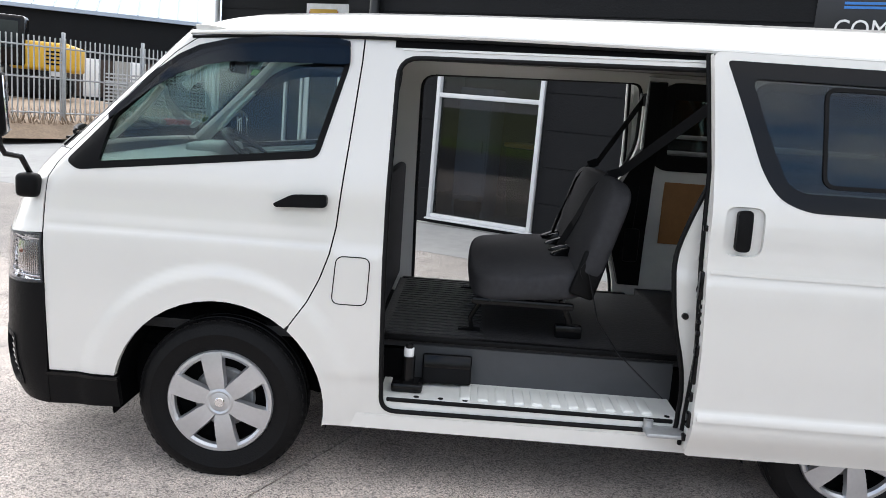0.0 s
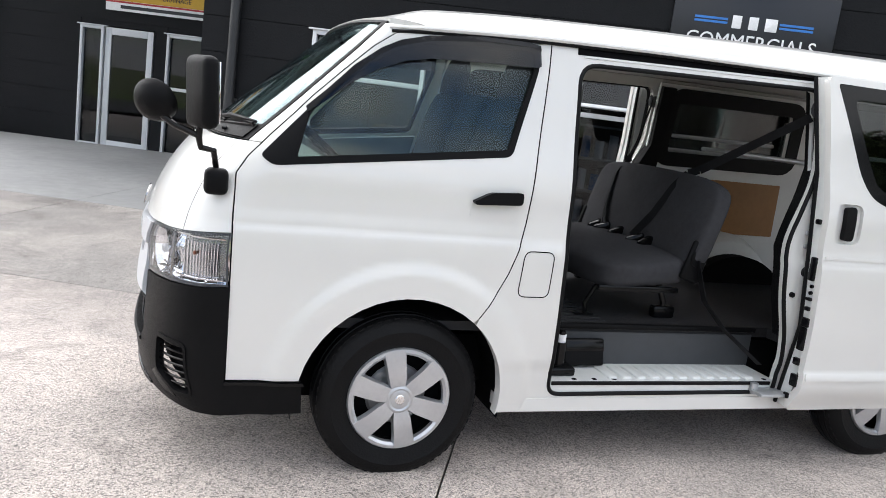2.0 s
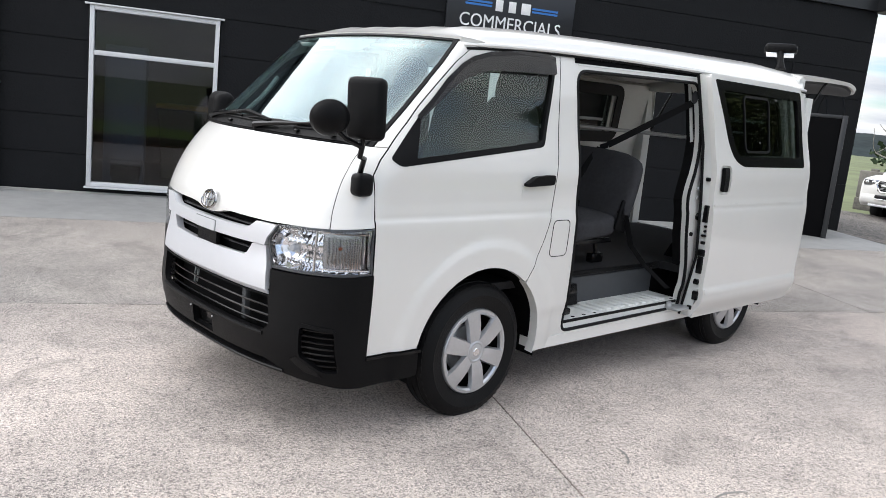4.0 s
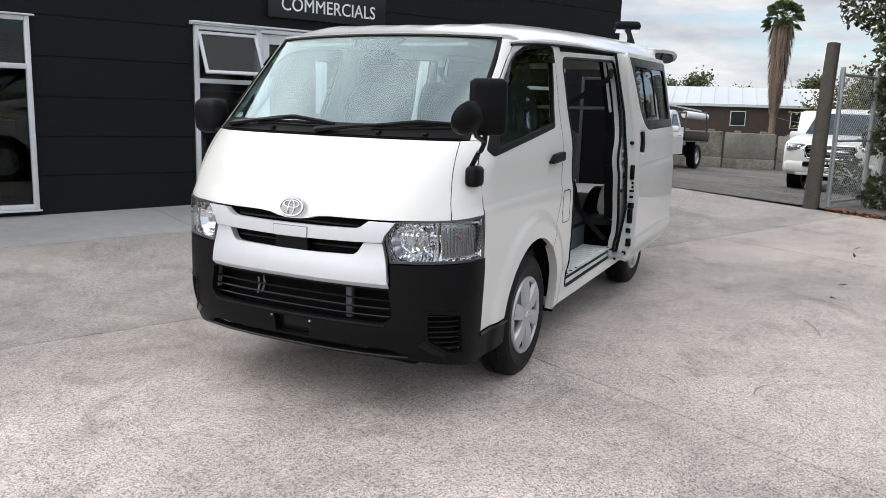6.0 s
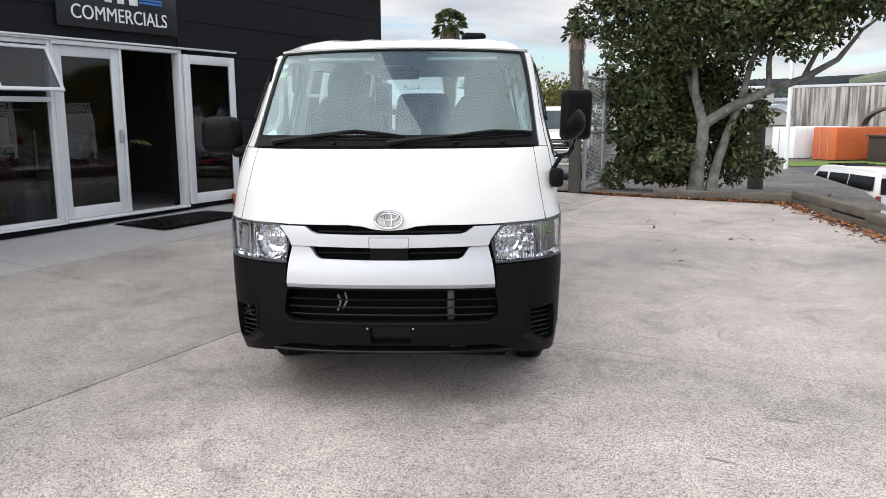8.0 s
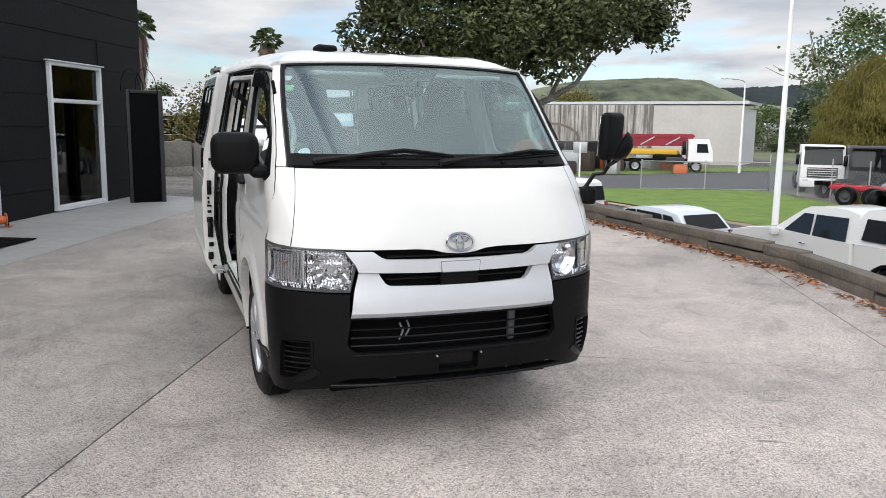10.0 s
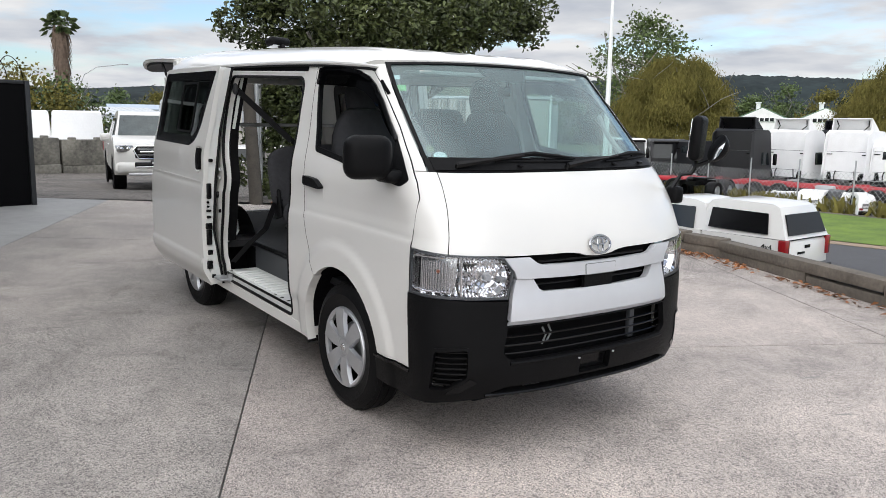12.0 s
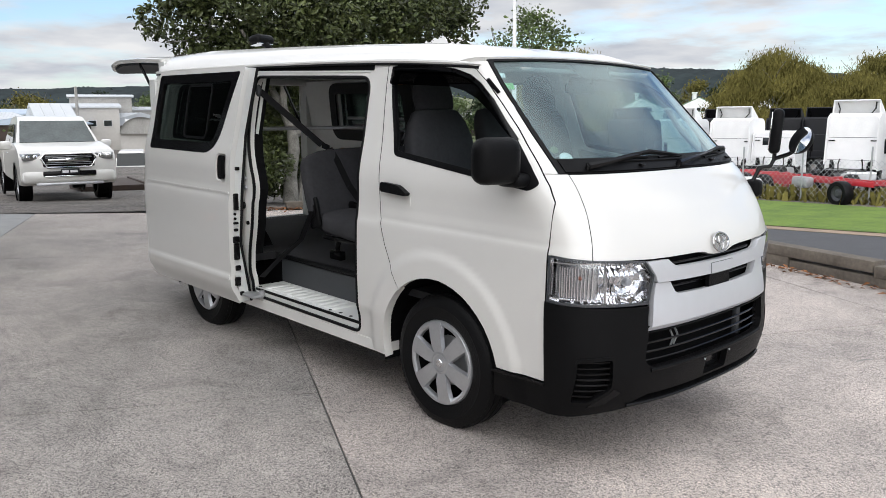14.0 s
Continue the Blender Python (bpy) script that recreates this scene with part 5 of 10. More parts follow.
for flip in (False, True):
    g = mirrored if flip else (lambda q: q)
    hl = part("headlamp", g(lens), M["lens"], van, "clear headlamp with reflector and indicator")
    part("lamp_bowl", g(bowl), M["lamp_chrome"], hl, "", 20)
    flutes = Geo()
    for i in range(13):
        y = 0.515 + i * 0.0155
        for z0, z1 in ((0.775, 0.812),):
            b = back_of(front, 0.045)
            p0, p1 = Vector(b(front_u(-y, z0), z0)), Vector(b(front_u(-y, z1), z1))
            flutes.tube([p0, (p0 + p1) / 2 + Vector((0.012, 0, 0)), p1], 0.0062, 5)
    tagged(part("flutes", g(flutes), M["lamp_chrome"], hl), kind="stuff")
    part("lamp_wall", g(walls), M["lamp_chrome"], hl)
    part("lamp_rim", g(rim), M["riser"], hl)
    c = Vector(back_of(front, 0.03)(front_u(-0.60, 0.865), 0.865))
    turn = Matrix.Translation(c) @ Euler((0, radians(-90), radians(18))).to_matrix().to_4x4()
    refl = Geo().lathe([(0.014, -0.046), (0.034, -0.044), (0.054, -0.034), (0.072, -0.016), (0.088, 0.010)], 12, turn)
    part("reflector", g(refl), M["lamp_chrome"], hl, "", 0)
    part("bulb_cap", g(Geo().lathe([(0.001, 0.006), (0.012, 0.006), (0.017, 0.0), (0.019, -0.03)], 18, turn)), M["steel"], hl)
    part("indicator_bowl", g(sheet([(front_ux(x, z), z) for x, z in ((-0.900, 0.79), (-0.72, 0.795), (-0.72, 0.965), (-0.900, 0.960))], [], back_of(front, 0.050), 0.03, 0.004)), M["lamp_grey"], hl, "grey indicator chamber")
    inner_box = sheet([(front_ux(x, z), z) for x, z in ((-0.892, 0.798), (-0.745, 0.798), (-0.745, 0.945), (-0.892, 0.945))], [], back_of(front, 0.040), 0.012, 0.004)
    part("indicator_lens", g(inner_box), M["lamp_grey"], hl)
    ind = Geo()
    for i in range(12):
        x = -0.885 + i * 0.012
        ind.tube([Vector(back_of(front, 0.030)(front_ux(x, z), z)) for z in (0.806, 0.85, 0.935)], 0.0035, 5)
    tagged(part("indicator_ribs", g(ind), M["lamp_chrome"], hl), kind="stuff")
    part("indicator_bulb", g(Geo().ball(Vector(back_of(front, 0.026)(front_ux(-0.845, 0.892), 0.892)), (0.008, 0.010, 0.008), 10)), M["amber"], hl, "amber indicator bulb")
    for z in (0.80, 0.955):
        part("lamp_trim", g(Geo().tube([Vector(back_of(front, 0.016)(front_ux(x, z), z)) for x in (-0.90, -0.84, -0.78, -0.725)], 0.004, 5)), M["lamp_chrome"], hl)
    divider = Geo().tube([Vector(back_of(front, 0.012)(front_u(-0.715, z), z)) for z in (0.775, 0.86, 0.955)], 0.006, 6)
    part("lamp_divider", g(divider), M["chrome"], hl)

# silver grille with two dark slots, badge bar and emblem
fu = lambda pts: [(front_u(y, z), z) for y, z in pts]
slot1 = fu([(0.375, 0.926), (0.35, 0.917), (0.15, 0.912), (-0.15, 0.912), (-0.35, 0.917), (-0.375, 0.926)])
slot2 = fu([(0.388, 0.852), (0.360, 0.808), (0.338, 0.795), (0.12, 0.789), (-0.12, 0.789), (-0.338, 0.795), (-0.360, 0.808), (-0.388, 0.852)])
bar = fu([(0.535, 0.953), (0.414, 0.953)]) + slot1 + fu([(-0.414, 0.953), (-0.535, 0.953), (-0.490, 0.893), (-0.478, 0.860), (-0.39, 0.858), (-0.1, 0.852), (0.1, 0.852), (0.39, 0.858), (0.478, 0.860), (0.490, 0.893)])
lower = fu([(0.478, 0.856), (0.40, 0.854)]) + slot2 + fu([(-0.40, 0.854), (-0.478, 0.856), (-0.500, 0.768), (-0.512, 0.672), (0.512, 0.672), (0.500, 0.768)])


def proud(u, z):
    """The lower panel swells out, then folds under along a crease."""
    p = Vector(front(u, z))
    return p + Vector((-0.016 * step01(0.86, 0.70, z), 0, 0))


gril = part("grille", sheet(bar, [], front, 0.03, 0.035, 0.014), M["silver"], van, "silver grille with two dark slots")
part("lower_panel", sheet(lower, [], proud, 0.03, 0.035, 0.004), M["silver"], gril)
part("panel_fold", sheet(fu([(0.512, 0.671), (-0.512, 0.671), (-0.513, 0.648), (0.513, 0.648)]), [], lambda u, z: Vector(front(u, z)) + Vector((-0.020 + (0.671 - z) * 0.9, 0, 0)), 0.03, 0.01), M["silver"], gril)
# plain black sheet, its colour giving the shade behind the slots
part("grille_shade_sheet", sheet(fu([(0.50, 0.960), (-0.50, 0.960), (-0.47, 0.75), (0.47, 0.75)]), [], back_of(front, 0.05), 0.05, 0.01), M["dark"], gril)
for z in (0.822, 0.928):
    part("grille_bar", Geo().tube([Vector(back_of(front, 0.028)(front_u(y, z), z)) for y in np.linspace(-0.35, 0.35, 13)], 0.006, 6), M["gloss_black"], gril)
part("plate_shroud", sheet(fu([(0.092, 0.850), (-0.092, 0.850), (-0.092, 0.785), (0.092, 0.785)]), [], front, 0.03, 0.02, 0.006), M["plastic"], gril)
part("plate_edge", sheet(rounded(fu([(0.0995, 0.9025), (-0.0995, 0.9025), (-0.0955, 0.8495), (0.0955, 0.8495)]), 0.006), [], front, 0.03, 0.008, 0.0165), M["trim_grey"], gril)
part("name_plate", sheet(rounded(fu([(0.096, 0.899), (-0.096, 0.899), (-0.092, 0.853), (0.092, 0.853)]), 0.006), [], front, 0.03, 0.008, 0.019), M["silver"], gril, "plain silver plate")
em = Geo()


def ellipse(cy, cz, a, b, r, n=28):
    em.tube([Vector(front(front_u(cy + a * math.cos(t), cz + b * math.sin(t)), cz + b * math.sin(t))) + Vector((-0.016, 0, 0.0)) for t in np.linspace(0, 2 * math.pi, n, endpoint=False)], r, 6, closed=True)


ellipse(0, 0.988, 0.066, 0.040, 0.0065)
ellipse(0, 1.002, 0.044, 0.016, 0.005)
ellipse(0, 0.985, 0.017, 0.035, 0.005)
part("emblem", em, M["badge_chrome"], van, "plain chrome oval emblem")

# bumper
bu_top = [(front_ux(-0.698, z), z) for z in zs(0.30, 0.782, 12)] + [(front_ux(-0.80, 0.776), 0.776), (front_u(-0.74, 0.768), 0.768), (front_u(-0.516, 0.760), 0.760), (front_u(-0.520, 0.645), 0.645), (front_u(0.520, 0.645), 0.645), (front_u(0.516, 0.760), 0.760), (front_u(0.74, 0.768), 0.768), (-front_ux(-0.80, 0.776), 0.776)] + [(-front_ux(-0.698, z), z) for z in zs(0.782, 0.30, 12)]
bu_low = [(-front_ux(-0.698, 0.272), 0.272), (-front_ux(-0.80, 0.278), 0.278), (front_u(0.74, 0.290), 0.290), (front_u(0.66, 0.303), 0.303), (front_u(0.58, 0.314), 0.314), (front_u(0.4, 0.316), 0.316), (0, 0.316), (front_u(-0.4, 0.316), 0.316), (front_u(-0.58, 0.314), 0.314), (front_u(-0.66, 0.303), 0.303), (front_u(-0.74, 0.290), 0.290), (front_ux(-0.80, 0.278), 0.278), (front_ux(-0.698, 0.272), 0.272)]
intake = rounded(fu([(0.512, 0.641), (0.533, 0.520), (0.495, 0.485), (-0.495, 0.485), (-0.533, 0.520), (-0.512, 0.641)]), [0.008, 0.02, 0.03, 0.03, 0.02, 0.008])
ventL = rounded([(front_u(-0.685, 0.545), 0.545), (front_u(-0.797, 0.535), 0.535), (front_u(-0.797, 0.352), 0.352), (front_u(-0.755, 0.355), 0.355), (front_u(-0.685, 0.415), 0.415)], 0.02)
ventR = [(-u, z) for u, z in ventL]
plate = rounded(fu([(0.100, 0.460), (-0.100, 0.460), (-0.100, 0.372), (0.100, 0.372)]), 0.008)
lip = fu([(0.575, 0.340), (0.50, 0.362), (-0.50, 0.362), (-0.575, 0.340), (-0.5, 0.335), (0.5, 0.335)])
bump = part("bumper", sheet(bu_top + bu_low, [intake, ventL, ventR, plate, lip], front, 0.035, 0.03, 0.006), M["plastic"], van, "black textured plastic bumper")
# black sheet behind the intake, its colour standing in for the shaded depth
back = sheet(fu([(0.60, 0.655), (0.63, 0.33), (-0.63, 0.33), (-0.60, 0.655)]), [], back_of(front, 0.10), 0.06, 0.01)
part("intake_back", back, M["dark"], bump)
for z in (0.590, 0.550, 0.512):
    part("intake_bar", Geo().tube([Vector(back_of(front, 0.02)(front_u(y, z), z)) for y in np.linspace(-0.515, 0.515, 17)], 0.005, 6), M["gloss_black"], bump)
part("lip_edge", Geo().tube([Vector(front(front_u(y, 0.325), 0.325)) + Vector((-0.007, 0, 0)) for y in np.linspace(-0.60, 0.60, 25)], 0.0085, 8), M["gloss_black"], bump, "glossy lower lip")
for y in (-0.33, 0.33):
    part("tie_tab", Geo().rbox((-0.975, y, 0.330), (0.05, 0.085, 0.016), 0.004), M["steel"], bump, "pale steel tie-down tab")
part("intake_hose", Geo().tube([(-0.955, 0.27, 0.60), (-0.965, 0.255, 0.565), (-0.96, 0.272, 0.52)], 0.005, 6).tube([(-0.955, 0.235, 0.61), (-0.965, 0.222, 0.575), (-0.96, 0.245, 0.53)], 0.005, 6), M["trim_grey"], bump)
part("intake_post", Geo().rbox(Vector(back_of(front, 0.05)(front_u(-0.30, 0.56), 0.56)), (0.03, 0.035, 0.15), 0.008), M["riser"], bump)
part("bumper_ledge", Geo().tube([Vector(front(front_u(y, 0.474), 0.474)) + Vector((-0.004, 0, 0)) for y in np.linspace(-0.50, 0.50, 21)], 0.010, 8), M["plastic"], bump)
for sgn in (1, -1):
    rimv = sheet(shrink(ventL, -0.016), [ventL], front, 0.03, 0.02, 0.010)
    part("vent_rim", rimv if sgn > 0 else mirrored(rimv), M["plastic"], bump)
    scoop = sheet(fu([(-0.672, 0.412), (-0.742, 0.350), (-0.752, 0.330), (-0.700, 0.345), (-0.640, 0.392)]), [], front, 0.02, 0.01, 0.009)
    part("vent_scoop", scoop if sgn > 0 else mirrored(scoop), M["gloss_black"], bump)
    # likewise a black sheet for the shade inside the vent
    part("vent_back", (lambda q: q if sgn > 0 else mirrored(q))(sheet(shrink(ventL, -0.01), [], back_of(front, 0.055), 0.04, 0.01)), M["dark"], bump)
    for i in range(7):
        z = 0.375 + i * 0.026
        sl = Geo().tube([Vector(back_of(front, 0.010)(front_u(-y, z), z)) for y in ((0.735 if i == 0 else 0.70 if i == 1 else 0.685), 0.745, 0.77, 0.797)], 0.005, 6)
        part("vent_slat", sl if sgn > 0 else mirrored(sl), M["gloss_black"], bump)
part("plate_recess", sheet(shrink(plate, -0.012), [], back_of(front, 0.03), 0.04, 0.01), M["gloss_black"], bump)
for s in (-1, 1):
    part("plate_bolt", Geo().cyl(Vector(front(front_u(s * 0.112, 0.452), 0.452)) + Vector((-0.012, 0, 0)), Vector(front(front_u(s * 0.112, 0.452), 0.452)) + Vector((0.01, 0, 0)), 0.005, n=8), M["steel"], bump)
skirt = [(-0.70, 0.412), (-0.41, 0.412), (-0.40, 0.285), (-0.70, 0.272)]
both("side_skirt", sheet(skirt, [], side, 0.04, 0.03, 0.004), M["plastic"], bump)
both("skirt_strip", sheet([(-0.70, 0.414), (-0.405, 0.414), (-0.40, 0.402), (-0.70, 0.402)], [], side, 0.04, 0.015, 0.012), M["gloss_black"], bump)

# wheels
def wheel(x, y, s, steer=0.0):
    w = part("wheel", Geo().lathe([(0.195, -0.095), (0.285, -0.098), (0.318, -0.085), (0.338, -0.068), (0.346, -0.05), (0.342, -0.045), (0.342, -0.04), (0.347, -0.038), (0.347, -0.008), (0.342, -0.006), (0.342, 0.0), (0.347, 0.002), (0.347, 0.036), (0.342, 0.038), (0.342, 0.044), (0.346, 0.05), (0.338, 0.068), (0.318, 0.085), (0.300, 0.093), (0.285, 0.098), (0.275, 0.094), (0.235, 0.090), (0.215, 0.080), (0.195, 0.06), (0.195, -0.095)], 56), M["rubber"], van, "black tyre with silver wheel cover", 30, pose(x, y, 0.329, 0, 0, steer) @ pose(0, 0, 0, 90 if s < 0 else -90, 0, 0) @ pose(0, 0, 0, 0, 0, 26))
    blocks = Geo()
    for k in range(56):
        for h in (-0.058, 0.058):
            a = 2 * math.pi * k / 56
            blocks.box((0, 0, 0), (0.005, 0.021, 0.026), Matrix.Rotation(a, 4, "Z") @ Matrix.Translation((0.3365, 0, h)))
    tagged(part("tread", blocks, M["rubber"], w, "", 0), kind="stuff")
    part("rim", Geo().lathe([(0.20, 0.055), (0.196, 0.075), (0.200, 0.088), (0.208, 0.090), (0.206, 0.08), (0.196, 0.02), (0.05, 0.015), (0.001, 0.015)], 40), M["dark"], w)
    cover = Geo()
    cover.lathe([(0.186, 0.070), (0.189, 0.088), (0.200, 0.096), (0.213, 0.094), (0.218, 0.086), (0.218, 0.075)], 56)
    cover.lathe([(0.001, 0.100), (0.030, 0.100), (0.040, 0.097), (0.048, 0.100), (0.060, 0.096), (0.066, 0.085)], 32)
    part("wheel_cover", cover, M["alloy"], w, "silver wheel cover")
    spoke = Geo()
    rows = ((0.050, 0.034, 0.096), (0.09, 0.042, 0.103), (0.14, 0.045, 0.104), (0.206, 0.051, 0.097))
    vs = []
    for r, h, z in rows:
        vs += [(r, -h, z - 0.022), (r, -h * 0.86, z), (r, h * 0.86, z), (r, h, z - 0.022)]
    fs = []
    for i in range(3):
        for j in range(3):
            a = i * 4 + j
            fs.append((a, a + 4, a + 5, a + 1))
    fs = [f[::-1] for f in fs]
    spoke.add(vs, fs)
    me = spoke.mesh("spoke", M["alloy"], 25)
    for k in range(6):
        part("spoke", me, None, w, "", 35, Matrix.Rotation(2 * math.pi * (k + 0.25) / 6, 4, "Z"))
    part("hub_badge", Geo().lathe([(0.001, 0.103), (0.018, 0.103), (0.022, 0.099)], 20), M["chrome"], w)
    part("brake_disc", Geo().lathe([(0.001, 0.03), (0.12, 0.03), (0.13, 0.02)], 24), M["steel"], w)
    return w


for wx in (0.0, 2.57):
    for s in (-1, 1):
        wheel(wx, s * 0.725, s, 1.0 if wx == 0.0 else 0.0)
for wx in (0.0, 2.57):       # liners inside the arches
    pr = arc(wx, 0.335, 0.445, -12, 192, 24)
    for s in (-1, 1):
        lin = Geo()
        for (xa, za), (xb, zb) in zip(pr, pr[1:]):
            lin.add([(xa, s * 0.825, za), (xb, s * 0.825, zb), (xb, s * 0.45, zb), (xa, s * 0.45, za)], [(0, 1, 2, 3)])
            lin.add([(xa, s * 0.45, za), (xb, s * 0.45, zb), (wx, s * 0.45, 0.335)], [(0, 1, 2)])
        part("wheel_liner", lin, M["dark"], van)

# floor, step wells, inner skin
inn = part("load_floor", Geo().box((2.05, 0, 0.575), (2.9, 1.14, 0.05)).box((2.75, 0, 0.575), (1.55, 1.50, 0.05)), M["mat"], van, "black ribbed vinyl floor")
ribs = Geo()
for i in range(22):
    ribs.box((0.85, -0.52 + i * 0.05, 0.602), (0.42, 0.016, 0.006))
part("floor_ribs", ribs, M["mat"], inn)
for s in (-1, 1):
    st = part("step", Geo().box((1.26, s * 0.688, 0.395), (1.22, 0.235, 0.02)), M["paint_in"], van, "white pressed-steel step")
    for i in range(11):
        part("step_rib", Geo().rbox((1.00 + i * 0.074, s * 0.700, 0.405), (0.046, 0.165, 0.020), 0.009, None, 3), M["paint_in"], st)
    for x_ in (0.80, 0.90, 1.00, 1.82):
        part("drain_hole", Geo().cyl((x_, s * 0.785, 0.404), (x_, s * 0.785, 0.4065), 0.012, n=12), M["dark"], st)
    part("sill_trim", Geo().rbox((1.26, s * 0.802, 0.394), (1.16, 0.020, 0.018), 0.005), M["rubber"], st)
    part("sill_face", Geo().box((1.26, s * 0.796, 0.355), (1.20, 0.02, 0.06)), M["paint_in"], st)
    part("riser", Geo().box((1.32, s * 0.572, 0.48), (1.12, 0.012, 0.165)), M["riser"], st, "dark grey step riser")
    part("floor_edge", Geo().rbox((1.25, s * 0.580, 0.592), (1.28, 0.035, 0.028), 0.01), M["plastic"], st)
    part("under_sill", Geo().box((1.25, s * 0.77, 0.30), (1.62, 0.10, 0.06)), M["paint"], st)
part("underbody", Geo().box((1.4, 0, 0.42), (4.2, 1.10, 0.22)).box((-0.46, 0, 0.36), (0.74, 1.14, 0.22)), M["dark"], van)
part("headlining", sheet([(0.05, -0.66), (3.35, -0.66), (3.35, 0.66), (0.05, 0.66)], [], lambda x, y: (x, y, gutter(x) - 0.012 + 0.07 * (1 - (y / 0.7) ** 2)), 0.1, 0.015), M["lining"], van, "pale roof lining")
for s in (-1, 1):       # inner quarter panels behind the openings
    g = (lambda q: q) if s < 0 else mirrored
    q = part("inner_side", g(sheet([(1.93, 0.60), (3.45, 0.60), (3.42, 1.82), (1.90, 1.82)], [shrink(quarter_hole, -0.01)], lambda x, z: (x, side(x, z)[1] + 0.07, z), 0.1, 0.02)), M["paint_in"], van, "white inner side panel")
    part("inner_window_trim", g(sheet(shrink(quarter_hole, -0.055), [shrink(quarter_hole, 0.035)], lambda x, z: (x, side(x, z)[1] + 0.096, z), 0.08, 0.012)), M["rubber"], q, "black inner window trim")
    part("trim_board", g(Geo().add(*(lambda b: (b.v, b.f))(Geo().rbox((2.55, -0.745, 1.06), (0.95, 0.012, 0.36), 0.006)))), M["brown"], q, "brown hardboard trim")
    wb = Geo().lathe([(0.0, 0.12), (0.30, 0.12), (0.36, 0.09), (0.40, 0.0), (0.40, -0.1)], 28, Matrix.Translation((2.57, s * 0.66, 0.50)) @ Matrix.Rotation(radians(90 if s > 0 else -90), 4, "X"))
    part("wheel_box", wb, M["paint_in"], q)
    part("pillar_trim", g(sheet([(1.868, 0.62), (1.99, 0.62), (2.0, 1.35), (2.0, 1.80), (1.905, 1.80), (1.918, 1.44), (1.832, 1.23), (1.785, 1.06), (1.808, 0.83)], [], lambda x, z: (x, side(x, z)[1] + 0.06, z), 0.06, 0.06)), M["plastic"], q)
part("cross_bar", Geo().cyl((2.36, -0.75, 1.435), (2.36, 0.75, 1.435), 0.014), M["steel"], van, "grey steel bar across the load space")
for z in (1.405, 1.50):
    part("cargo_bar", Geo().cyl((2.0, -0.76, z), (2.9, -0.74, z), 0.012 if z > 1.45 else 0.015), M["steel"], van, "grey steel bar")
    part("cargo_bar", Geo().cyl((2.0, 0.76, z), (2.9, 0.74, z), 0.012 if z > 1.45 else 0.015), M["steel"], van)

# rear bench: three cushions' width, side hinge covers, folding legs
def cushion(name, lx, ly, lz, material, parent, m, crown_=0.02, label=""):
    """A padded block with domed faces and a sewn edge."""
    g = Geo()
    n = 12
    for f, (a, b, c) in enumerate(((0, 1, 2), (1, 2, 0), (2, 0, 1))):
        for sgn in (-1, 1):
            base = len(g.v)
            for i in range(n + 1):
                for j in range(n + 1):
                    p = [0, 0, 0]
                    s, t = 2 * i / n - 1, 2 * j / n - 1
                    p[a], p[b], p[c] = s, t, sgn
                    q = Vector(p)
                    k = (abs(q.x) ** 7 + abs(q.y) ** 7 + abs(q.z) ** 7) ** (1 / 7)
                    q /= k
                    dome = 1 + crown_ * (1 - s * s) * (1 - t * t) / (0.5 * (lx, ly, lz)[c])
                    q[c] *= dome
                    g.v.append((q.x * lx / 2, q.y * ly / 2, q.z * lz / 2))
            for i in range(n):
                for j in range(n):
                    q0 = base + i * (n + 1) + j
                    face = (q0, q0 + n + 1, q0 + n + 2, q0 + 1)
                    g.f.append(face if sgn > 0 else face[::-1])
    seen, remap, verts = {}, [], []
    for p in g.v:                              # share the vertices along the sewn edges
        k = tuple(round(c, 5) for c in p)
        if k not in seen:
            seen[k] = len(verts)
            verts.append(p)
        remap.append(seen[k])
    g.v, g.f = verts, [tuple(remap[i] for i in f) for f in g.f]
    return part(name, g, material, parent, label, 60, m)


seat = cushion("bench_seat", 0.50, 1.10, 0.145, M["fabric"], van, pose(1.245, 0.0, 0.845, 0, -5, 0), 0.02, "charcoal cloth bench seat")
seat_frame = Matrix(seat.matrix_basis).inverted()
for y, w in ((0.0, 1.17),):
    cushion("seat_back", 0.115, w, 0.47, M["fabric"], seat, seat_frame @ pose(1.535, y, 1.08, 0, 16, 0), 0.015)
for y in (-0.565, 0.565):
    part("hinge_cover", Geo().rbox((0, 0, 0.03), (0.11, 0.03, 0.20), 0.028, None, 3), M["plastic"], seat, "", 35, seat_frame @ pose(1.475, y, 0.89, 0, 16, 0))
    part("hinge_knob", Geo().cyl((0, -0.02, 0.05), (0, 0.02, 0.05), 0.045), M["plastic"], seat, "", 35, seat_frame @ pose(1.475, y, 0.89, 0, 16, 0))
    part("seat_rail", Geo().rbox((1.22, y * 0.92, 0.765), (0.44, 0.03, 0.03), 0.008), M["gloss_black"], seat, "", 35, seat_frame)
for y in (-0.42, 0.42):
    part("leg", Geo().tube([(1.06, y, 0.77), (1.00, y, 0.66), (1.01, y, 0.607)], 0.011, 6).box((1.0, y, 0.606), (0.10, 0.03, 0.010)), M["gloss_black"], seat, "", 35, seat_frame)
    part("leg", Geo().tube([(1.40, y, 0.77), (1.44, y, 0.68), (1.44, y, 0.607)], 0.015, 6).rbox((1.44, y, 0.63), (0.12, 0.05, 0.06), 0.01), M["gloss_black"], seat, "", 35, seat_frame)
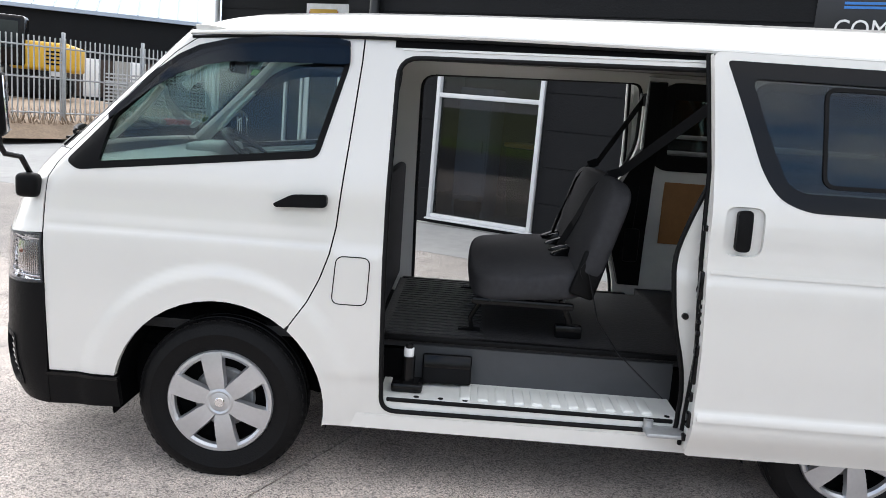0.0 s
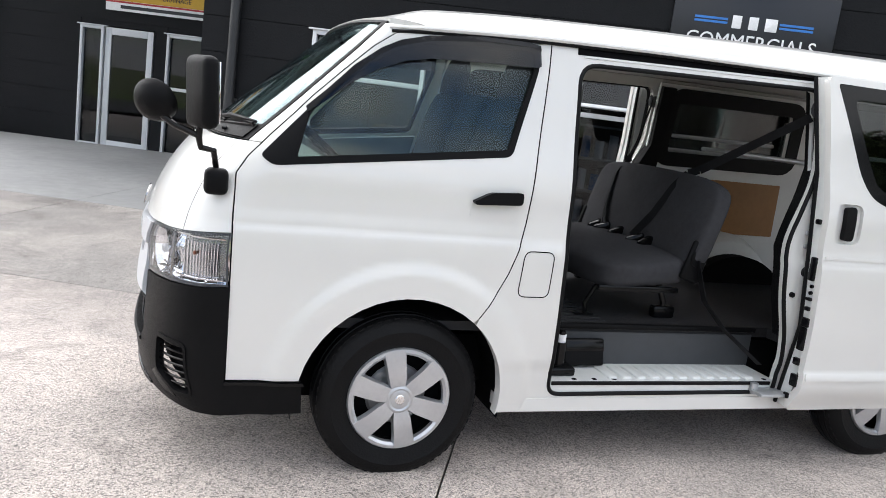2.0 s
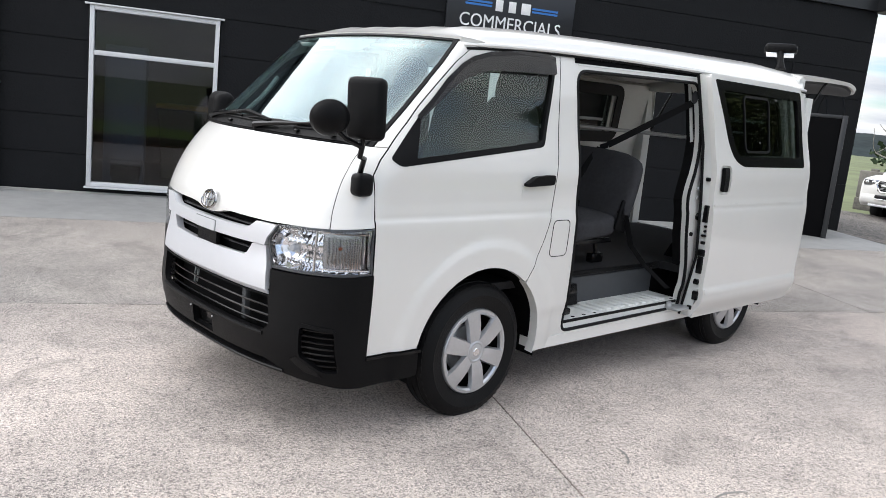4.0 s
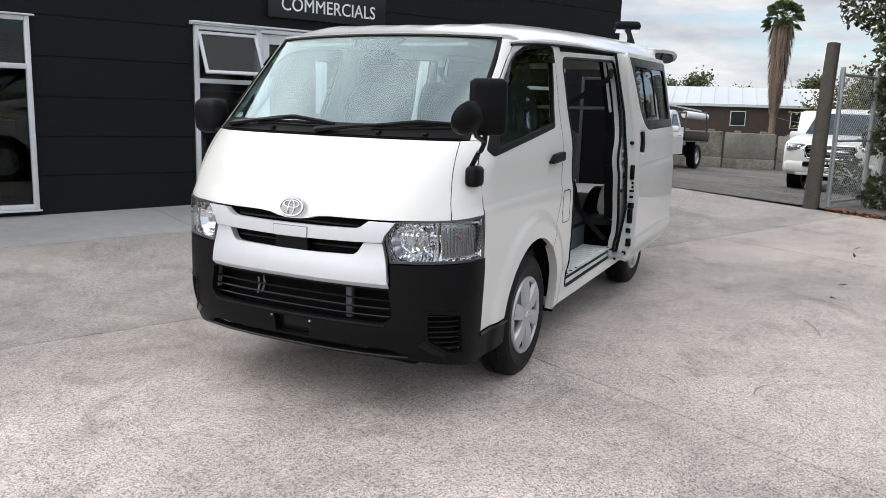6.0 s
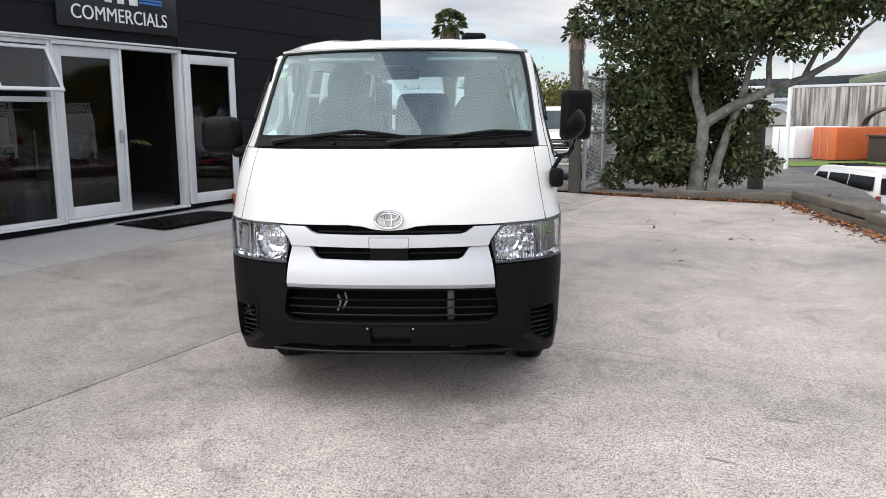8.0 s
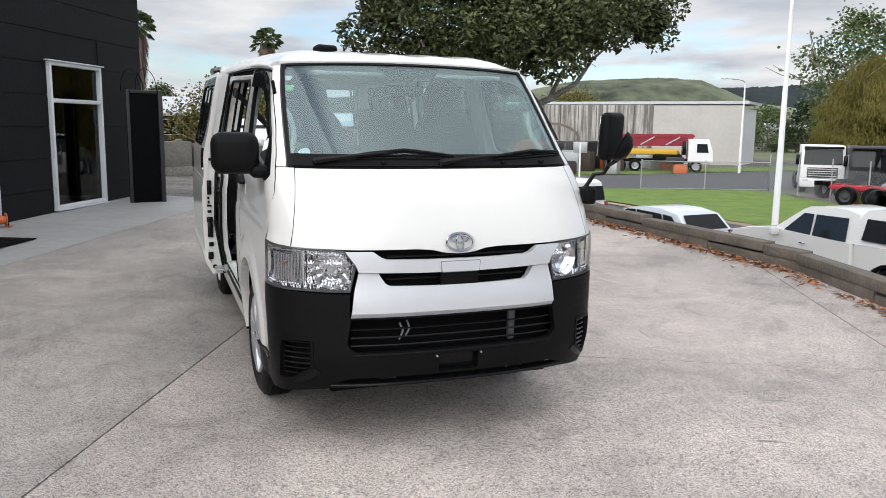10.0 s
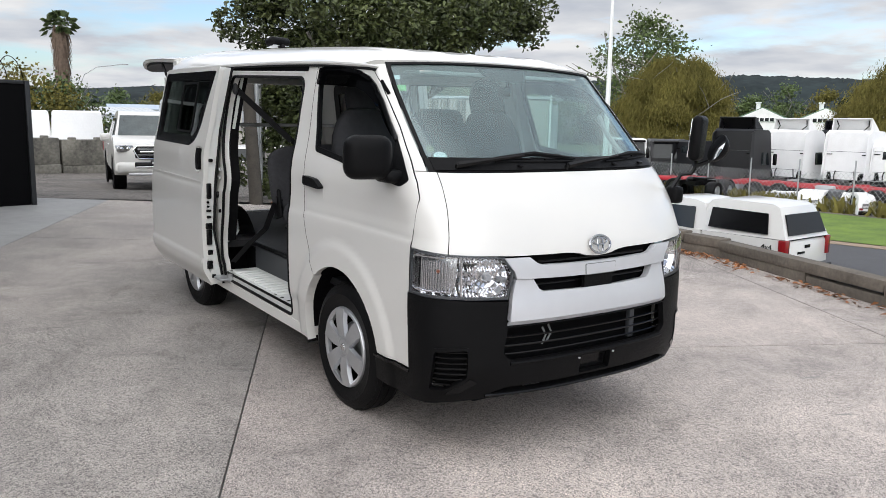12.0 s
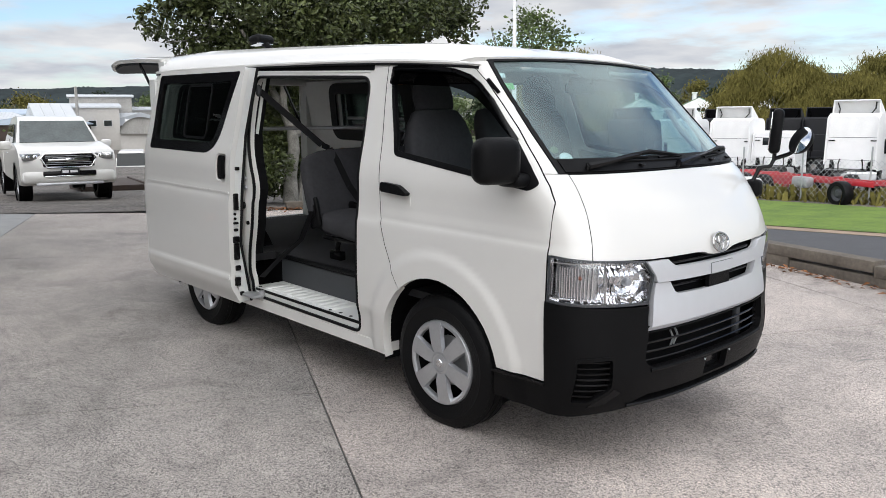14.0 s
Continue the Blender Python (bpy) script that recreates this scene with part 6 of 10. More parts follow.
for y, turn in ((-0.24, 20), (-0.14, -15), (0.06, 10), (0.22, -20), (0.30, 15)):
    part("buckle", Geo().rbox((0, 0, 0), (0.10, 0.045, 0.05), 0.014), M["gloss_black"], seat, "black belt buckle", 35, seat_frame @ pose(1.40, y, 0.945, 0, -20, turn))


def webbing(pts, w=0.021):
    b = Geo()
    for a, c in zip(pts, pts[1:]):
        a, c = Vector(a), Vector(c)
        d = (c - a).normalized()
        sd = d.cross(Vector((0.9, 0, 0.45))).normalized() * w
        t = d.cross(sd).normalized() * 0.0016
        b.add([a - sd + t, a + sd + t, c + sd + t, c - sd + t, a - sd - t, a + sd - t, c + sd - t, c - sd - t], [(0, 1, 2, 3), (7, 6, 5, 4), (0, 4, 5, 1), (3, 2, 6, 7), (0, 3, 7, 4), (1, 5, 6, 2)])
    return b


for pts in ([(1.90, 0.70, 1.70), (1.625, 0.40, 1.345), (1.575, 0.375, 1.325), (1.515, 0.36, 1.25), (1.448, 0.31, 1.08), (1.40, 0.24, 0.955)], [(1.88, -0.70, 1.66), (1.625, -0.28, 1.345), (1.575, -0.255, 1.325), (1.515, -0.24, 1.25), (1.448, -0.18, 1.08), (1.40, -0.10, 0.955)],
            [(1.48, -0.585, 0.93), (1.53, -0.62, 0.74), (1.62, -0.68, 0.62), (1.80, -0.76, 0.47)], [(1.48, 0.585, 0.93), (1.55, 0.63, 0.74), (1.68, 0.70, 0.62), (1.82, 0.77, 0.47)], [(1.93, 0.72, 1.70), (1.93, 0.735, 1.2), (1.92, 0.735, 0.95)], [(1.93, -0.72, 1.70), (1.93, -0.735, 1.2), (1.92, -0.735, 0.95)]):
    part("seat_belt", webbing(pts), M["belt"], van, "black seat belt webbing")
for s in (-1, 1):
    part("belt_anchor", Geo().ball((1.905, s * 0.705, 1.70), (0.035, 0.025, 0.045), 12), M["riser"], van)
    part("belt_reel", Geo().rbox((1.92, s * 0.735, 0.86), (0.09, 0.05, 0.20), 0.02), M["plastic"], van)

# jack and tool pouch in the step well
jk = part("bottle_jack", Geo().rbox((0.755, -0.70, 0.425), (0.13, 0.11, 0.04), 0.012).cyl((0.755, -0.70, 0.43), (0.755, -0.70, 0.55), 0.028), M["gloss_black"], van, "black bottle jack")
part("jack_label", Geo().cyl((0.755, -0.70, 0.548), (0.755, -0.70, 0.585), 0.021), M["white"], jk)
part("jack_ram", Geo().cyl((0.755, -0.70, 0.585), (0.755, -0.70, 0.60), 0.016), M["gloss_black"], jk)
tp = part("tool_pouch", Geo().rbox((0, 0, 0), (0.21, 0.034, 0.125), 0.010, None, 3), M["plastic"], van, "black vinyl tool pouch", 35, pose(0.915, -0.622, 0.478, -14, 0, 2))
part("flap", Geo().rbox((0, -0.019, 0.03), (0.20, 0.006, 0.055), 0.003), M["gloss_black"], tp)

# cab
def padded(levels, power=3.2, n=22):
    """A cushion lofted through (height, half width, half depth)."""
    g = Geo()
    for z, hw, hd in levels:
        for i in range(n):
            t = 2 * math.pi * i / n
            c, q = math.cos(t), math.sin(t)
            g.v.append((hd * math.copysign(abs(c) ** (2 / power), c), hw * math.copysign(abs(q) ** (2 / power), q), z))
    m_ = len(levels)
    for k in range(m_ - 1):
        for i in range(n):
            j = (i + 1) % n
            g.f.append((k * n + i, k * n + j, (k + 1) * n + j, (k + 1) * n + i))
    g.f += [tuple(range(n))[::-1], tuple(range((m_ - 1) * n, m_ * n))]
    return g


for y, wdt, full in ((0.43, 0.50, True), (-0.46, 0.46, True), (-0.065, 0.35, False)):
    sq = part("cab_seat", Geo().rbox((0.10, y, 0.98), (0.50, wdt, 0.16), 0.05, None, 3), M["fabric"], van, "charcoal cloth cab seat")
    h = wdt / 2
    if full:
        rest = padded([(0.0, h * 0.90, 0.050), (0.03, h * 0.97, 0.065), (0.30, h, 0.070), (0.42, h * 0.93, 0.066), (0.50, h * 0.80, 0.060), (0.56, h * 0.62, 0.052), (0.575, h * 0.45, 0.030)])
        head = padded([(0.560, 0.100, 0.030), (0.575, 0.128, 0.050), (0.640, 0.134, 0.056), (0.700, 0.124, 0.054), (0.745, 0.104, 0.048), (0.775, 0.072, 0.038), (0.788, 0.040, 0.020)], 2.5)
        part("headrest", head, M["fabric"], sq, "", 35, pose(0.355, y, 1.02, 0, 12, 0))
    else:
        rest = padded([(0.0, h * 0.92, 0.050), (0.03, h, 0.062), (0.45, h, 0.062), (0.54, h * 0.95, 0.055), (0.573, h * 0.86, 0.040), (0.583, h * 0.70, 0.018)], 4.5)
    part("backrest", rest, M["fabric"], sq, "", 35, pose(0.355, y, 1.02, 0, 12, 0))
part("bulkhead", Geo().rbox((0.56, 0, 0.92), (0.05, 1.44, 0.66), 0.02), M["fabric"], van)
part("cab_floor", Geo().box((0.0, 0, 0.62), (1.1, 1.45, 0.04)), M["mat"], van)
dash = part("dashboard", Geo().rbox((-0.52, 0, 1.17), (0.42, 1.46, 0.20), 0.06, None, 3), M["trim_grey"], van, "grey moulded dashboard")
part("binnacle", Geo().rbox((-0.42, 0.38, 1.27), (0.20, 0.40, 0.08), 0.03, None, 3), M["trim_grey"], dash)
sw = part("steering_wheel", Geo().tube([(0, 0.185 * math.cos(t), 0.185 * math.sin(t)) for t in np.linspace(0, 2 * math.pi, 32, endpoint=False)], 0.016, 8, True), M["plastic"], van, "", 35, pose(-0.22, 0.40, 1.26, 0, -52, 0))
part("wheel_boss", Geo().rbox((-0.01, 0, 0), (0.04, 0.16, 0.10), 0.02).box((-0.01, 0, 0.01), (0.02, 0.34, 0.03)), M["plastic"], sw)
part("rear_mirror", Geo().rbox((-0.20, 0.02, 1.695), (0.03, 0.225, 0.058), 0.02, None, 3).tube([(-0.21, -0.06, 1.72), (-0.235, -0.05, 1.76), (-0.24, -0.05, 1.80)], 0.009, 8), M["plastic"], van)
for s in (-1, 1):
    part("sun_visor", Geo().rbox((-0.17, s * 0.32, 1.775), (0.16, 0.42, 0.02), 0.008, pose(0, 0, 0)), M["lining"], van)
    part("grab_handle", Geo().tube([Vector((-0.50 + t * 0.20, s * (0.70 - 0.03 * math.sin(math.pi * t) - 0.02 * t), 1.36 + t * 0.22)) for t in np.linspace(0, 1, 8)], 0.014, 8), M["lining"], van)
    g = (lambda q: q) if s < 0 else mirrored
    part("inner_door", g(sheet([(-0.60, 0.82), (0.30, 0.82), (0.38, 1.33), (-0.50, 1.22), (-0.64, 1.2)], [], lambda x, z: (x, side(x, z)[1] + 0.06, z), 0.1, 0.02)), M["trim_grey"], van)
for z0, y0, r, m_ in ((1.389, 0.655, 0.030, "white"), (1.422, 0.681, 0.020, "leaf_light"), (1.751, 0.665, 0.020, "white"), (1.700, 0.668, 0.026, "sticker_green")):
    p = Vector(front(front_u(y0, z0), z0))
    nrm = (Vector(front(front_u(y0, z0) + 0.004, z0)) - p).cross(Vector(front(front_u(y0, z0), z0 + 0.004)) - p).normalized()
    rot = nrm.to_track_quat("Z", "Y").to_matrix().to_4x4()
    shape = Geo().cyl((0, 0, -0.014), (0, 0, -0.012), r, n=20) if z0 < 1.6 else Geo().box((0, 0, -0.013), (r * 1.9, r * 1.5, 0.002))
    part("sticker", shape, M[m_], wsc, "small inspection sticker", 35, Matrix.Translation(p) @ rot)
slot = Geo().tube([Vector(side(-0.225, 1.722)) + Vector((-0.004, -0.004, 0)), Vector(side(-0.262, 1.690)) + Vector((-0.004, -0.004, 0)), Vector(side(-0.295, 1.662)) + Vector((-0.004, -0.004, 0))], 0.009, 8)
part("pillar_vent", mirrored(slot), M["dark"], van)

# mirrors: a black door mirror each side's own way, and the nearside stalk pair
m1 = part("stalk_mirror", Geo().tube([(-0.77, -0.80, 1.20), (-0.785, -0.845, 1.275), (-0.83, -0.875, 1.285), (-0.838, -0.895, 1.32), (-0.838, -0.90, 1.40)], 0.0115, 8).tube([(-0.838, -0.895, 1.325), (-0.92, -0.89, 1.355), (-0.985, -0.90, 1.40)], 0.011, 8), M["gloss_black"], van, "black stalk mirrors on the front corner")
part("mirror_base", Geo().rbox((-0.770, -0.822, 1.165), (0.085, 0.07, 0.095), 0.022, None, 3), M["plastic"], m1)
part("mirror_head", Geo().rbox((0, 0, 0), (0.060, 0.165, 0.245), 0.028, pose(-0.835, -0.905, 1.475, 0, -3, 25), 3), M["plastic"], m1)
part("mirror_face", Geo().rbox((0.031, 0, 0), (0.006, 0.135, 0.205), 0.002, pose(-0.835, -0.905, 1.475, 0, -3, 25)), M["mirror"], m1)
part("round_mirror", Geo().lathe([(0.001, -0.04), (0.036, -0.034), (0.064, -0.014), (0.077, 0.010), (0.077, 0.018)], 28, pose(-0.990, -0.885, 1.425, 0, 66, 62)), M["plastic"], m1)
part("round_face", Geo().lathe([(0.001, 0.026), (0.04, 0.024), (0.075, 0.017)], 28, pose(-0.990, -0.885, 1.425, 0, 66, 62)), M["mirror"], m1)
m2 = part("door_mirror", Geo().rbox((0, 0, 0), (0.12, 0.225, 0.20), 0.055, pose(-0.50, 0.960, 1.372, 0, 0, -12), 4), M["plastic"], van, "black door mirror")
part("mirror_foot", Geo().rbox((-0.50, 0.845, 1.285), (0.14, 0.10, 0.06), 0.025, None, 3), M["plastic"], m2)
part("mirror_face", Geo().rbox((0.058, 0, 0), (0.008, 0.140, 0.115), 0.003, pose(-0.50, 0.965, 1.375, 0, 0, -12)), M["mirror"], m2)

# tail: raised tailgate, rear mirror, rear frame
def hatch(x, y):
    """The raised tailgate's outer skin: flat, then curling down towards its lower edge."""
    e = abs(y) / 0.70
    return (x, y, 0.045 - 0.04 * (x / 1.1) ** 3 - 0.07 * step01(0.80, 1.17, x) - 0.04 * e ** 4)


hatch_out = rounded([(0.0, -0.68), (1.00, -0.71), (1.14, -0.60), (1.17, 0.0), (1.14, 0.60), (1.00, 0.71), (0.0, 0.68)], [0.03, 0.10, 0.08, 0.05, 0.08, 0.10, 0.03])
tg = part("tailgate", sheet(hatch_out, [], hatch, 0.05, 0.03), M["paint"], van, "white tailgate raised level with the roof", 35, pose(3.45, 0, 1.950, 0, -3, 0))
part("tailgate_lining", sheet(shrink(hatch_out, 0.035), [], lambda x, y: (x, y, hatch(x, y)[2] - 0.034), 0.06, 0.02), M["riser"], tg)
part("rear_window", sheet(rounded([(0.10, -0.58), (0.50, -0.58), (0.50, 0.58), (0.10, 0.58)], 0.06), [], lambda x, y: (x, y, hatch(x, y)[2] - 0.056), 0.06, 0.006), M["gloss_black"], tg)
for s in (-1, 1):
    part("gas_strut", Geo().cyl((3.48, s * 0.62, 1.45), (3.95, s * 0.66, 1.98), 0.011), M["gloss_black"], van)
rv = part("rear_view_mirror", Geo().tube([(3.565, -0.43, 2.02), (3.575, -0.42, 2.07), (3.61, -0.395, 2.12), (3.65, -0.37, 2.16)], [0.040, 0.026, 0.024, 0.034], 10), M["plastic"], van, "black rear under-mirror on its stalk")
part("mirror_hood", Geo().rbox((0, 0, 0), (0.13, 0.25, 0.085), 0.040, pose(3.67, -0.36, 2.180, 0, 14, 24), 3), M["plastic"], rv)
part("mirror_face", Geo().rbox((0.01, 0, -0.041), (0.10, 0.21, 0.006), 0.002, pose(3.67, -0.36, 2.180, 0, 14, 24)), M["mirror"], rv)
fr = Geo()
for s in (-1, 1):
    fr.box((3.47, s * 0.70, 1.10), (0.10, 0.10, 1.40))
fr.box((3.44, 0, 1.86), (0.10, 1.36, 0.16)).box((3.50, 0, 0.45), (0.14, 1.50, 0.30))
part("rear_frame", fr, M["paint_in"], van)

# ---- street level: road, verge, fences ----
def patch(name, pts, dz, material, label, category):
    g = Geo()
    cuts = [-60, -20, 21, 120]
    for a, b in zip(cuts, cuts[1:]):        # the street's fall changes at the cuts
        poly = [Vector(p) for p in pts]
        if sum(poly[i].x * poly[i - 1].y - poly[i - 1].x * poly[i].y for i in range(len(poly))) > 0:
            poly = poly[::-1]
        poly = clip(poly, Vector((a, 1)), Vector((a, 0)))
        poly = clip(poly, Vector((b, 0)), Vector((b, 1))) if len(poly) > 2 else poly
        if len(poly) > 2:
            g.add([(p.x, p.y, low(p.x) + dz) for p in poly], [tuple(range(len(poly)))])
    return solid(name, g, material, label, category, kind="structure", smooth=0)


patch("road", [(-60, -20.9), (21, -20.9), (21, -6.0), (-60, 2.0)], 0.0, M["asphalt"], "dark asphalt street below the yard", "road")
patch("road_2", [(21, -20.9), (40, -19.5), (58, -21), (58, 6), (40, 4), (21, -5.5)], 0.0, M["asphalt"], "dark asphalt street running on past the yard", "road")
patch("road_3", [(40.5, -21.5), (38.8, -28), (36.0, -36), (38, -62), (56, -62), (52, -38), (52, -20)], 0.004, M["asphalt"], "dark asphalt side street", "road")
patch("grass_verge", [(-60, -21.6), (-60, -30.5), (6, -28.8), (30, -33.0), (35.5, -34.0), (38.4, -28.0), (40.2, -21.0), (21, -21.6)], 0.03, M["grass"], "mown green grass verge", "grass")
patch("verge_edge", [(-60, -20.9), (-60, -21.6), (21, -21.6), (40, -20.6), (40, -20.0), (21, -20.9)], 0.012, M["dry_grass"], "bare earth strip beside the road", "verge")
patch("grass_strip", [(52.2, -22), (52.2, -38), (56.2, -62), (61, -62), (58.5, -40), (57.5, -22)], 0.03, M["grass"], "strip of rough grass along the works yard", "grass")
patch("truck_yard_ground", [(-40, -30.5), (-40, -75), (34, -75), (35, -36), (30, -33.0), (6, -28.8)], 0.0, M["gravel"], "grey gravel of the truck yard", "gravel")
patch("works_yard_ground", [(58, -22), (64, -75), (110, -75), (110, 10), (60, 8)], 0.0, M["gravel"], "grey gravel of the works yard", "gravel")

# ---- vehicles ----
def loft_body(profile, half, tumble, end=0.97):
    """A body from its side profile (x, z), rounded at the flanks; tumble(z) narrows it upwards."""
    g = Geo()
    cx = sum(p[0] for p in profile) / len(profile)
    cz = sum(p[1] for p in profile) / len(profile)
    n, rows = len(profile), []
    for k, s in ((-1.0, end), (-0.94, 1.0), (0.94, 1.0), (1.0, end)):
        rows.append([(cx + (x - cx) * s, half * k * tumble(z), cz + (z - cz) * s) for x, z in profile])
    for r in rows:
        g.v += r
    for a in range(3):
        g.f += [(a * n + i, a * n + (i + 1) % n, (a + 1) * n + (i + 1) % n, (a + 1) * n + i) for i in range(n)]
    g.f += [tuple(range(n - 1, -1, -1)), tuple(range(3 * n, 4 * n))]
    return g


def slab_on(pts, t=0.012):
    """A thin plate on four or more 3D corners."""
    p = [Vector(q) for q in pts]
    nrm = (p[1] - p[0]).cross(p[2] - p[0]).normalized() * t
    n = len(p)
    g = Geo()
    g.add([q + nrm for q in p] + [q - nrm for q in p], [tuple(range(n)), tuple(range(2 * n - 1, n - 1, -1))] + [(i, n + i, n + (i + 1) % n, (i + 1) % n) for i in range(n)])
    return g


WHEELS = {}


def road_wheel(parent, x, y, r, w, s, rim_mat="steel"):
    """A tyre and rim; the meshes are shared by size."""
    key = (round(r, 3), round(w, 3), rim_mat)
    if key not in WHEELS:
        h = w / 2
        ty = Geo().lathe([(r * 0.60, -h), (r * 0.93, -h), (r, -h * 0.7), (r, h * 0.7), (r * 0.93, h), (r * 0.62, h), (r * 0.60, h * 0.7)], 28)
        rm = Geo().lathe([(r * 0.62, h * 0.9), (r * 0.58, h * 0.6), (r * 0.40, h * 0.45), (r * 0.22, h * 0.8), (0.001, h * 0.8)], 20)
        WHEELS[key] = (ty.mesh("tyre", M["rubber"]), rm.mesh("rim", M[rim_mat]))
    a = new("wheel")
    a.parent = parent
    a.matrix_basis = pose(x, y, r, 90 if s < 0 else -90, 0, 0)
    part("tyre", WHEELS[key][0], None, a)
    part("rim", WHEELS[key][1], None, a)
    return a


def lamp_box(parent, name, c, s, material, r=0.02, rot=0):
    return part(name, Geo().rbox((0, 0, 0), s, r), material, parent, "", 35, pose(*c, 0, 0, rot))


def pickup(m, label, canopy=False, deck=False, group=""):
    """A double-cab utility: front at -x, wheels on z = 0."""
    t = thing("pickup", label, "utility", m, group)
    tum = lambda z: 1.0 if z < 1.12 else 1.0 - 0.32 * (z - 1.12)
    low_p = [(-0.86, 0.40), (-0.97, 0.50), (-0.985, 0.80), (-0.96, 0.98), (-0.86, 1.08), (-0.45, 1.18), (0.25, 1.25), (0.30, 1.26), (2.35, 1.16), (2.40, 0.56), (2.2, 0.46), (0.62, 0.44), (0.47, 0.50), (0.40, 0.70), (0.2, 0.83), (0, 0.86), (-0.2, 0.83), (-0.40, 0.70), (-0.47, 0.50), (-0.6, 0.40)]
    cab_p = [(0.20, 1.20), (0.92, 1.72), (1.08, 1.79), (1.5, 1.83), (2.05, 1.80), (2.30, 1.74), (2.37, 1.60), (2.40, 1.12)]
    doors = ((0.52, 1.28, 1.24, 1.00), (1.34, 2.16, 2.10, 1.32))
    if deck:                                  # a single cab with the tray right behind it
        low_p = [(min(x, 1.62) if x > 1 else x, z) for x, z in low_p]
        cab_p = [(0.20, 1.12), (0.92, 1.68), (1.06, 1.76), (1.32, 1.78), (1.52, 1.70), (1.60, 1.12)]
        doors = ((0.52, 1.30, 1.26, 1.00),)
    b = part("body", loft_body(low_p, 0.92, tum), M["paint"], t)
    part("cab", loft_body(cab_p, 0.86, tum, 0.985), M["paint"], t)
    part("windscreen", slab_on([(0.26, -0.76, 1.255), (0.26, 0.76, 1.255), (0.90, 0.66, 1.705), (0.90, -0.66, 1.705)][::-1]), M["screen_glass"], t)
    for s in (-1, 1):
        for x0, x1, x2, x3 in doors:
            part("side_window", slab_on([(x0, s * 0.875, 1.17), (x1, s * 0.875, 1.17), (x2, s * 0.74, 1.64), (x3, s * 0.74, 1.64)], 0.01), M["dark_glass"], t)
        hl = lamp_box(t, "headlamp", (-0.885, s * 0.71, 0.985), (0.20, 0.36, 0.15), M["lamp_grey"], 0.03, s * 18)
        part("projector", Geo().ball((-0.10, -s * 0.06, 0), (0.02, 0.05, 0.05), 10), M["lamp_chrome"], hl)
        part("projector", Geo().ball((-0.10, s * 0.09, 0), (0.02, 0.04, 0.04), 10), M["lamp_chrome"], hl)
        lamp_box(t, "fog_lamp", (-0.990, s * 0.72, 0.60), (0.06, 0.20, 0.10), M["gloss_black"])
        mi = part("mirror", Geo().rbox((0.45, s * 1.02, 1.20), (0.12, 0.24, 0.18), 0.05), M["paint"], t)
        part("door_handle", Geo().rbox((1.15, s * 0.935, 1.02), (0.16, 0.03, 0.03), 0.01), M["chrome"], t)
        for x in (0.0, 3.22):
            part("wheel_arch", Geo().lathe([(0.40, -0.02), (0.46, -0.02), (0.47, 0.02), (0.40, 0.02)], 28, pose(x, s * 0.90, 0.40, 90, 0, 0)), M["plastic"], t) if not deck else None
            road_wheel(t, x, s * 0.775, 0.385, 0.26, s, "alloy")
    part("grille", Geo().rbox((-0.965, 0, 0.905), (0.08, 1.0, 0.28), 0.05).box((-0.985, 0, 0.62), (0.05, 1.0, 0.14)), M["gloss_black"], t)
    part("grille_bar", Geo().rbox((-1.005, 0, 0.915), (0.03, 0.80, 0.055), 0.01), M["chrome"], t)
    for z in (0.83, 0.865, 0.965, 1.0):
        part("grille_slat", Geo().rbox((-1.0, 0, z), (0.02, 0.88, 0.010), 0.003), M["steel"], t)
    part("grille_surround", Geo().tube([(-0.985, -0.53, 0.955), (-0.985, -0.45, 1.045), (-0.985, 0.45, 1.045), (-0.985, 0.53, 0.955), (-0.995, 0.42, 0.765), (-0.995, -0.42, 0.765)], 0.020, 6, True), M["chrome"], t)
    part("badge", Geo().ball((-1.022, 0, 0.915), (0.012, 0.09, 0.04), 12), M["chrome"], t)
    part("front_bumper", Geo().rbox((-0.91, 0, 0.565), (0.24, 1.80, 0.27), 0.09, None, 3), M["paint"], t)
    part("underframe", Geo().box((1.5, 0, 0.55), (4.6, 1.20, 0.26)), M["dark"], t)
    part("lower_intake", Geo().rbox((-1.02, 0, 0.63), (0.05, 1.02, 0.11), 0.02), M["gloss_black"], t)
    part("intake_strip", Geo().rbox((-1.045, 0, 0.585), (0.02, 0.98, 0.025), 0.008), M["chrome"], t)
    part("skid_plate", Geo().rbox((-0.92, 0, 0.425), (0.20, 1.3, 0.06), 0.025), M["silver"], t)
    part("plate", Geo().rbox((-1.052, 0, 0.68), (0.012, 0.36, 0.11), 0.004), M["sign_black"], t)
    part("plate_bars", Geo().box((-1.060, -0.07, 0.68), (0.004, 0.14, 0.05)).box((-1.060, 0.09, 0.68), (0.004, 0.12, 0.05)), M["sign_white"], t)
    if deck:
        part("beacon", Geo().cyl((1.3, 0.1, 1.90), (1.3, 0.1, 2.06), 0.10), M["orange"], t)
        part("deck", Geo().rbox((2.95, 0, 0.92), (2.5, 1.86, 0.09), 0.02), M["plastic"], t)
        for s in (-1, 1):
            part("deck_side", Geo().rbox((2.95, s * 0.92, 1.07), (2.48, 0.04, 0.22), 0.01), M["brown_wall"], t)
            part("mud_flap", Geo().box((2.70, s * 0.80, 0.60), (0.02, 0.30, 0.50)), M["plastic"], t)
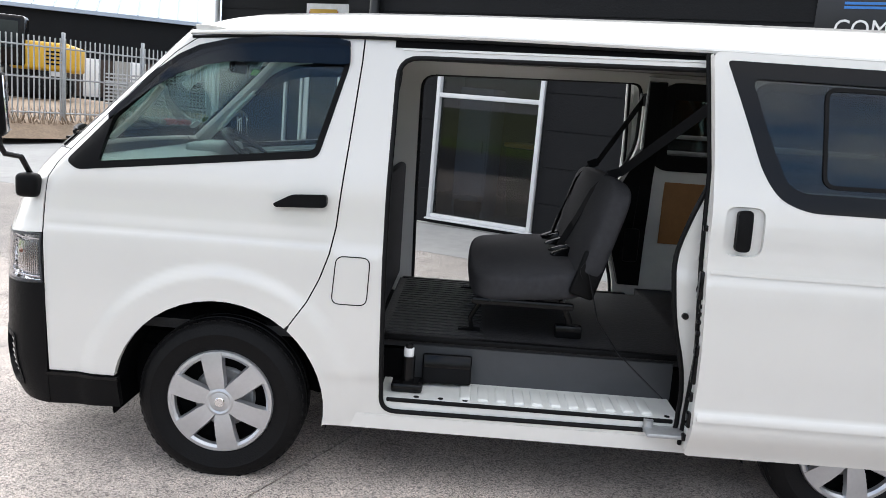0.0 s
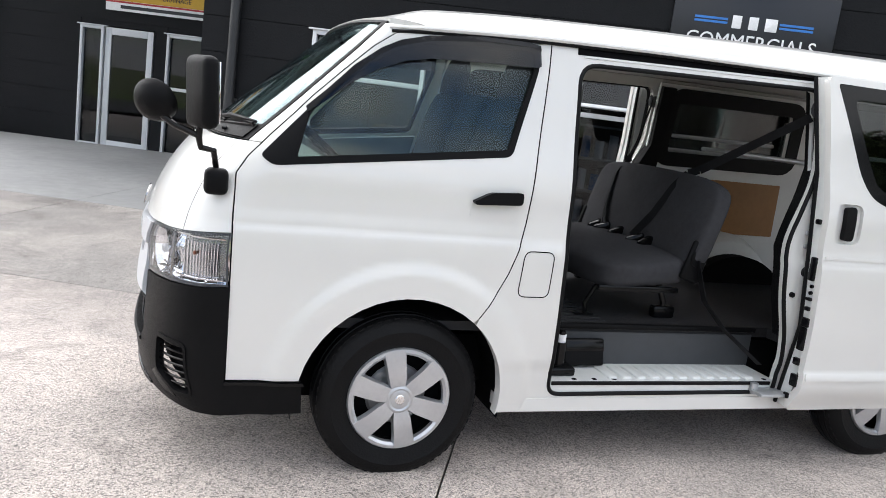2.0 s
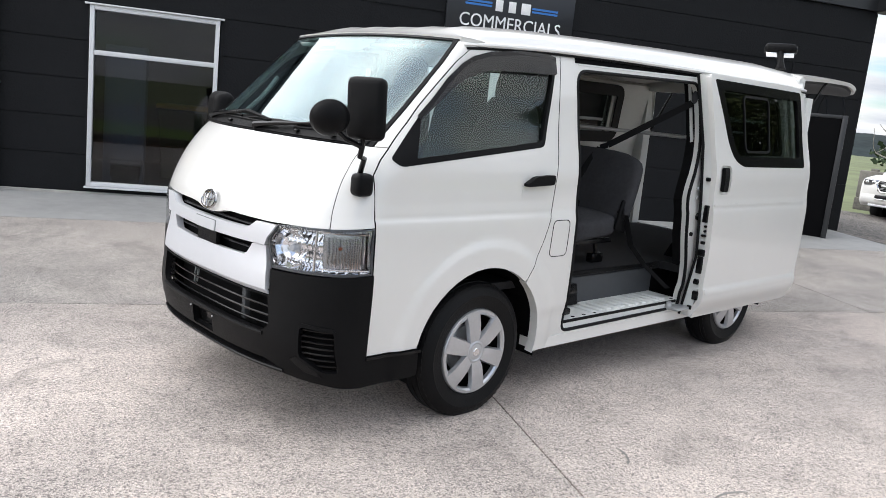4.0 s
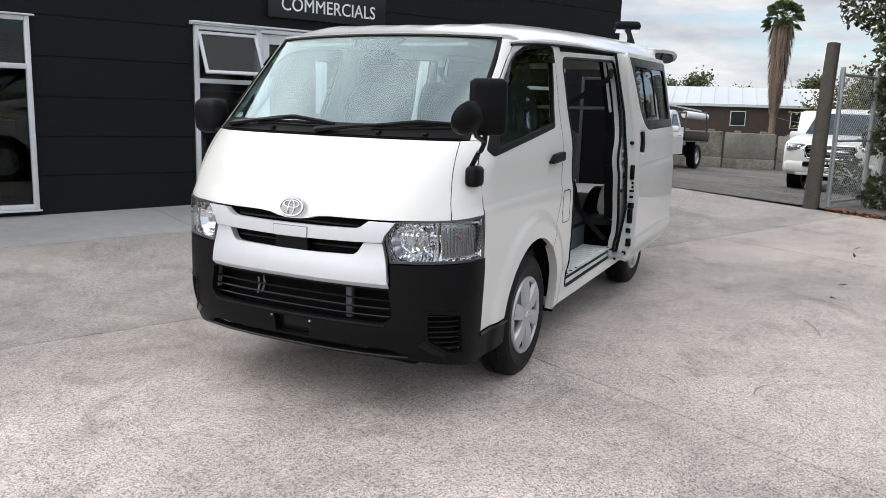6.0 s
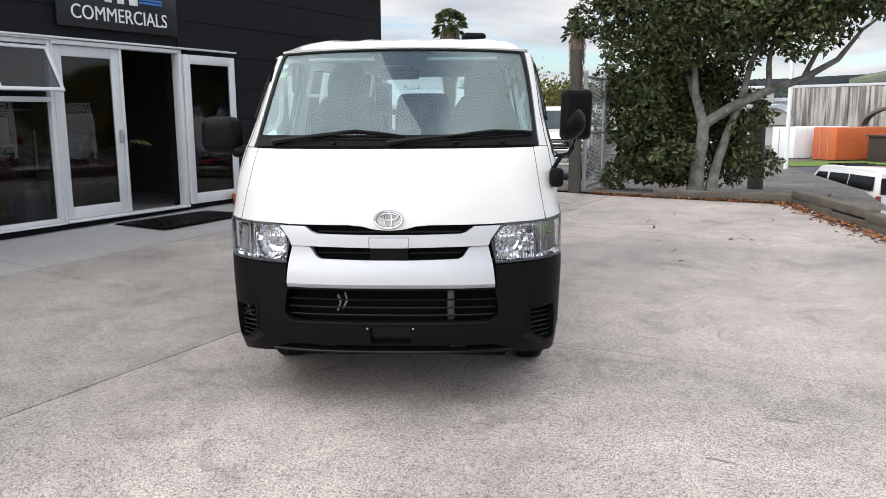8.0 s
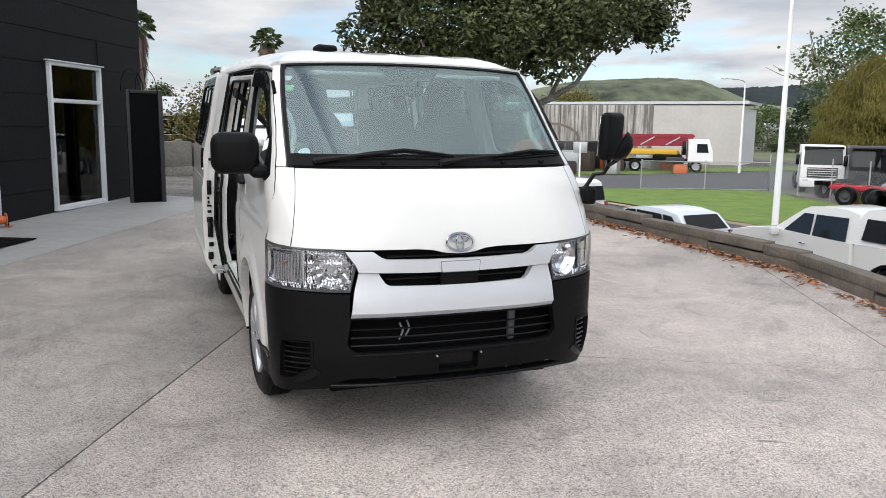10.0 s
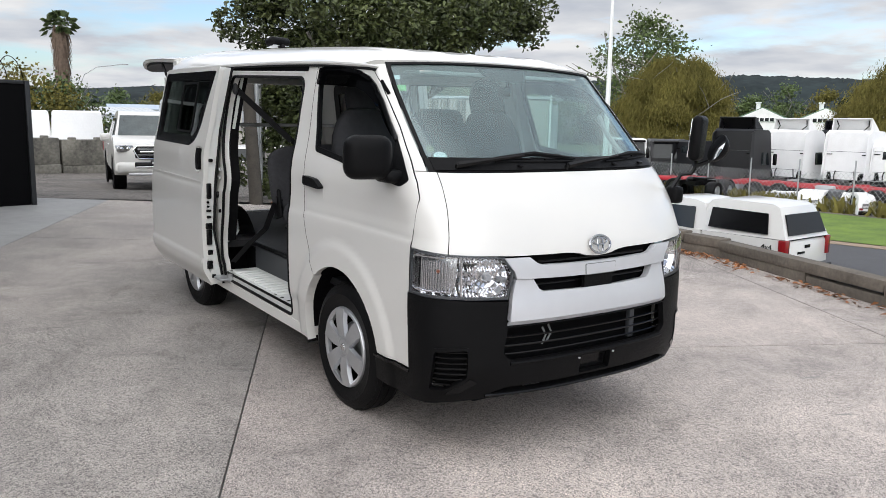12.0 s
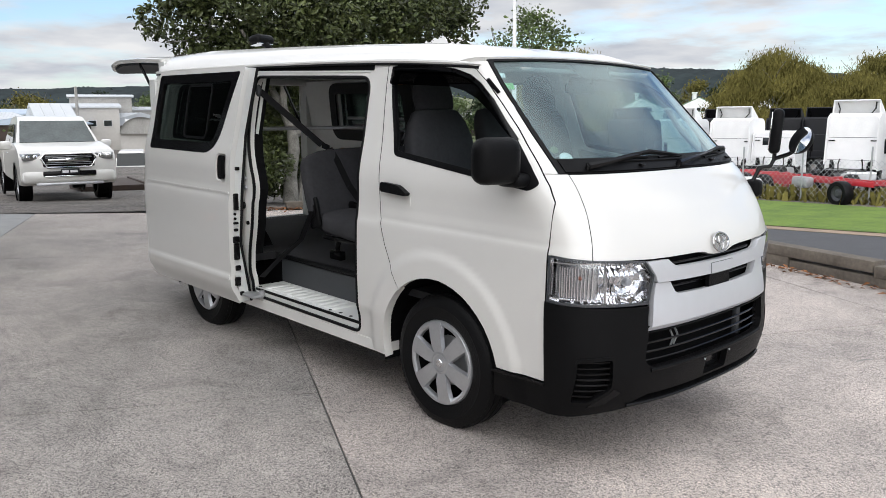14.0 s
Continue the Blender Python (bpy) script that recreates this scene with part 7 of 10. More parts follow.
        part("headboard", Geo().tube([(1.75, -0.88, 0.95), (1.75, -0.88, 1.72), (1.75, 0.88, 1.72), (1.75, 0.88, 0.95)], 0.035, 6).cyl((1.75, -0.88, 1.4), (1.75, 0.88, 1.4), 0.02), M["riser"], t)
        part("rear_hoop", Geo().tube([(4.05, -0.88, 0.95), (3.85, -0.88, 1.80), (3.85, 0.88, 1.80), (4.05, 0.88, 0.95)], 0.03, 6), M["riser"], t)
        for s in (-1, 1):
            part("rack_bar", Geo().cyl((0.6, s * 0.62, 1.90), (4.1, s * 0.62, 1.86), 0.025), M["steel"], t)
        part("pipe_tube", Geo().cyl((2.0, -0.75, 1.68), (4.2, -0.75, 1.68), 0.11), M["white"], t)
        part("load", Geo().rbox((2.6, 0.1, 1.12), (1.2, 1.2, 0.34), 0.08), M["roof_white"], t)
        part("chassis", Geo().box((2.8, 0, 0.64), (2.6, 0.9, 0.2)), M["gloss_black"], t)
    else:
        tub = [(2.38, 0.50), (2.38, 1.16), (4.28, 1.16), (4.34, 1.05), (4.34, 0.60), (3.72, 0.55), (3.62, 0.72), (3.42, 0.84), (3.22, 0.87), (3.02, 0.84), (2.82, 0.72), (2.74, 0.52)]
        part("tray", loft_body(tub, 0.92, tum), M["paint"], t)
        part("rear_bumper", Geo().rbox((4.40, 0, 0.50), (0.16, 1.75, 0.16), 0.04), M["plastic"], t)
        part("tailgate_handle", Geo().rbox((4.345, 0, 0.98), (0.02, 0.22, 0.07), 0.01), M["gloss_black"], t)
        part("rear_plate", Geo().rbox((4.485, 0, 0.52), (0.012, 0.36, 0.11), 0.004), M["sign_white"], t)
        for s in (-1, 1):
            lamp_box(t, "tail_lamp", (4.285, s * 0.85, 0.96), (0.17, 0.18, 0.40), M["red_lamp"])
        if canopy:
            cp = [(2.36, 1.14), (2.38, 1.72), (2.46, 1.83), (2.7, 1.88), (3.9, 1.86), (4.06, 1.80), (4.14, 1.64), (4.34, 1.16)]
            c = part("canopy", loft_body(cp, 0.90, tum, 0.985), M["paint"], t, "white moulded canopy")
            part("canopy_seam", Geo().rbox((3.35, 0, 1.145), (1.98, 1.80, 0.018), 0.006), M["gloss_black"], c)
            part("number_bar", Geo().rbox((4.352, -0.25, 0.86), (0.01, 0.30, 0.05), 0.004), M["gloss_black"], t)
            part("decal", text_geo("4x4", 0.16), M["gloss_black"], t, "four-wheel-drive lettering", 0, pose(3.95, -0.928, 0.98, 90, 0, 0))
            part("rear_window", slab_on([(4.325, -0.76, 1.24), (4.325, 0.76, 1.24), (4.175, 0.68, 1.66), (4.175, -0.68, 1.66)]), M["gloss_black"], c)
            for s in (-1, 1):
                part("canopy_window", slab_on([(2.55, s * 0.905, 1.26), (3.95, s * 0.905, 1.24), (3.86, s * 0.775, 1.66), (2.55, s * 0.768, 1.68)], 0.01), M["gloss_black"], c)
    return t


M["dark_glass"] = mat("dark_car_glass", (0.014, 0.018, 0.020), 0.06, var=0.1, spec=0.35)


def small_car(m, label, profile, cab, half, wheels, category, group="", windows=(), rear=None, name="car", colour="paint"):
    """A parked car: lower body, glasshouse, lamps and wheels; front at -x."""
    t = thing(name, label, category, m, group)
    tum = lambda z: 1.0 if z < 0.95 else 1.0 - 0.26 * (z - 0.95)
    part("body", loft_body(profile, half, tum), M[colour], t)
    if cab:
        part("glasshouse", loft_body(cab, half * 0.97, tum, 0.985), M[colour], t)
    for s in (-1, 1):
        for q in windows:
            part("side_window", slab_on([(x, s * (half * (tum(z)) + 0.004), z) for x, z in q], 0.008), M["gloss_black"], t)
        for x, r in wheels:
            road_wheel(t, x, s * (half - 0.11), r, 0.20, s, "alloy")
    if rear:
        part("rear_window", slab_on(rear[0]), M["gloss_black"], t)
        xr, zr = rear[1]
        for s in (-1, 1):
            lamp_box(t, "tail_lamp", (xr, s * (half - 0.10), zr), (0.10, 0.14, rear[2]), M["red_lamp"])
        part("rear_plate", Geo().rbox((rear[3], 0, 0.72), (0.02, 0.36, 0.12), 0.004), M["sign_white"], t)
        part("plate_bars", Geo().box((rear[3] + 0.014, 0, 0.72), (0.006, 0.28, 0.05)), M["sign_black"], t)
        part("rear_bumper", Geo().rbox((rear[3] - 0.02, 0, 0.48), (0.14, half * 1.9, 0.22), 0.06), M[colour], t)
    return t


def facing(x, y, z, deg):
    """A pose for a vehicle whose front axle stands at x, y and whose nose points along deg."""
    return pose(x, y, z, 0, 0, deg + 180)


pickup(pose(15.6, -2.25, -0.18, 0, 0, -9), "white double-cab utility with a chrome grille on the gravel")
pickup(pose(19.5, 3.15, -0.20, 0, 2.0, -8), "white flat-deck utility with an orange beacon and ladder rack", deck=True)
pickup(facing(9.9, -12.6, low(9.3) + 0.10, 4), "white double-cab utility with a moulded canopy parked on the street", canopy=True)
hatch_p = [(-0.85, 0.30), (-0.92, 0.55), (-0.80, 0.78), (0.05, 0.98), (0.2, 1.0), (3.30, 1.02), (3.42, 0.85), (3.45, 0.45), (3.35, 0.25), (-0.6, 0.22)]
hatch_c = [(0.10, 0.95), (0.85, 1.38), (1.5, 1.50), (2.3, 1.49), (2.95, 1.38), (3.36, 0.98)]
small_car(facing(15.9, -12.0, low(14), 8), "pale silver hatchback parked on the street", hatch_p, hatch_c, 0.87, ((0.0, 0.31), (2.6, 0.31)), "car",
          windows=([(0.55, 1.04), (1.35, 1.04), (1.35, 1.40), (1.0, 1.38)], [(1.42, 1.04), (2.5, 1.06), (2.35, 1.36), (1.42, 1.40)], [(2.55, 1.08), (3.0, 1.10), (2.75, 1.33), (2.42, 1.36)]),
          rear=([(3.33, -0.70, 1.02), (3.33, 0.70, 1.02), (3.0, 0.60, 1.37), (3.0, -0.60, 1.37)], (3.38, 0.90), 0.18, 3.46), name="hatchback", colour="silver_car")
van_p = [(-1.0, 0.30), (-1.05, 0.60), (-0.98, 0.98), (-0.80, 1.22), (-0.25, 1.82), (-0.1, 1.90), (0.6, 1.96), (3.2, 1.96), (3.48, 1.85), (3.62, 1.1), (3.62, 0.40), (3.5, 0.28)]
sv = small_car(facing(24.2, -13.2, low(21), 6), "white van with roof bars parked on the street", van_p, None, 0.85, ((0.0, 0.34), (2.57, 0.34)), "van",
               windows=([(-0.50, 1.25), (0.45, 1.30), (0.45, 1.72), (-0.15, 1.70)], [(0.62, 1.28), (1.75, 1.30), (1.75, 1.74), (0.62, 1.72)], [(1.85, 1.30), (3.30, 1.32), (3.22, 1.74), (1.85, 1.74)]),
               rear=([(3.625, -0.70, 1.22), (3.625, 0.70, 1.22), (3.525, 0.64, 1.72), (3.525, -0.64, 1.72)], (3.60, 0.95), 0.45, 3.63), name="parked_van")
for y in (-0.5, 0.0, 0.5):
    part("roof_bar", Geo().rbox((1.0 + y, 0, 2.0), (0.05, 1.4, 0.04), 0.01), M["gloss_black"], sv)

def tractor_unit(m, label, colour="white", group="tractor units in the truck yard", deflector=True, chassis="gloss_black", rear_view=True):
    """A cab-over tractor unit: cab front at -x."""
    t = thing("truck", label, "truck", m, group)
    c = M[colour]
    top = 3.72 if deflector else 2.95
    p = [(-1.0, 0.95), (-1.05, 1.6), (-0.98, 2.2), (-0.80, top - 0.2), (-0.55, top - 0.04), (1.0, top), (1.1, top - 0.12), (1.1, 0.95)]
    cab = part("cab", loft_body(p, 1.22, lambda z: 1.0 if z < 2.2 else 1.0 - 0.03 * (z - 2.2), 0.985), c, t)
    for z in (1.45, 2.55):
        part("seam", Geo().rbox((1.105, 0, z), (0.012, 2.2, 0.018), 0.004), M["riser"], cab)
    part("rear_sill", Geo().rbox((1.08, 0, 0.96), (0.10, 2.3, 0.14), 0.03), M["gloss_black"], cab)
    if not deflector:
        part("rear_window", Geo().rbox((1.108, -0.25, 2.35), (0.02, 0.85, 0.42), 0.01), M["dark_glass"], cab)
    for s in (-1, 1):
        part("air_line", Geo().tube([(1.16, s * 0.55, 0.9), (1.25, s * 0.55, 1.25), (1.20, s * 0.50, 1.5)], 0.03, 6), M["gloss_black"], cab)
        cup = part("spring_cup", Geo().cyl((1.2, s * 0.85, 0.8), (1.2, s * 0.85, 1.22), 0.13), M["gloss_black"], t)
        part("cup_cap", Geo().ball((1.2, s * 0.85, 1.28), (0.10, 0.10, 0.12), 10), M["gloss_black"], cup)
    part("windscreen", slab_on([(-1.06, 1.08, 1.75), (-1.06, -1.08, 1.75), (-0.88, -1.04, 2.68), (-0.88, 1.04, 2.68)]), M["dark_glass"], t)
    part("grille", Geo().rbox((-1.06, 0, 1.28), (0.06, 1.7, 0.62), 0.04), M["gloss_black"], t)
    for z in (1.08, 1.22, 1.36, 1.50):
        part("grille_bar", Geo().rbox((-1.095, 0, z), (0.03, 1.6, 0.035), 0.01), c, t)
    part("bumper", Geo().rbox((-1.0, 0, 0.66), (0.34, 2.44, 0.52), 0.08), c, t)
    part("sun_visor", Geo().rbox((-1.0, 0, 2.78), (0.22, 2.2, 0.16), 0.05), M["gloss_black"], t)
    for s in (-1, 1):
        part("side_window", slab_on([(-0.72, s * 1.225, 1.75), (0.15, s * 1.225, 1.75), (0.15, s * 1.20, 2.45), (-0.58, s * 1.20, 2.45)], 0.01), M["dark_glass"], t)
        part("mirror", Geo().rbox((-1.0, s * 1.42, 2.05), (0.12, 0.22, 0.62), 0.05), M["gloss_black"], t)
        part("step_panel", Geo().rbox((-0.35, s * 1.20, 0.72), (0.9, 0.08, 0.45), 0.03), c, t)
        lamp_box(t, "headlamp", (-1.14, s * 0.95, 0.82), (0.06, 0.34, 0.14), M["lamp_silver"])
        part("tank", Geo().rbox((1.9, s * 0.95, 0.70), (1.1, 0.45, 0.5), 0.08), M["steel"], t)
        for x in (0.0, 3.4, 4.7):
            road_wheel(t, x, s * 0.98, 0.50, 0.32 if x < 1 else 0.5, s, "steel")
        part("mudguard", Geo().lathe([(0.58, -0.22), (0.60, -0.22), (0.60, 0.22), (0.58, 0.22)], 24, pose(3.4, s * 0.98, 0.50, 90, 0, 0)), M["plastic"], t)
        part("frame_rail", Geo().box((3.0, s * 0.42, 0.92), (5.4, 0.10, 0.24)), M[chassis], t)
    for x in (1.6, 2.6, 4.0, 5.4):
        part("cross_member", Geo().box((x, 0, 0.92), (0.10, 0.8, 0.18)), M[chassis], t)
    part("fifth_wheel", Geo().rbox((4.0, 0, 1.10), (0.9, 0.8, 0.10), 0.03), M["gloss_black"], t)
    part("engine", Geo().rbox((0.6, 0, 0.85), (1.0, 0.9, 0.4), 0.05), M["gloss_black"], t)
    if deflector:
        fin = part("air_deflector", slab_on([(0.10, -1.12, top - 0.02), (0.10, 1.12, top - 0.02), (0.80, 1.02, top + 0.62), (0.80, -1.02, top + 0.62)], 0.05), c, t)
        part("deflector_lip", Geo().rbox((0.84, 0, top + 0.62), (0.16, 2.08, 0.06), 0.02), c, fin)
        for s in (-1, 1):
            part("deflector_side", slab_on([(0.10, s * 1.12, top - 0.02), (0.86, s * 1.06, top - 0.02), (0.84, s * 1.02, top + 0.60), (0.78, s * 1.02, top + 0.60)], 0.03), c, fin)
            part("deflector_strut", Geo().tube([(1.0, s * 0.72, top - 0.02), (0.62, s * 0.80, top + 0.22), (0.80, s * 0.86, top + 0.52)], 0.03, 6), M["gloss_black"], fin)
    for s in (-1, 1):
        part("wing", slab_on([(1.08, s * 1.19, 1.25), (1.45, s * 1.16, 1.25), (1.35, s * 1.13, top - 0.25), (1.08, s * 1.15, top - 0.1)], 0.025), c, t)
    for s in (-1, 1):
        part("rear_clip", Geo().rbox((1.12, s * 0.95, 2.4), (0.05, 0.30, 0.05), 0.01), M["gloss_black"], t)
        part("rear_buffer", Geo().rbox((1.12, s * 0.9, 1.3), (0.08, 0.16, 0.24), 0.03), M["gloss_black"], t)
    return t


def polar(t_eye, az, d):
    return (t_eye[0] + d * math.cos(radians(az)), t_eye[1] + d * math.sin(radians(az)))


E14, E11, E9 = (-2.85, 3.40), (-3.85, 2.38), (-4.71, 0.51)
E12 = (-3.40, 2.92)
BACK, SECOND = "cab-over tractor unit seen from behind, deflector raised", "black cab-over tractor unit in the second row"
for eye, az, d, turn, col, lab, high in ((E12, -58.6, 51.0, 94, "white", "white " + BACK, True),
                                         (E12, -62.1, 50.0, 94, "white", "white " + BACK, True),
                                         (E12, -64.7, 49.5, 100, "white", "white low-roof tractor unit with a small rear window", False),
                                         (E14, -70.1, 45.0, 96, "white", "white " + BACK, True),
                                         (E14, -75.4, 44.0, 96, "white", "white " + BACK, True),
                                         (E12, -55.3, 48.0, 98, "black_paint", "black " + BACK, True),
                                         (E12, -52.7, 53.0, 80, "black_paint", "black " + BACK, False),
                                         (E12, -50.4, 54.0, -40, "black_paint", "black cab-over tractor unit facing the street", False),
                                         (E12, -47.6, 55.0, -40, "white", "white low truck cab among black ones", False),
                                         (E12, -61.2, 64.0, 100, "black_paint", SECOND, True),
                                         (E14, -65.9, 62.0, 100, "black_paint", SECOND, True),
                                         (E14, -68.1, 61.0, 100, "black_paint", SECOND, True)):
    x, y = polar(eye, az, d)
    tractor_unit(pose(x, y, low(x), 0, 0, turn), lab, col, deflector=high)


def bare_chassis(m, label):
    """A trailer chassis on its wheels."""
    t = thing("truck_chassis", label, "chassis", m, "bare chassis behind the fence")
    for s in (-1, 1):
        part("frame_rail", Geo().rbox((0, s * 0.42, 0.90), (8.0, 0.10, 0.20), 0.02), M["red"], t)
        for x in (-2.9, 1.6, 2.9):
            road_wheel(t, x, s * 0.95, 0.50, 0.45, s, "riser")
    for x in (-3.8, -1.6, 0.2, 2.2, 3.8):
        part("cross_member", Geo().box((x, 0, 0.95), (0.14, 0.8, 0.22)), M["red"], t)
    part("tank", Geo().rbox((-0.6, 0.75, 0.8), (0.9, 0.45, 0.45), 0.1), M["steel"], t)
    return t


for eye, az, d, turn in ((E14, -67.2, 38.5, -24), (E12, -56.4, 46.0, 12), (E12, -60.2, 43.5, 8), (E11, -52.5, 46.0, 20)):
    x, y = polar(eye, az, d)
    bare_chassis(pose(x, y, low(x), 0, 0, turn), "red bare truck chassis on black tyres")


def cab_shell(m, label, colour):
    """A stripped cab front lying on the ground: nose at -x."""
    t = thing("cab_shell", label, "truck part", m, "stripped cab fronts behind the fence")
    p = [(-0.42, 0.0), (-0.46, 0.35), (-0.40, 0.75), (-0.28, 0.92), (0.30, 1.0), (0.62, 0.98), (0.66, 0.0)]
    b = part("shell", loft_body(p, 0.62, lambda z: 1.0 if z < 0.5 else 1.0 - 0.14 * (z - 0.5), 0.97), M[colour], t)
    part("grille", Geo().rbox((-0.455, 0, 0.42), (0.03, 0.86, 0.22), 0.02), M["riser"], b)
    for z in (0.36, 0.42, 0.48):
        part("grille_bar", Geo().rbox((-0.475, 0, z), (0.02, 0.80, 0.025), 0.005), M[colour], b)
    part("bumper", Geo().rbox((-0.44, 0, 0.10), (0.10, 1.16, 0.18), 0.03), M["gloss_black"], b)
    for s in (-1, 1):
        part("side_opening", slab_on([(-0.12, s * 0.625, 0.30), (0.52, s * 0.625, 0.30), (0.50, s * 0.60, 0.84), (0.06, s * 0.60, 0.84)], 0.01), M["dark"], b)
        lamp_box(b, "lamp", (-0.45, s * 0.48, 0.27), (0.05, 0.16, 0.10), M["red_lamp"])
    return t


for eye, az, d, turn, col in ((E12, -59.9, 40.3, -75, "white"), (E12, -62.5, 40.0, -80, "white"), (E12, -63.8, 41.0, -78, "white"), (E12, -65.7, 40.2, -92, "red"), (E14, -64.2, 39.0, -40, "white"), (E12, -61.2, 40.6, -100, "riser"), (E12, -64.9, 40.8, -60, "red")):
    x, y = polar(eye, az, d)
    cab_shell(pose(x, y, low(x), 0, 0, turn) @ Matrix.Scale(0.92, 4), ("red" if col == "red" else "white" if col == "white" else "dark green") + " stripped truck cab front on the ground by the fence", col)
for eye, az, d, s in ((E14, -70.2, 41.0, (1.5, 0.9, 0.95)), (E14, -65.6, 42.0, (2.2, 1.0, 0.5)), (E12, -61.9, 41.0, (1.8, 1.2, 0.7)), (E12, -58.2, 43.0, (2.0, 0.8, 0.6)), (E12, -64.4, 41.0, (1.4, 1.0, 0.6))):
    x, y = polar(eye, az, d)
    g = Geo().rbox((0, 0, s[2] / 2), s, 0.08)
    pl = solid("metal_tank", g, M["steel"], "grey metal tank with a white lid among the chassis", "tank", "tanks in the truck yard", m=pose(x, y, low(x), 0, 0, 20))
    part("strap", Geo().rbox((s[0] * 0.2, 0, s[2] / 2), (0.06, s[1] + 0.02, s[2] + 0.02), 0.02), M["gloss_black"], pl)
    part("panel", Geo().rbox((-s[0] * 0.1, 0, s[2] + 0.03), (s[0] * 0.8, s[1] * 0.7, 0.06), 0.02), M["white"], pl)


# ---- fences ----
def mesh_fence(name, p0, p1, h, label, posts=3.0, z_of=low, rail=True, cell=0.16, wire=0.006, tall=0.1):
    """Galvanised posts and rails with diamond wire mesh."""
    t = thing(name, label, "fence")
    p0, p1 = Vector(p0), Vector(p1)
    ln = (p1 - p0).length
    d = (p1 - p0) / ln
    n = max(1, round(ln / posts))
    for i in range(n + 1):
        q = p0 + d * (ln * i / n)
        part("post", Geo().cyl((q.x, q.y, z_of(q.x)), (q.x, q.y, z_of(q.x) + h + tall), 0.035, n=8), M["steel"], t)
    if rail:
        part("top_rail", Geo().cyl((p0.x, p0.y, z_of(p0.x) + h), (p1.x, p1.y, z_of(p1.x) + h), 0.022, n=8), M["steel"], t)
        part("low_rail", Geo().cyl((p0.x, p0.y, z_of(p0.x) + 0.1), (p1.x, p1.y, z_of(p1.x) + 0.1), 0.018, n=6), M["steel"], t)
    g = Geo()
    pos = lambda a, z: (p0.x + d.x * a, p0.y + d.y * a, z_of(p0.x + d.x * a) + z)
    k = -h
    while k < ln:
        for sgn in (1, -1):
            a0, z0, a1, z1 = (k, 0.0, k + h, h) if sgn > 0 else (k + h, 0.0, k, h)
            lo_t = max(0.0, (0 - a0) / (a1 - a0) if a1 > a0 else (ln - a0) / (a1 - a0) if a0 > ln else 0.0)
            hi_t = min(1.0, (ln - a0) / (a1 - a0) if a1 > a0 else (0 - a0) / (a1 - a0) if a1 < 0 else 1.0)
            if hi_t > lo_t:
                A, B = Vector(pos(a0 + (a1 - a0) * lo_t, h * lo_t)), Vector(pos(a0 + (a1 - a0) * hi_t, h * hi_t))
                g.cyl(A, B, wire, n=3, caps=False)
        k += cell
    w = part("wire_mesh", g, M["steel"], t, "", 0)
    tagged(w, kind="stuff")
    return t


mesh_fence("yard_fence", (3.0, -29.3), (35.0, -34.95), 1.75, "galvanised wire-mesh fence round the truck yard", 3.0, rail=False, tall=0.55, cell=0.25, wire=0.007)
mesh_fence("verge_fence", (35.0, -34.95), (38.0, -27.6), 1.8, "leaning wire-mesh fence at the end of the verge", 3.5, cell=0.3, wire=0.007)

random.seed(21)
weed = Geo()
for i in range(1500):
    a = random.random()
    x, y = 3 + 25 * a + random.gauss(0, 0.2), -29.3 - 4.5 * a + random.gauss(0, 0.35) - 0.3
    z = low(x)
    h = random.uniform(0.15, 0.75)
    ang, w = random.uniform(0, 6.28), random.uniform(0.03, 0.09)
    dx, dy = w * math.cos(ang), w * math.sin(ang)
    ox, oy = random.gauss(0, 0.15), random.gauss(0, 0.15)
    weed.add([(x - dx, y - dy, z), (x + dx, y + dy, z), (x + dx + ox, y + dy + oy, z + h), (x - dx + ox, y - dy + oy, z + h * 0.9)], [(0, 1, 2, 3)])
solid("fence_weeds", weed, M["willow"], "dry weeds and vines along the fence", "weeds", kind="stuff", smooth=0)


# ---- trees ----
def limb(g, p, d, length, r, depth, tips, rng, bend=0.35, taper=0.55, split=(2, 3)):
    """A crooked limb that forks."""
    pts, rs, q = [Vector(p)], [r], Vector(p)
    n = 5
    for i in range(n):
        d = (d + Vector((rng.gauss(0, bend), rng.gauss(0, bend), rng.gauss(0.02, bend * 0.6))) * 0.35).normalized()
        q = q + d * (length / n)
        pts.append(q.copy())
        rs.append(r * (1 - (1 - taper) * (i + 1) / n))
    g.tube(pts, rs, 8 if r > 0.04 else 5)
    if depth == 0:
        tips.append((q, d))
        return
    tips.append((q, d))
    for k in range(rng.randint(*split)):
        dv = (d + Vector((rng.gauss(0, 0.7), rng.gauss(0, 0.7), rng.gauss(0.15, 0.45)))).normalized()
        limb(g, q, dv, length * rng.uniform(0.6, 0.85), rs[-1] * 0.75, depth - 1, tips, rng, bend, taper, split)


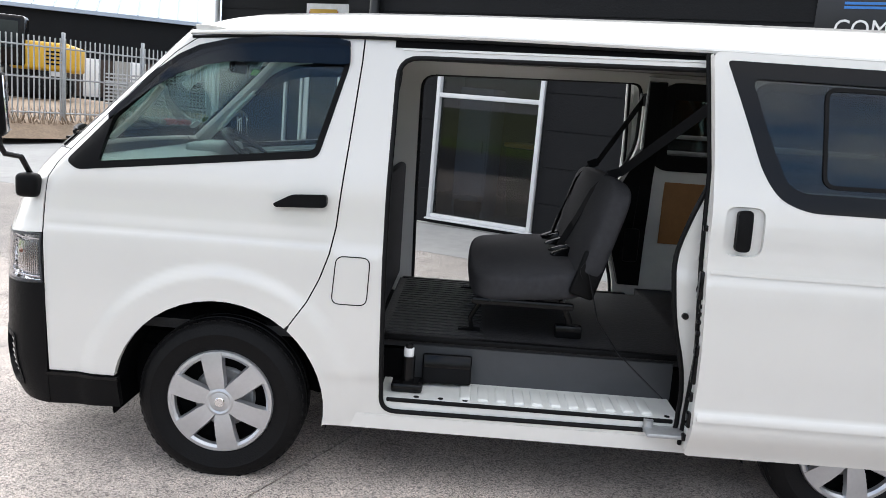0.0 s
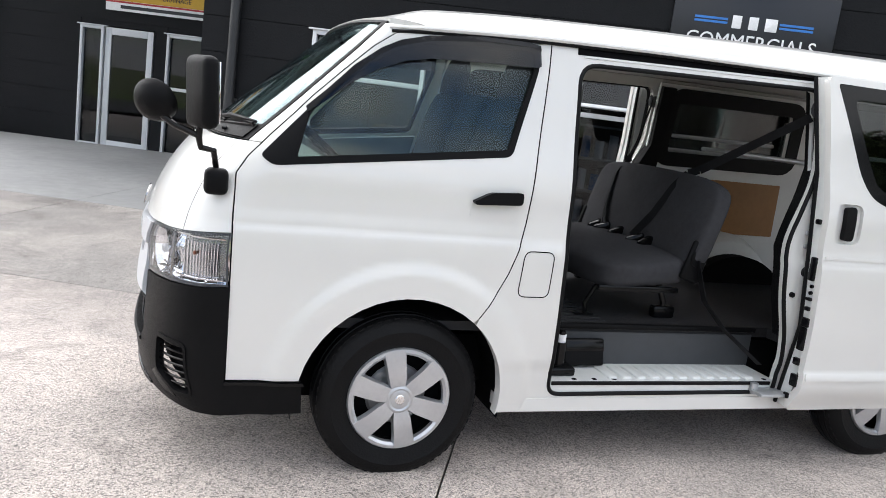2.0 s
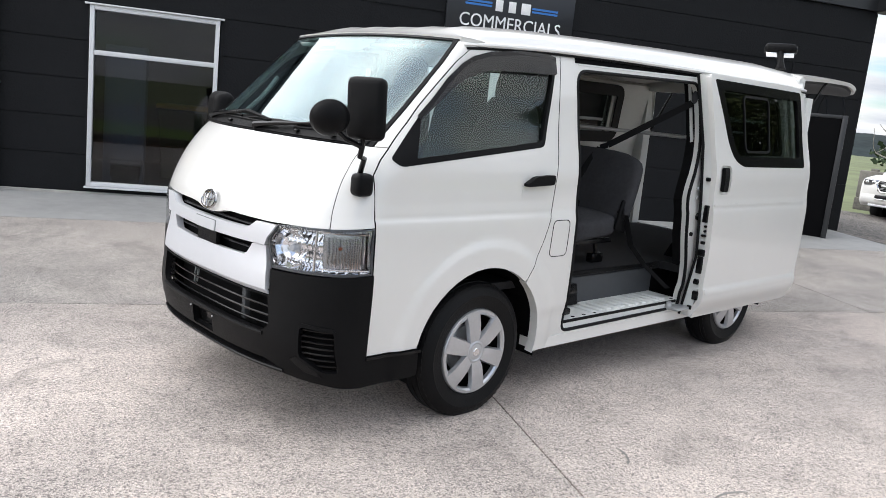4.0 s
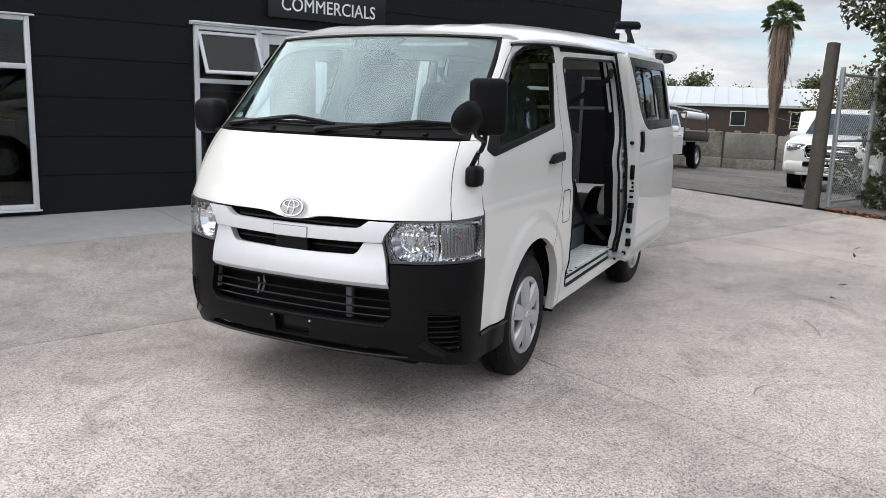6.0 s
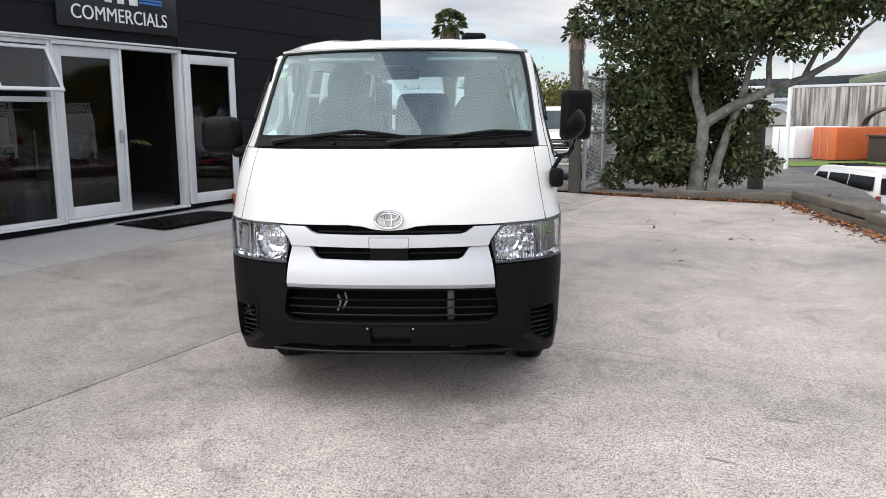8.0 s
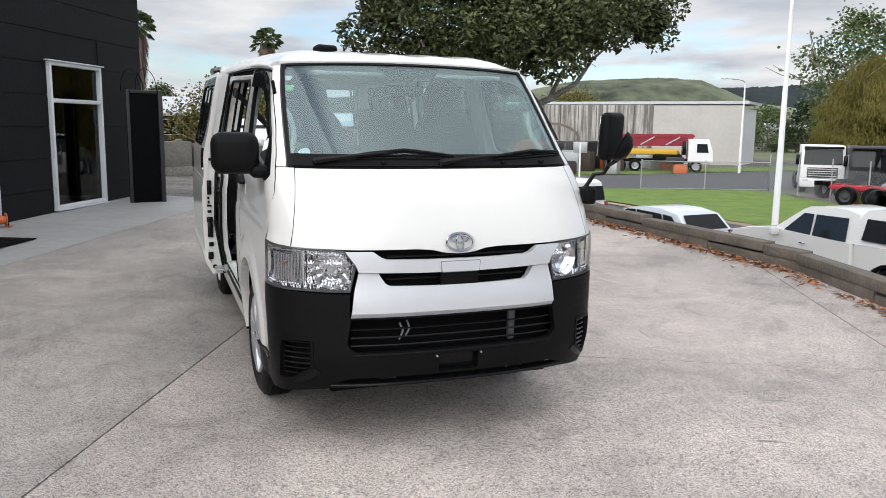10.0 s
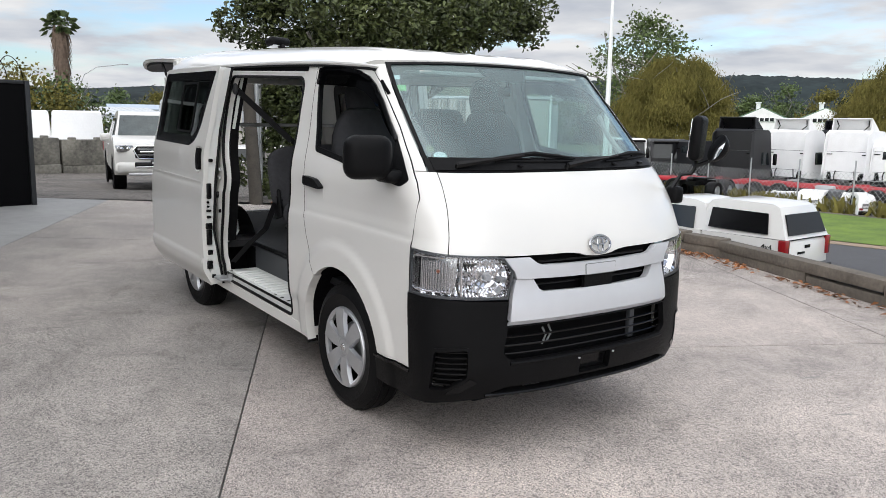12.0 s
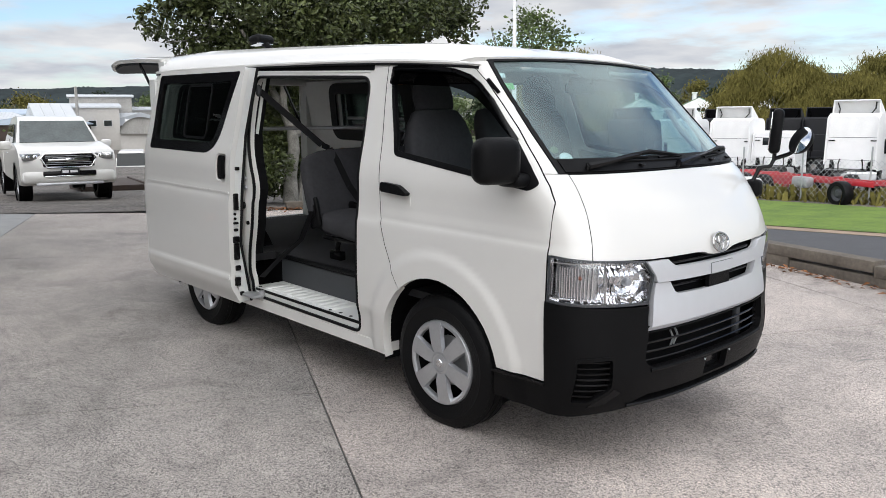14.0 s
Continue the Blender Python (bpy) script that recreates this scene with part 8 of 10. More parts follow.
def leaf_quad(g, p, size, rng, droop=0.0, broad=False):
    """One folded leaf."""
    a = Vector((rng.gauss(0, 1), rng.gauss(0, 1), rng.gauss(-droop, 0.7))).normalized()
    b = a.cross(Vector((rng.gauss(0, 1), rng.gauss(0, 1), rng.gauss(0, 1)))).normalized()
    n = a.cross(b)
    L, W = size, size * 0.24
    if not broad:
        g.add([p, p + a * L * 0.5 + b * W * 1.6 + n * W * 0.4, p + a * L, p + a * L * 0.5 - b * W * 1.6 + n * W * 0.4], [(0, 1, 2), (0, 2, 3)])
        return
    up, dn = n * W * 0.45, n * L * -0.12
    g.add([p, p + a * L * 0.30 + b * W + up, p + a * L * 0.30 - b * W + up, p + a * L * 0.72 + b * W * 0.85 + up + dn * 0.4, p + a * L * 0.72 - b * W * 0.85 + up + dn * 0.4, p + a * L + dn, p + a * L * 0.5],
          [(0, 6, 1), (0, 2, 6), (1, 6, 3), (2, 4, 6), (3, 6, 5), (4, 5, 6)])


def crown(centres, per, spread, size, rng, droop=0.0):
    g = Geo()
    for c, s in centres:
        for i in range(int(per * s)):
            while True:
                o = Vector((rng.uniform(-1, 1), rng.uniform(-1, 1), rng.uniform(-1, 1)))
                if 0.15 < o.length < 1:
                    break
            o = o.normalized() * (o.length ** 0.5)
            leaf_quad(g, Vector(c) + Vector((o.x * spread, o.y * spread, o.z * spread * 0.8)) * s, size * rng.uniform(0.7, 1.3), rng, droop, True)
    return g


rng = random.Random(3)
tree = thing("tree", "broad-leaved evergreen tree with pale forking trunks beside the yard", "tree", pose(9.55, -4.28, 0.05))
tr, tips = Geo(), []
tr.tube([(0.0, 0.02, 0), (0.02, 0.0, 0.5), (-0.05, -0.05, 0.95), (0.0, -0.06, 1.25)], [0.15, 0.118, 0.105, 0.10], 12)
tr.tube([(0.1, -0.26, 0), (0.1, -0.36, 0.5), (0.15, -0.52, 1.0), (0.1, -0.75, 1.7), (0.2, -0.9, 2.3)], [0.11, 0.085, 0.075, 0.065, 0.05], 10)
tr.tube([(0.0, -0.06, 1.2), (-0.05, -0.55, 1.52), (0.0, -1.15, 1.78), (0.05, -1.75, 1.98), (0.0, -2.3, 2.3), (0.05, -2.7, 2.8)], [0.095, 0.085, 0.072, 0.062, 0.048, 0.03], 10)
tr.tube([(0.0, -0.06, 1.2), (0.0, 0.10, 1.7), (-0.08, 0.15, 2.15), (-0.15, 0.50, 2.45), (-0.2, 0.80, 2.65), (-0.25, 1.0, 2.95)], [0.08, 0.068, 0.056, 0.048, 0.038, 0.026], 10)
for base, dr, ln, rr in (((0.0, -0.06, 1.25), (0.2, 0.1, 1), 1.3, 0.09), ((0.2, -0.9, 2.3), (0.1, -0.3, 1), 1.1, 0.055), ((-0.15, 0.45, 2.40), (-0.1, 0.0, 1), 0.9, 0.04),
                         ((0.0, -1.15, 1.78), (0.1, -0.1, 1), 1.1, 0.06), ((0.05, -1.75, 1.98), (-0.2, -0.2, 1), 1.0, 0.05), ((0.05, -2.7, 2.8), (0, -0.6, 0.6), 0.8, 0.03)):
    limb(tr, base, Vector(dr).normalized(), ln, rr, 2, tips, rng)
part("trunk", tr, M["bark"], tree, "pale grey forking trunk")
cent = []
for (p, d) in tips:
    if p.z > 2.0:
        cent.append((p + d * 0.1, rng.uniform(0.8, 1.2)))
for k in range(80):
    a, h = rng.uniform(0, 6.28), rng.uniform(0, 1)
    rad = (1.9 if h > 0.25 else 1.3) * rng.uniform(0.45, 1.0)
    cent.append((Vector((0.3 + rad * 0.85 * math.cos(a), -0.25 + rad * 1.25 * math.sin(a), 2.35 + 2.3 * h)), rng.uniform(0.7, 1.15)))
low_c = []
for k in range(30):
    low_c.append((Vector((0.55 + rng.gauss(0, 0.3), 0.75 + rng.gauss(0, 0.45), rng.uniform(0.25, 2.3))), rng.uniform(0.7, 1.0)))
for k in range(9):
    low_c.append((Vector((0.5 + rng.gauss(0, 0.2), -0.80 + rng.gauss(0, 0.25), rng.uniform(0.6, 1.7))), rng.uniform(0.5, 0.8)))
for k in range(46):
    low_c.append((Vector((1.0 + rng.gauss(0, 0.25), 0.05 + rng.gauss(0, 0.52), rng.uniform(0.25, 2.2))), rng.uniform(0.7, 1.0)))
cent = [c for c in cent if c[0].y < 1.95]
tagged(part("crown", crown(cent, 275, 0.46, 0.105, rng, 0.3), M["leaf"], tree, "glossy dark green leaves", 0), kind="stuff")
tagged(part("lower_leaves", crown(low_c, 290, 0.42, 0.105, rng, 0.4), M["leaf"], tree, "dense leafy shoots near the ground", 0), kind="stuff")


def far_tree(name, x, y, z, h, w, material, label, seed, drooping=False, trunk=0.25, leaf=0.35, lumps=46, per=70):
    rg = random.Random(seed)
    t = thing(name, label, "tree", pose(x, y, z))
    g, tp = Geo(), []
    for k in range(3):
        limb(g, (rg.gauss(0, w * 0.03), rg.gauss(0, w * 0.03), 0), Vector((rg.gauss(0, 0.25), rg.gauss(0, 0.25), 1)).normalized(), h * 0.45, h * 0.022, 2, tp, rg)
    part("trunk", g, M["bark"], t)
    c = []
    for k in range(lumps):
        a, u = rg.uniform(0, 6.28), rg.uniform(0, 1)
        zz = h * (trunk + (0.97 - trunk) * u)
        rad = w * 0.5 * (math.sqrt(max(0.03, 1 - u ** 2.6)) if drooping else math.sqrt(max(0.05, 1 - (2 * u - 0.85) ** 2))) * rg.uniform(0.45 if not drooping else 0.6, 1.0)
        if drooping:
            rad *= 1 + 0.16 * math.sin(3 * a + seed) + 0.08 * math.sin(5 * a)
            zz *= 1 - 0.10 * (1 + math.sin(2 * a + seed * 1.7)) * u
        c.append((Vector((rad * math.cos(a), rad * math.sin(a), zz)), rg.uniform(0.7, 1.2)))
    cr = Geo()
    if drooping:
        for (p, s) in c:
            for i in range(per):
                q = p + Vector((rg.gauss(0, w * 0.052), rg.gauss(0, w * 0.052), rg.gauss(0, h * 0.042)))
                L = rg.uniform(0.4, 1.2) * h * 0.028
                a = rg.uniform(0, 6.28)
                dx, dy = math.cos(a) * leaf * 0.22, math.sin(a) * leaf * 0.22
                out = Vector((p.x, p.y, 0)).normalized() * L * 0.25 + Vector((rg.gauss(0, 0.35), rg.gauss(0, 0.35), 0)) * L
                cr.add([q + Vector((-dx, -dy, 0)), q + Vector((dx, dy, 0)), q + out + Vector((dx * 0.6, dy * 0.6, -L)), q + out * 0.8 + Vector((-dx * 0.6, -dy * 0.6, -L * 1.1))], [(0, 1, 2, 3)])
    else:
        for (p, s) in c:
            for i in range(int(per * s)):
                o = Vector((rg.gauss(0, 1), rg.gauss(0, 1), rg.gauss(0, 0.8))) * w * 0.075
                leaf_quad(cr, p + o, leaf * rg.uniform(0.6, 1.2), rg)
    tagged(part("crown", cr, material, t, "", 0), kind="stuff")
    return t


def place(eye, az, d):
    x, y = polar(eye, az, d)
    return x, y


x, y = place(E14, -65.2, 78)
far_tree("willow_tree", x, y, low(x), 9.5, 12.5, M["willow"], "olive weeping willow behind the truck yard", 41, True, 0.12, 0.12, 190, 760)
x, y = place(E14, -71.8, 80)
far_tree("willow_tree", x, y, low(x), 9.0, 12.5, M["willow"], "olive weeping willow behind the truck yard", 42, True, 0.12, 0.12, 190, 760)
x, y = place(E11, -50.2, 80)
far_tree("willow_tree", x, y, low(x), 10.2, 10.5, M["willow"], "yellowing weeping willow behind the truck yard", 43, True, 0.12, 0.12, 190, 760)
x, y = place(E11, -48.0, 92)
far_tree("poplar_tree", x, y, low(x), 15.5, 11, M["leaf_light"], "tall thinning broad-leaved tree behind the willow", 44, False, 0.2, 0.4, 80, 90)
x, y = place(E9, -28.8, 150)
far_tree("autumn_tree", x, y, -3.0, 10.5, 17, M["willow"], "rounded yellow-green tree behind the warehouse", 45, False, 0.2, 0.4, 60, 160)
for i, (az, d, h, w) in enumerate(((-57.4, 140, 11.2, 8.5), (-59.8, 138, 9.8, 8.0), (-61.6, 142, 10.2, 9.0), (-55.4, 145, 9.2, 8.0), (-53.0, 140, 9.4, 9.0), (-45.5, 150, 9.0, 10.0), (-43.0, 150, 8.2, 10.0), (-6.0, 150, 8.4, 8.0), (-8.8, 160, 9.2, 9.0), (-12.4, 155, 8.6, 8.0), (-15.2, 165, 9.6, 10.0), (-19.4, 150, 8.8, 8.0), (-22.5, 160, 8.6, 9.0))):
    x, y = polar((-3.40, 2.92), az, d)
    far_tree("boundary_tree", x, y, -3.0, h, w, M["leaf_light" if i % 3 == 0 else "willow" if i % 3 == 1 else "far_green"], "broad-leaved tree beyond the white sheds", 90 + i, False, 0.08, 0.42, 40, 120)
for i, (az, d, h, w) in enumerate(((13.4, 70, 7.0, 7), (9.0, 80, 5.6, 6), (11.0, 85, 5.0, 6), (6.2, 82, 4.6, 5), (4.0, 90, 4.6, 6), (1.8, 75, 5.4, 5), (-1.6, 55, 4.6, 8), (-4.0, 60, 4.4, 7))):
    x, y = polar((-4.2, -2.2), az, d)
    far_tree("shelter_tree", x, y, low(x), h + 1.6, w, M["leaf_light" if i % 2 else "willow"] if i > 5 else M["leaf"], "dark green shelter tree behind the sheds", 60 + i, False, 0.1, 0.24, 34, 190)


def palm(x, y, z, h, seed, skirt=0.5, fat=1.0, size=1.0):
    rg = random.Random(seed)
    t = thing("palm_tree", "tall fan palm with a skirt of dead fronds", "palm", pose(x, y, z) @ Matrix.Scale(size, 4), "fan palms")
    part("trunk", Geo().tube([(0, 0, 0), (0.05, 0, h * 0.3), (0.0, 0.05, h * 0.62), (0, 0, h * 0.9)], [0.34, 0.29, 0.27, 0.26], 12), M["palm_trunk"], t)
    sk = Geo()
    for i in range(700):
        a, zz = rg.uniform(0, 6.28), rg.uniform(skirt, 0.90) * h
        r0 = 0.36 + 0.75 * fat * ((zz / h - skirt) / (0.9 - skirt)) ** 0.7
        w = 0.14
        c, s = math.cos(a), math.sin(a)
        sk.add([(c * r0 * 0.6 - s * w, s * r0 * 0.6 + c * w, zz), (c * r0 * 0.6 + s * w, s * r0 * 0.6 - c * w, zz), (c * r0 + s * w * 0.3, s * r0 - c * w * 0.3, zz - h * 0.12)], [(0, 1, 2)])
    tagged(part("dead_fronds", sk, M["palm_trunk"], t, "", 0), kind="stuff")
    for i in range(46):
        a, el = rg.uniform(0, 6.28), rg.uniform(-0.5, 1.35)
        d = Vector((math.cos(a) * math.cos(el), math.sin(a) * math.cos(el), math.sin(el)))
        st = Vector((0, 0, h * 0.90))
        tip = st + d * rg.uniform(0.9, 1.25)
        fr = Geo()
        fr.cyl(st, tip, 0.02, 0.012, 4)
        sd = d.cross(Vector((0, 0, 1))).normalized()
        up = sd.cross(d)
        for k in range(15):
            b = -1.25 + 2.5 * k / 14
            dv = (d * math.cos(b) + sd * math.sin(b)).normalized()
            e = tip + dv * 0.85 + Vector((0, 0, -0.28 - 0.12 * abs(b)))
            wv = dv.cross(up).normalized() * 0.035
            mid = tip + dv * 0.5
            fr.add([tip, mid + wv, e, mid - wv], [(0, 1, 2), (0, 2, 3)])
        part("frond", fr, M["palm"], t, "", 0)
    return t


palm(51.6, 1.8, low(51), 15.6, 7, 0.45, 1.15, 0.70)
palm(70.0, -9.1, low(70), 15.4, 8, 0.28, 1.0, 0.80)


# ---- barrier blocks, gate and post behind the van ----
for i in range(7):
    b = thing("barrier_block", "weathered precast concrete barrier block", "barrier", pose(26.4 + i * 0.22, 6.1 - i * 1.80, gravel_z(26.4 + i * 0.22, 6.1 - i * 1.80) - 0.06 - 0.012 * (i % 3), 0, 0, -83 + (i % 2) * 1.2), "barrier blocks")
    part("block", Geo().rbox((0, 0.02 * (i % 2), 0.88), (1.74, 0.50, 0.92), 0.04), M["concrete_stained" if i % 3 else "concrete_pale"], b)
    part("base_block", Geo().rbox((0, 0.03, 0.21), (1.76, 0.66, 0.42), 0.03), M["concrete_stained"], b)
    part("lifting_slot", Geo().box((0, -0.212 , 1.16), (0.26, 0.03, 0.10)), M["dark"], b)
    for sx in (-0.45, 0.45):
        part("key", Geo().rbox((sx, 0.02, 1.37), (0.24, 0.26, 0.10), 0.03), M["concrete_pale"], b)
solid("timber_post", Geo().tube([(-0.30, 0.03, -0.1), (-0.05, 0.01, 1.2), (0.18, -0.02, 2.34)], [0.110, 0.100, 0.090], 14), M["wood_post"], "thick weathered round timber gate post", "post", m=pose(8.78, -2.02, 0.16))
gate = mesh_fence("gate_leaf", (8.95, -2.2), (11.1, -3.15), 1.95, "open chain-link gate leaf beside the post", 1.08, lambda x: 0.12, True, 0.075, 0.0028)
part("brace", Geo().cyl((8.95, -2.2, 1.12), (11.1, -3.15, 1.12), 0.018, n=8), M["steel"], gate)
bg = thing("side_gate", "black sheeted gate leaf beside the building", "gate", pose(8.9, 1.62, 0.10, 0, 0, -70))
part("sheet", Geo().rbox((0.25, 0, 0.94), (0.46, 0.03, 1.80), 0.006), M["dark"], bg)
for c, s in (((0.0, 0, 0.94), (0.05, 0.05, 1.90)), ((0.50, 0, 0.94), (0.07, 0.09, 1.90)), ((0.25, 0, 1.865), (0.43, 0.05, 0.05)), ((0.25, 0, 0.03), (0.43, 0.05, 0.05))):
    part("gate_frame", Geo().rbox(c, s, 0.008), M["wall_dark2"], bg)
for cx in (0.08, 0.30):
    part("wire_hoop", Geo().tube([(cx + 0.17 * math.cos(t), 0.04 * math.sin(t), 1.88 + 0.34 * math.sin(t)) for t in np.linspace(-0.1, math.pi + 0.1, 16)], 0.006, 5), M["gloss_black"], bg)


# ---- sheds, warehouse, works yard ----
def shed(name, m, lx, ly, h, rise, wall, roof_m, label, windows=(), over=0.3):
    """A gabled shed; ridge along x."""
    t = thing(name, label, "building", m)
    part("wall", Geo().box((0, 0, h / 2), (lx, ly, h)), wall, t, "", 0)
    g = Geo()
    X, Y = lx / 2 + over, ly / 2 + over
    g.add([(-X, -Y, h), (X, -Y, h), (X, 0, h + rise), (-X, 0, h + rise), (-X, Y, h), (X, Y, h), (-X, -Y, h - 0.18), (X, -Y, h - 0.18), (-X, Y, h - 0.18), (X, Y, h - 0.18)],
          [(0, 1, 2, 3), (3, 2, 5, 4), (0, 6, 7, 1), (5, 9, 8, 4), (0, 3, 4, 8, 6), (1, 7, 9, 5, 2), (6, 8, 9, 7)])
    part("roof", g, roof_m, t, "", 0)
    k = int(lx / 0.9)
    for i in range(k + 1):
        x = -X + 2 * X * i / k
        for s in (-1, 1):
            part("roof_rib", Geo().cyl((x, s * Y, h + 0.02), (x, 0, h + rise + 0.02), 0.03, n=4), roof_m, t, "", 0)
    for x, z, w, hh in windows:
        wdw = part("window", Geo().rbox((x, -ly / 2 - 0.02, z), (w, 0.06, hh), 0.01), M["frame"], t)
        part("pane", Geo().box((x, -ly / 2 - 0.05, z), (w - 0.1, 0.02, hh - 0.1)), M["dark_glass"], wdw, "", 0)
    return t


x, y = polar((-3.81, -2.66), 7.5, 64)
shed("brown_shed", pose(x, y, low(x) + 0.1, 0, 0, -82), 20.0, 11.5, 4.35, 1.3, M["brown_wall"], M["roof_white"], "brown weatherboard shed under a white steel roof", ((-5.0, 3.4, 1.3, 1.1), (0.7, 3.4, 1.0, 1.0), (5.0, 3.4, 2.0, 1.1)))
x, y = polar((0.92, -3.86), 113.5, 52)
shed("grey_shed", pose(x, y, 0.3, 0, 0, 20), 26.0, 16.0, 4.4, 3.4, M["wall_dark"], M["roof_blue"], "charcoal shed under a pale blue steel roof")
wx, wy = polar(E9, -24.5, 98)
ex, ey = polar(E9, -34.4, 92)
wl_ = thing("warehouse", "long warehouse with streaked concrete panels and a white end", "building")
L = math.hypot(ex - wx, ey - wy)
ang = math.degrees(math.atan2(ey - wy, ex - wx))
wm = pose(wx, wy, low(60), 0, 0, ang)
npan = 8
for i in range(-3, npan):
    part("panel", Geo().rbox((L * (i + 0.5) / npan, 0, 3.2), (L / npan - 0.06, 0.25, 6.4), 0.02), M["streaked"], wl_, "", 35, wm)
part("white_wall", Geo().box((L + 4.75, 0.05, 3.15), (9.5, 0.25, 6.3)), M["pale_wall"], wl_, "white painted end of the warehouse", 0, wm)
part("roof", Geo().box((L * 0.3125 + 4.75, 4.5, 6.6), (L * 1.375 + 10.5, 9, 0.3)), M["roof_white"], wl_, "", 0, wm)
part("core", Geo().box((L * 0.3125 + 4.75, 4.5, 3.0), (L * 1.375 + 9.5, 8.5, 6.0)), M["white"], wl_, "", 0, wm)


def container(m, label, material, lx=6.0):
    t = thing("shipping_container", label, "container", m)
    part("box", Geo().rbox((0, 0, 1.3), (lx, 2.4, 2.5), 0.03), material, t)
    n = int(lx / 0.28)
    for i in range(n):
        for s in (-1, 1):
            part("corrugation", Geo().box((-lx / 2 + 0.2 + i * 0.28, s * 1.21, 1.3), (0.13, 0.04, 2.2)), material, t, "", 0)
    part("door_bar", Geo().cyl((-lx / 2 - 0.03, 0.4, 0.2), (-lx / 2 - 0.03, 0.4, 2.4), 0.03, n=6).cyl((-lx / 2 - 0.03, -0.4, 0.2), (-lx / 2 - 0.03, -0.4, 2.4), 0.03, n=6), M["steel"], t)
    return t


for az, d, ang, mt, lx, lab in ((-25.2, 72, -70, "orange", 6.0, "rusty orange shipping container"), (-22.6, 74, -65, "white", 6.0, "white steel shipping container"), (-29.4, 76, -65, "wall_dark2", 6.0, "dark grey shipping container")):
    x, y = polar(E9, az, d)
    container(pose(x, y, low(x), 0, 0, ang), lab, M[mt], lx)
x, y = polar(E9, -27.0, 69)
solid("tool_shed", Geo().rbox((0, 0, 0.95), (1.8, 1.7, 1.9), 0.02).box((0, 0, 1.96), (2.1, 2.0, 0.10)), M["brown_wall"], "small dark brown hut with a pale roof", "shed", m=pose(x, y, low(x), 0, 0, -65))
x, y = polar(E9, -27.4, 80)
dome = Geo()
for i in range(17):
    a0 = math.pi * i / 16
    dome.v += [(x_, (2.75 - r_) * math.cos(a0), 2.5 + (1.75 - r_) * math.sin(a0)) for x_ in (-3, 3) for r_ in (0.0, 0.22)]
for i in range(16):
    k = 4 * i
    dome.f += [(k, k + 4, k + 6, k + 2), (k + 1, k + 3, k + 7, k + 5), (k, k + 1, k + 5, k + 4), (k + 2, k + 6, k + 7, k + 3)]
solid("arched_shelter", dome, M["canvas"], "grey arched fabric shelter on containers", "shelter", m=pose(x, y, low(x), 0, 0, -30))
# concrete pump truck: red folded boom over a yellow frame, white cab
px_, py_ = polar(E9, -34.7, 74)
pt = thing("pump_truck", "pump truck with a folded red boom, yellow frame and white cab", "truck", pose(px_, py_, low(px_), 0, 0, -122))
part("chassis", Geo().box((0, 0, 1.0), (9.0, 1.0, 0.3)), M["gloss_black"], pt)
for x in (-3.3, -2.0, 3.2):
    for s in (-1, 1):
        road_wheel(pt, x, s * 1.0, 0.52, 0.4, s, "steel")
part("yellow_frame", Geo().rbox((-1.2, 0, 1.75), (5.6, 1.8, 0.5), 0.08).rbox((-3.2, 0, 1.5), (1.4, 1.6, 0.8), 0.1).tube([(-4.2, -0.6, 1.2), (-4.6, -0.6, 2.0), (-3.8, -0.6, 2.4)], 0.08, 6), M["yellow"], pt)
for z, l0, l1, r0, r1 in ((2.50, -4.6, 2.2, 0.30, 0.22), (2.86, -4.9, 2.6, 0.24, 0.16), (3.16, -4.4, 2.9, 0.17, 0.24)):
    part("boom_section", loft_body([(l0, z - r0), (l0 - 0.15, z), (l0, z + r0 * 0.8), (l1, z + r1 * 0.8), (l1 + 0.2, z), (l1, z - r1)], 0.34, lambda q: 1.0), M["boom_red"], pt)
    part("boom_pipe", Geo().cyl((l0, 0.45, z + 0.05), (l1, 0.45, z + 0.02), 0.07, n=8), M["boom_red"], pt)
for x in (-3.6, -1.6, 0.6):
    part("boom_ram", Geo().cyl((x, -0.40, 2.35), (x + 1.2, -0.40, 3.05), 0.06, n=8), M["steel"], pt)
part("boom_rest", Geo().rbox((2.2, 0, 2.1), (0.3, 1.4, 1.2), 0.05), M["gloss_black"], pt)
part("fuel_tank", Geo().rbox((1.4, -1.05, 1.05), (1.6, 0.5, 0.6), 0.12).rbox((1.4, 1.05, 1.05), (1.6, 0.5, 0.6), 0.12), M["wall_dark2"], pt)
part("cab", loft_body([(2.5, 0.9), (2.5, 2.9), (4.2, 2.9), (4.55, 1.9), (4.6, 0.9)], 1.22, lambda z: 1.0, 0.985), M["white"], pt)
for s in (-1, 1):
    part("cab_window", slab_on([(3.2, s * 1.23, 1.75), (4.2, s * 1.23, 1.75), (4.05, s * 1.23, 2.5), (3.2, s * 1.23, 2.5)], 0.01), M["dark_glass"], pt)
    part("outrigger", Geo().rbox((0.8, s * 1.1, 1.3), (2.4, 0.3, 0.5), 0.05), M["plastic"], pt)
part("windscreen", slab_on([(4.57, -1.0, 1.8), (4.57, 1.0, 1.8), (4.25, 0.95, 2.7), (4.25, -0.95, 2.7)]), M["dark_glass"], pt)
random.seed(33)
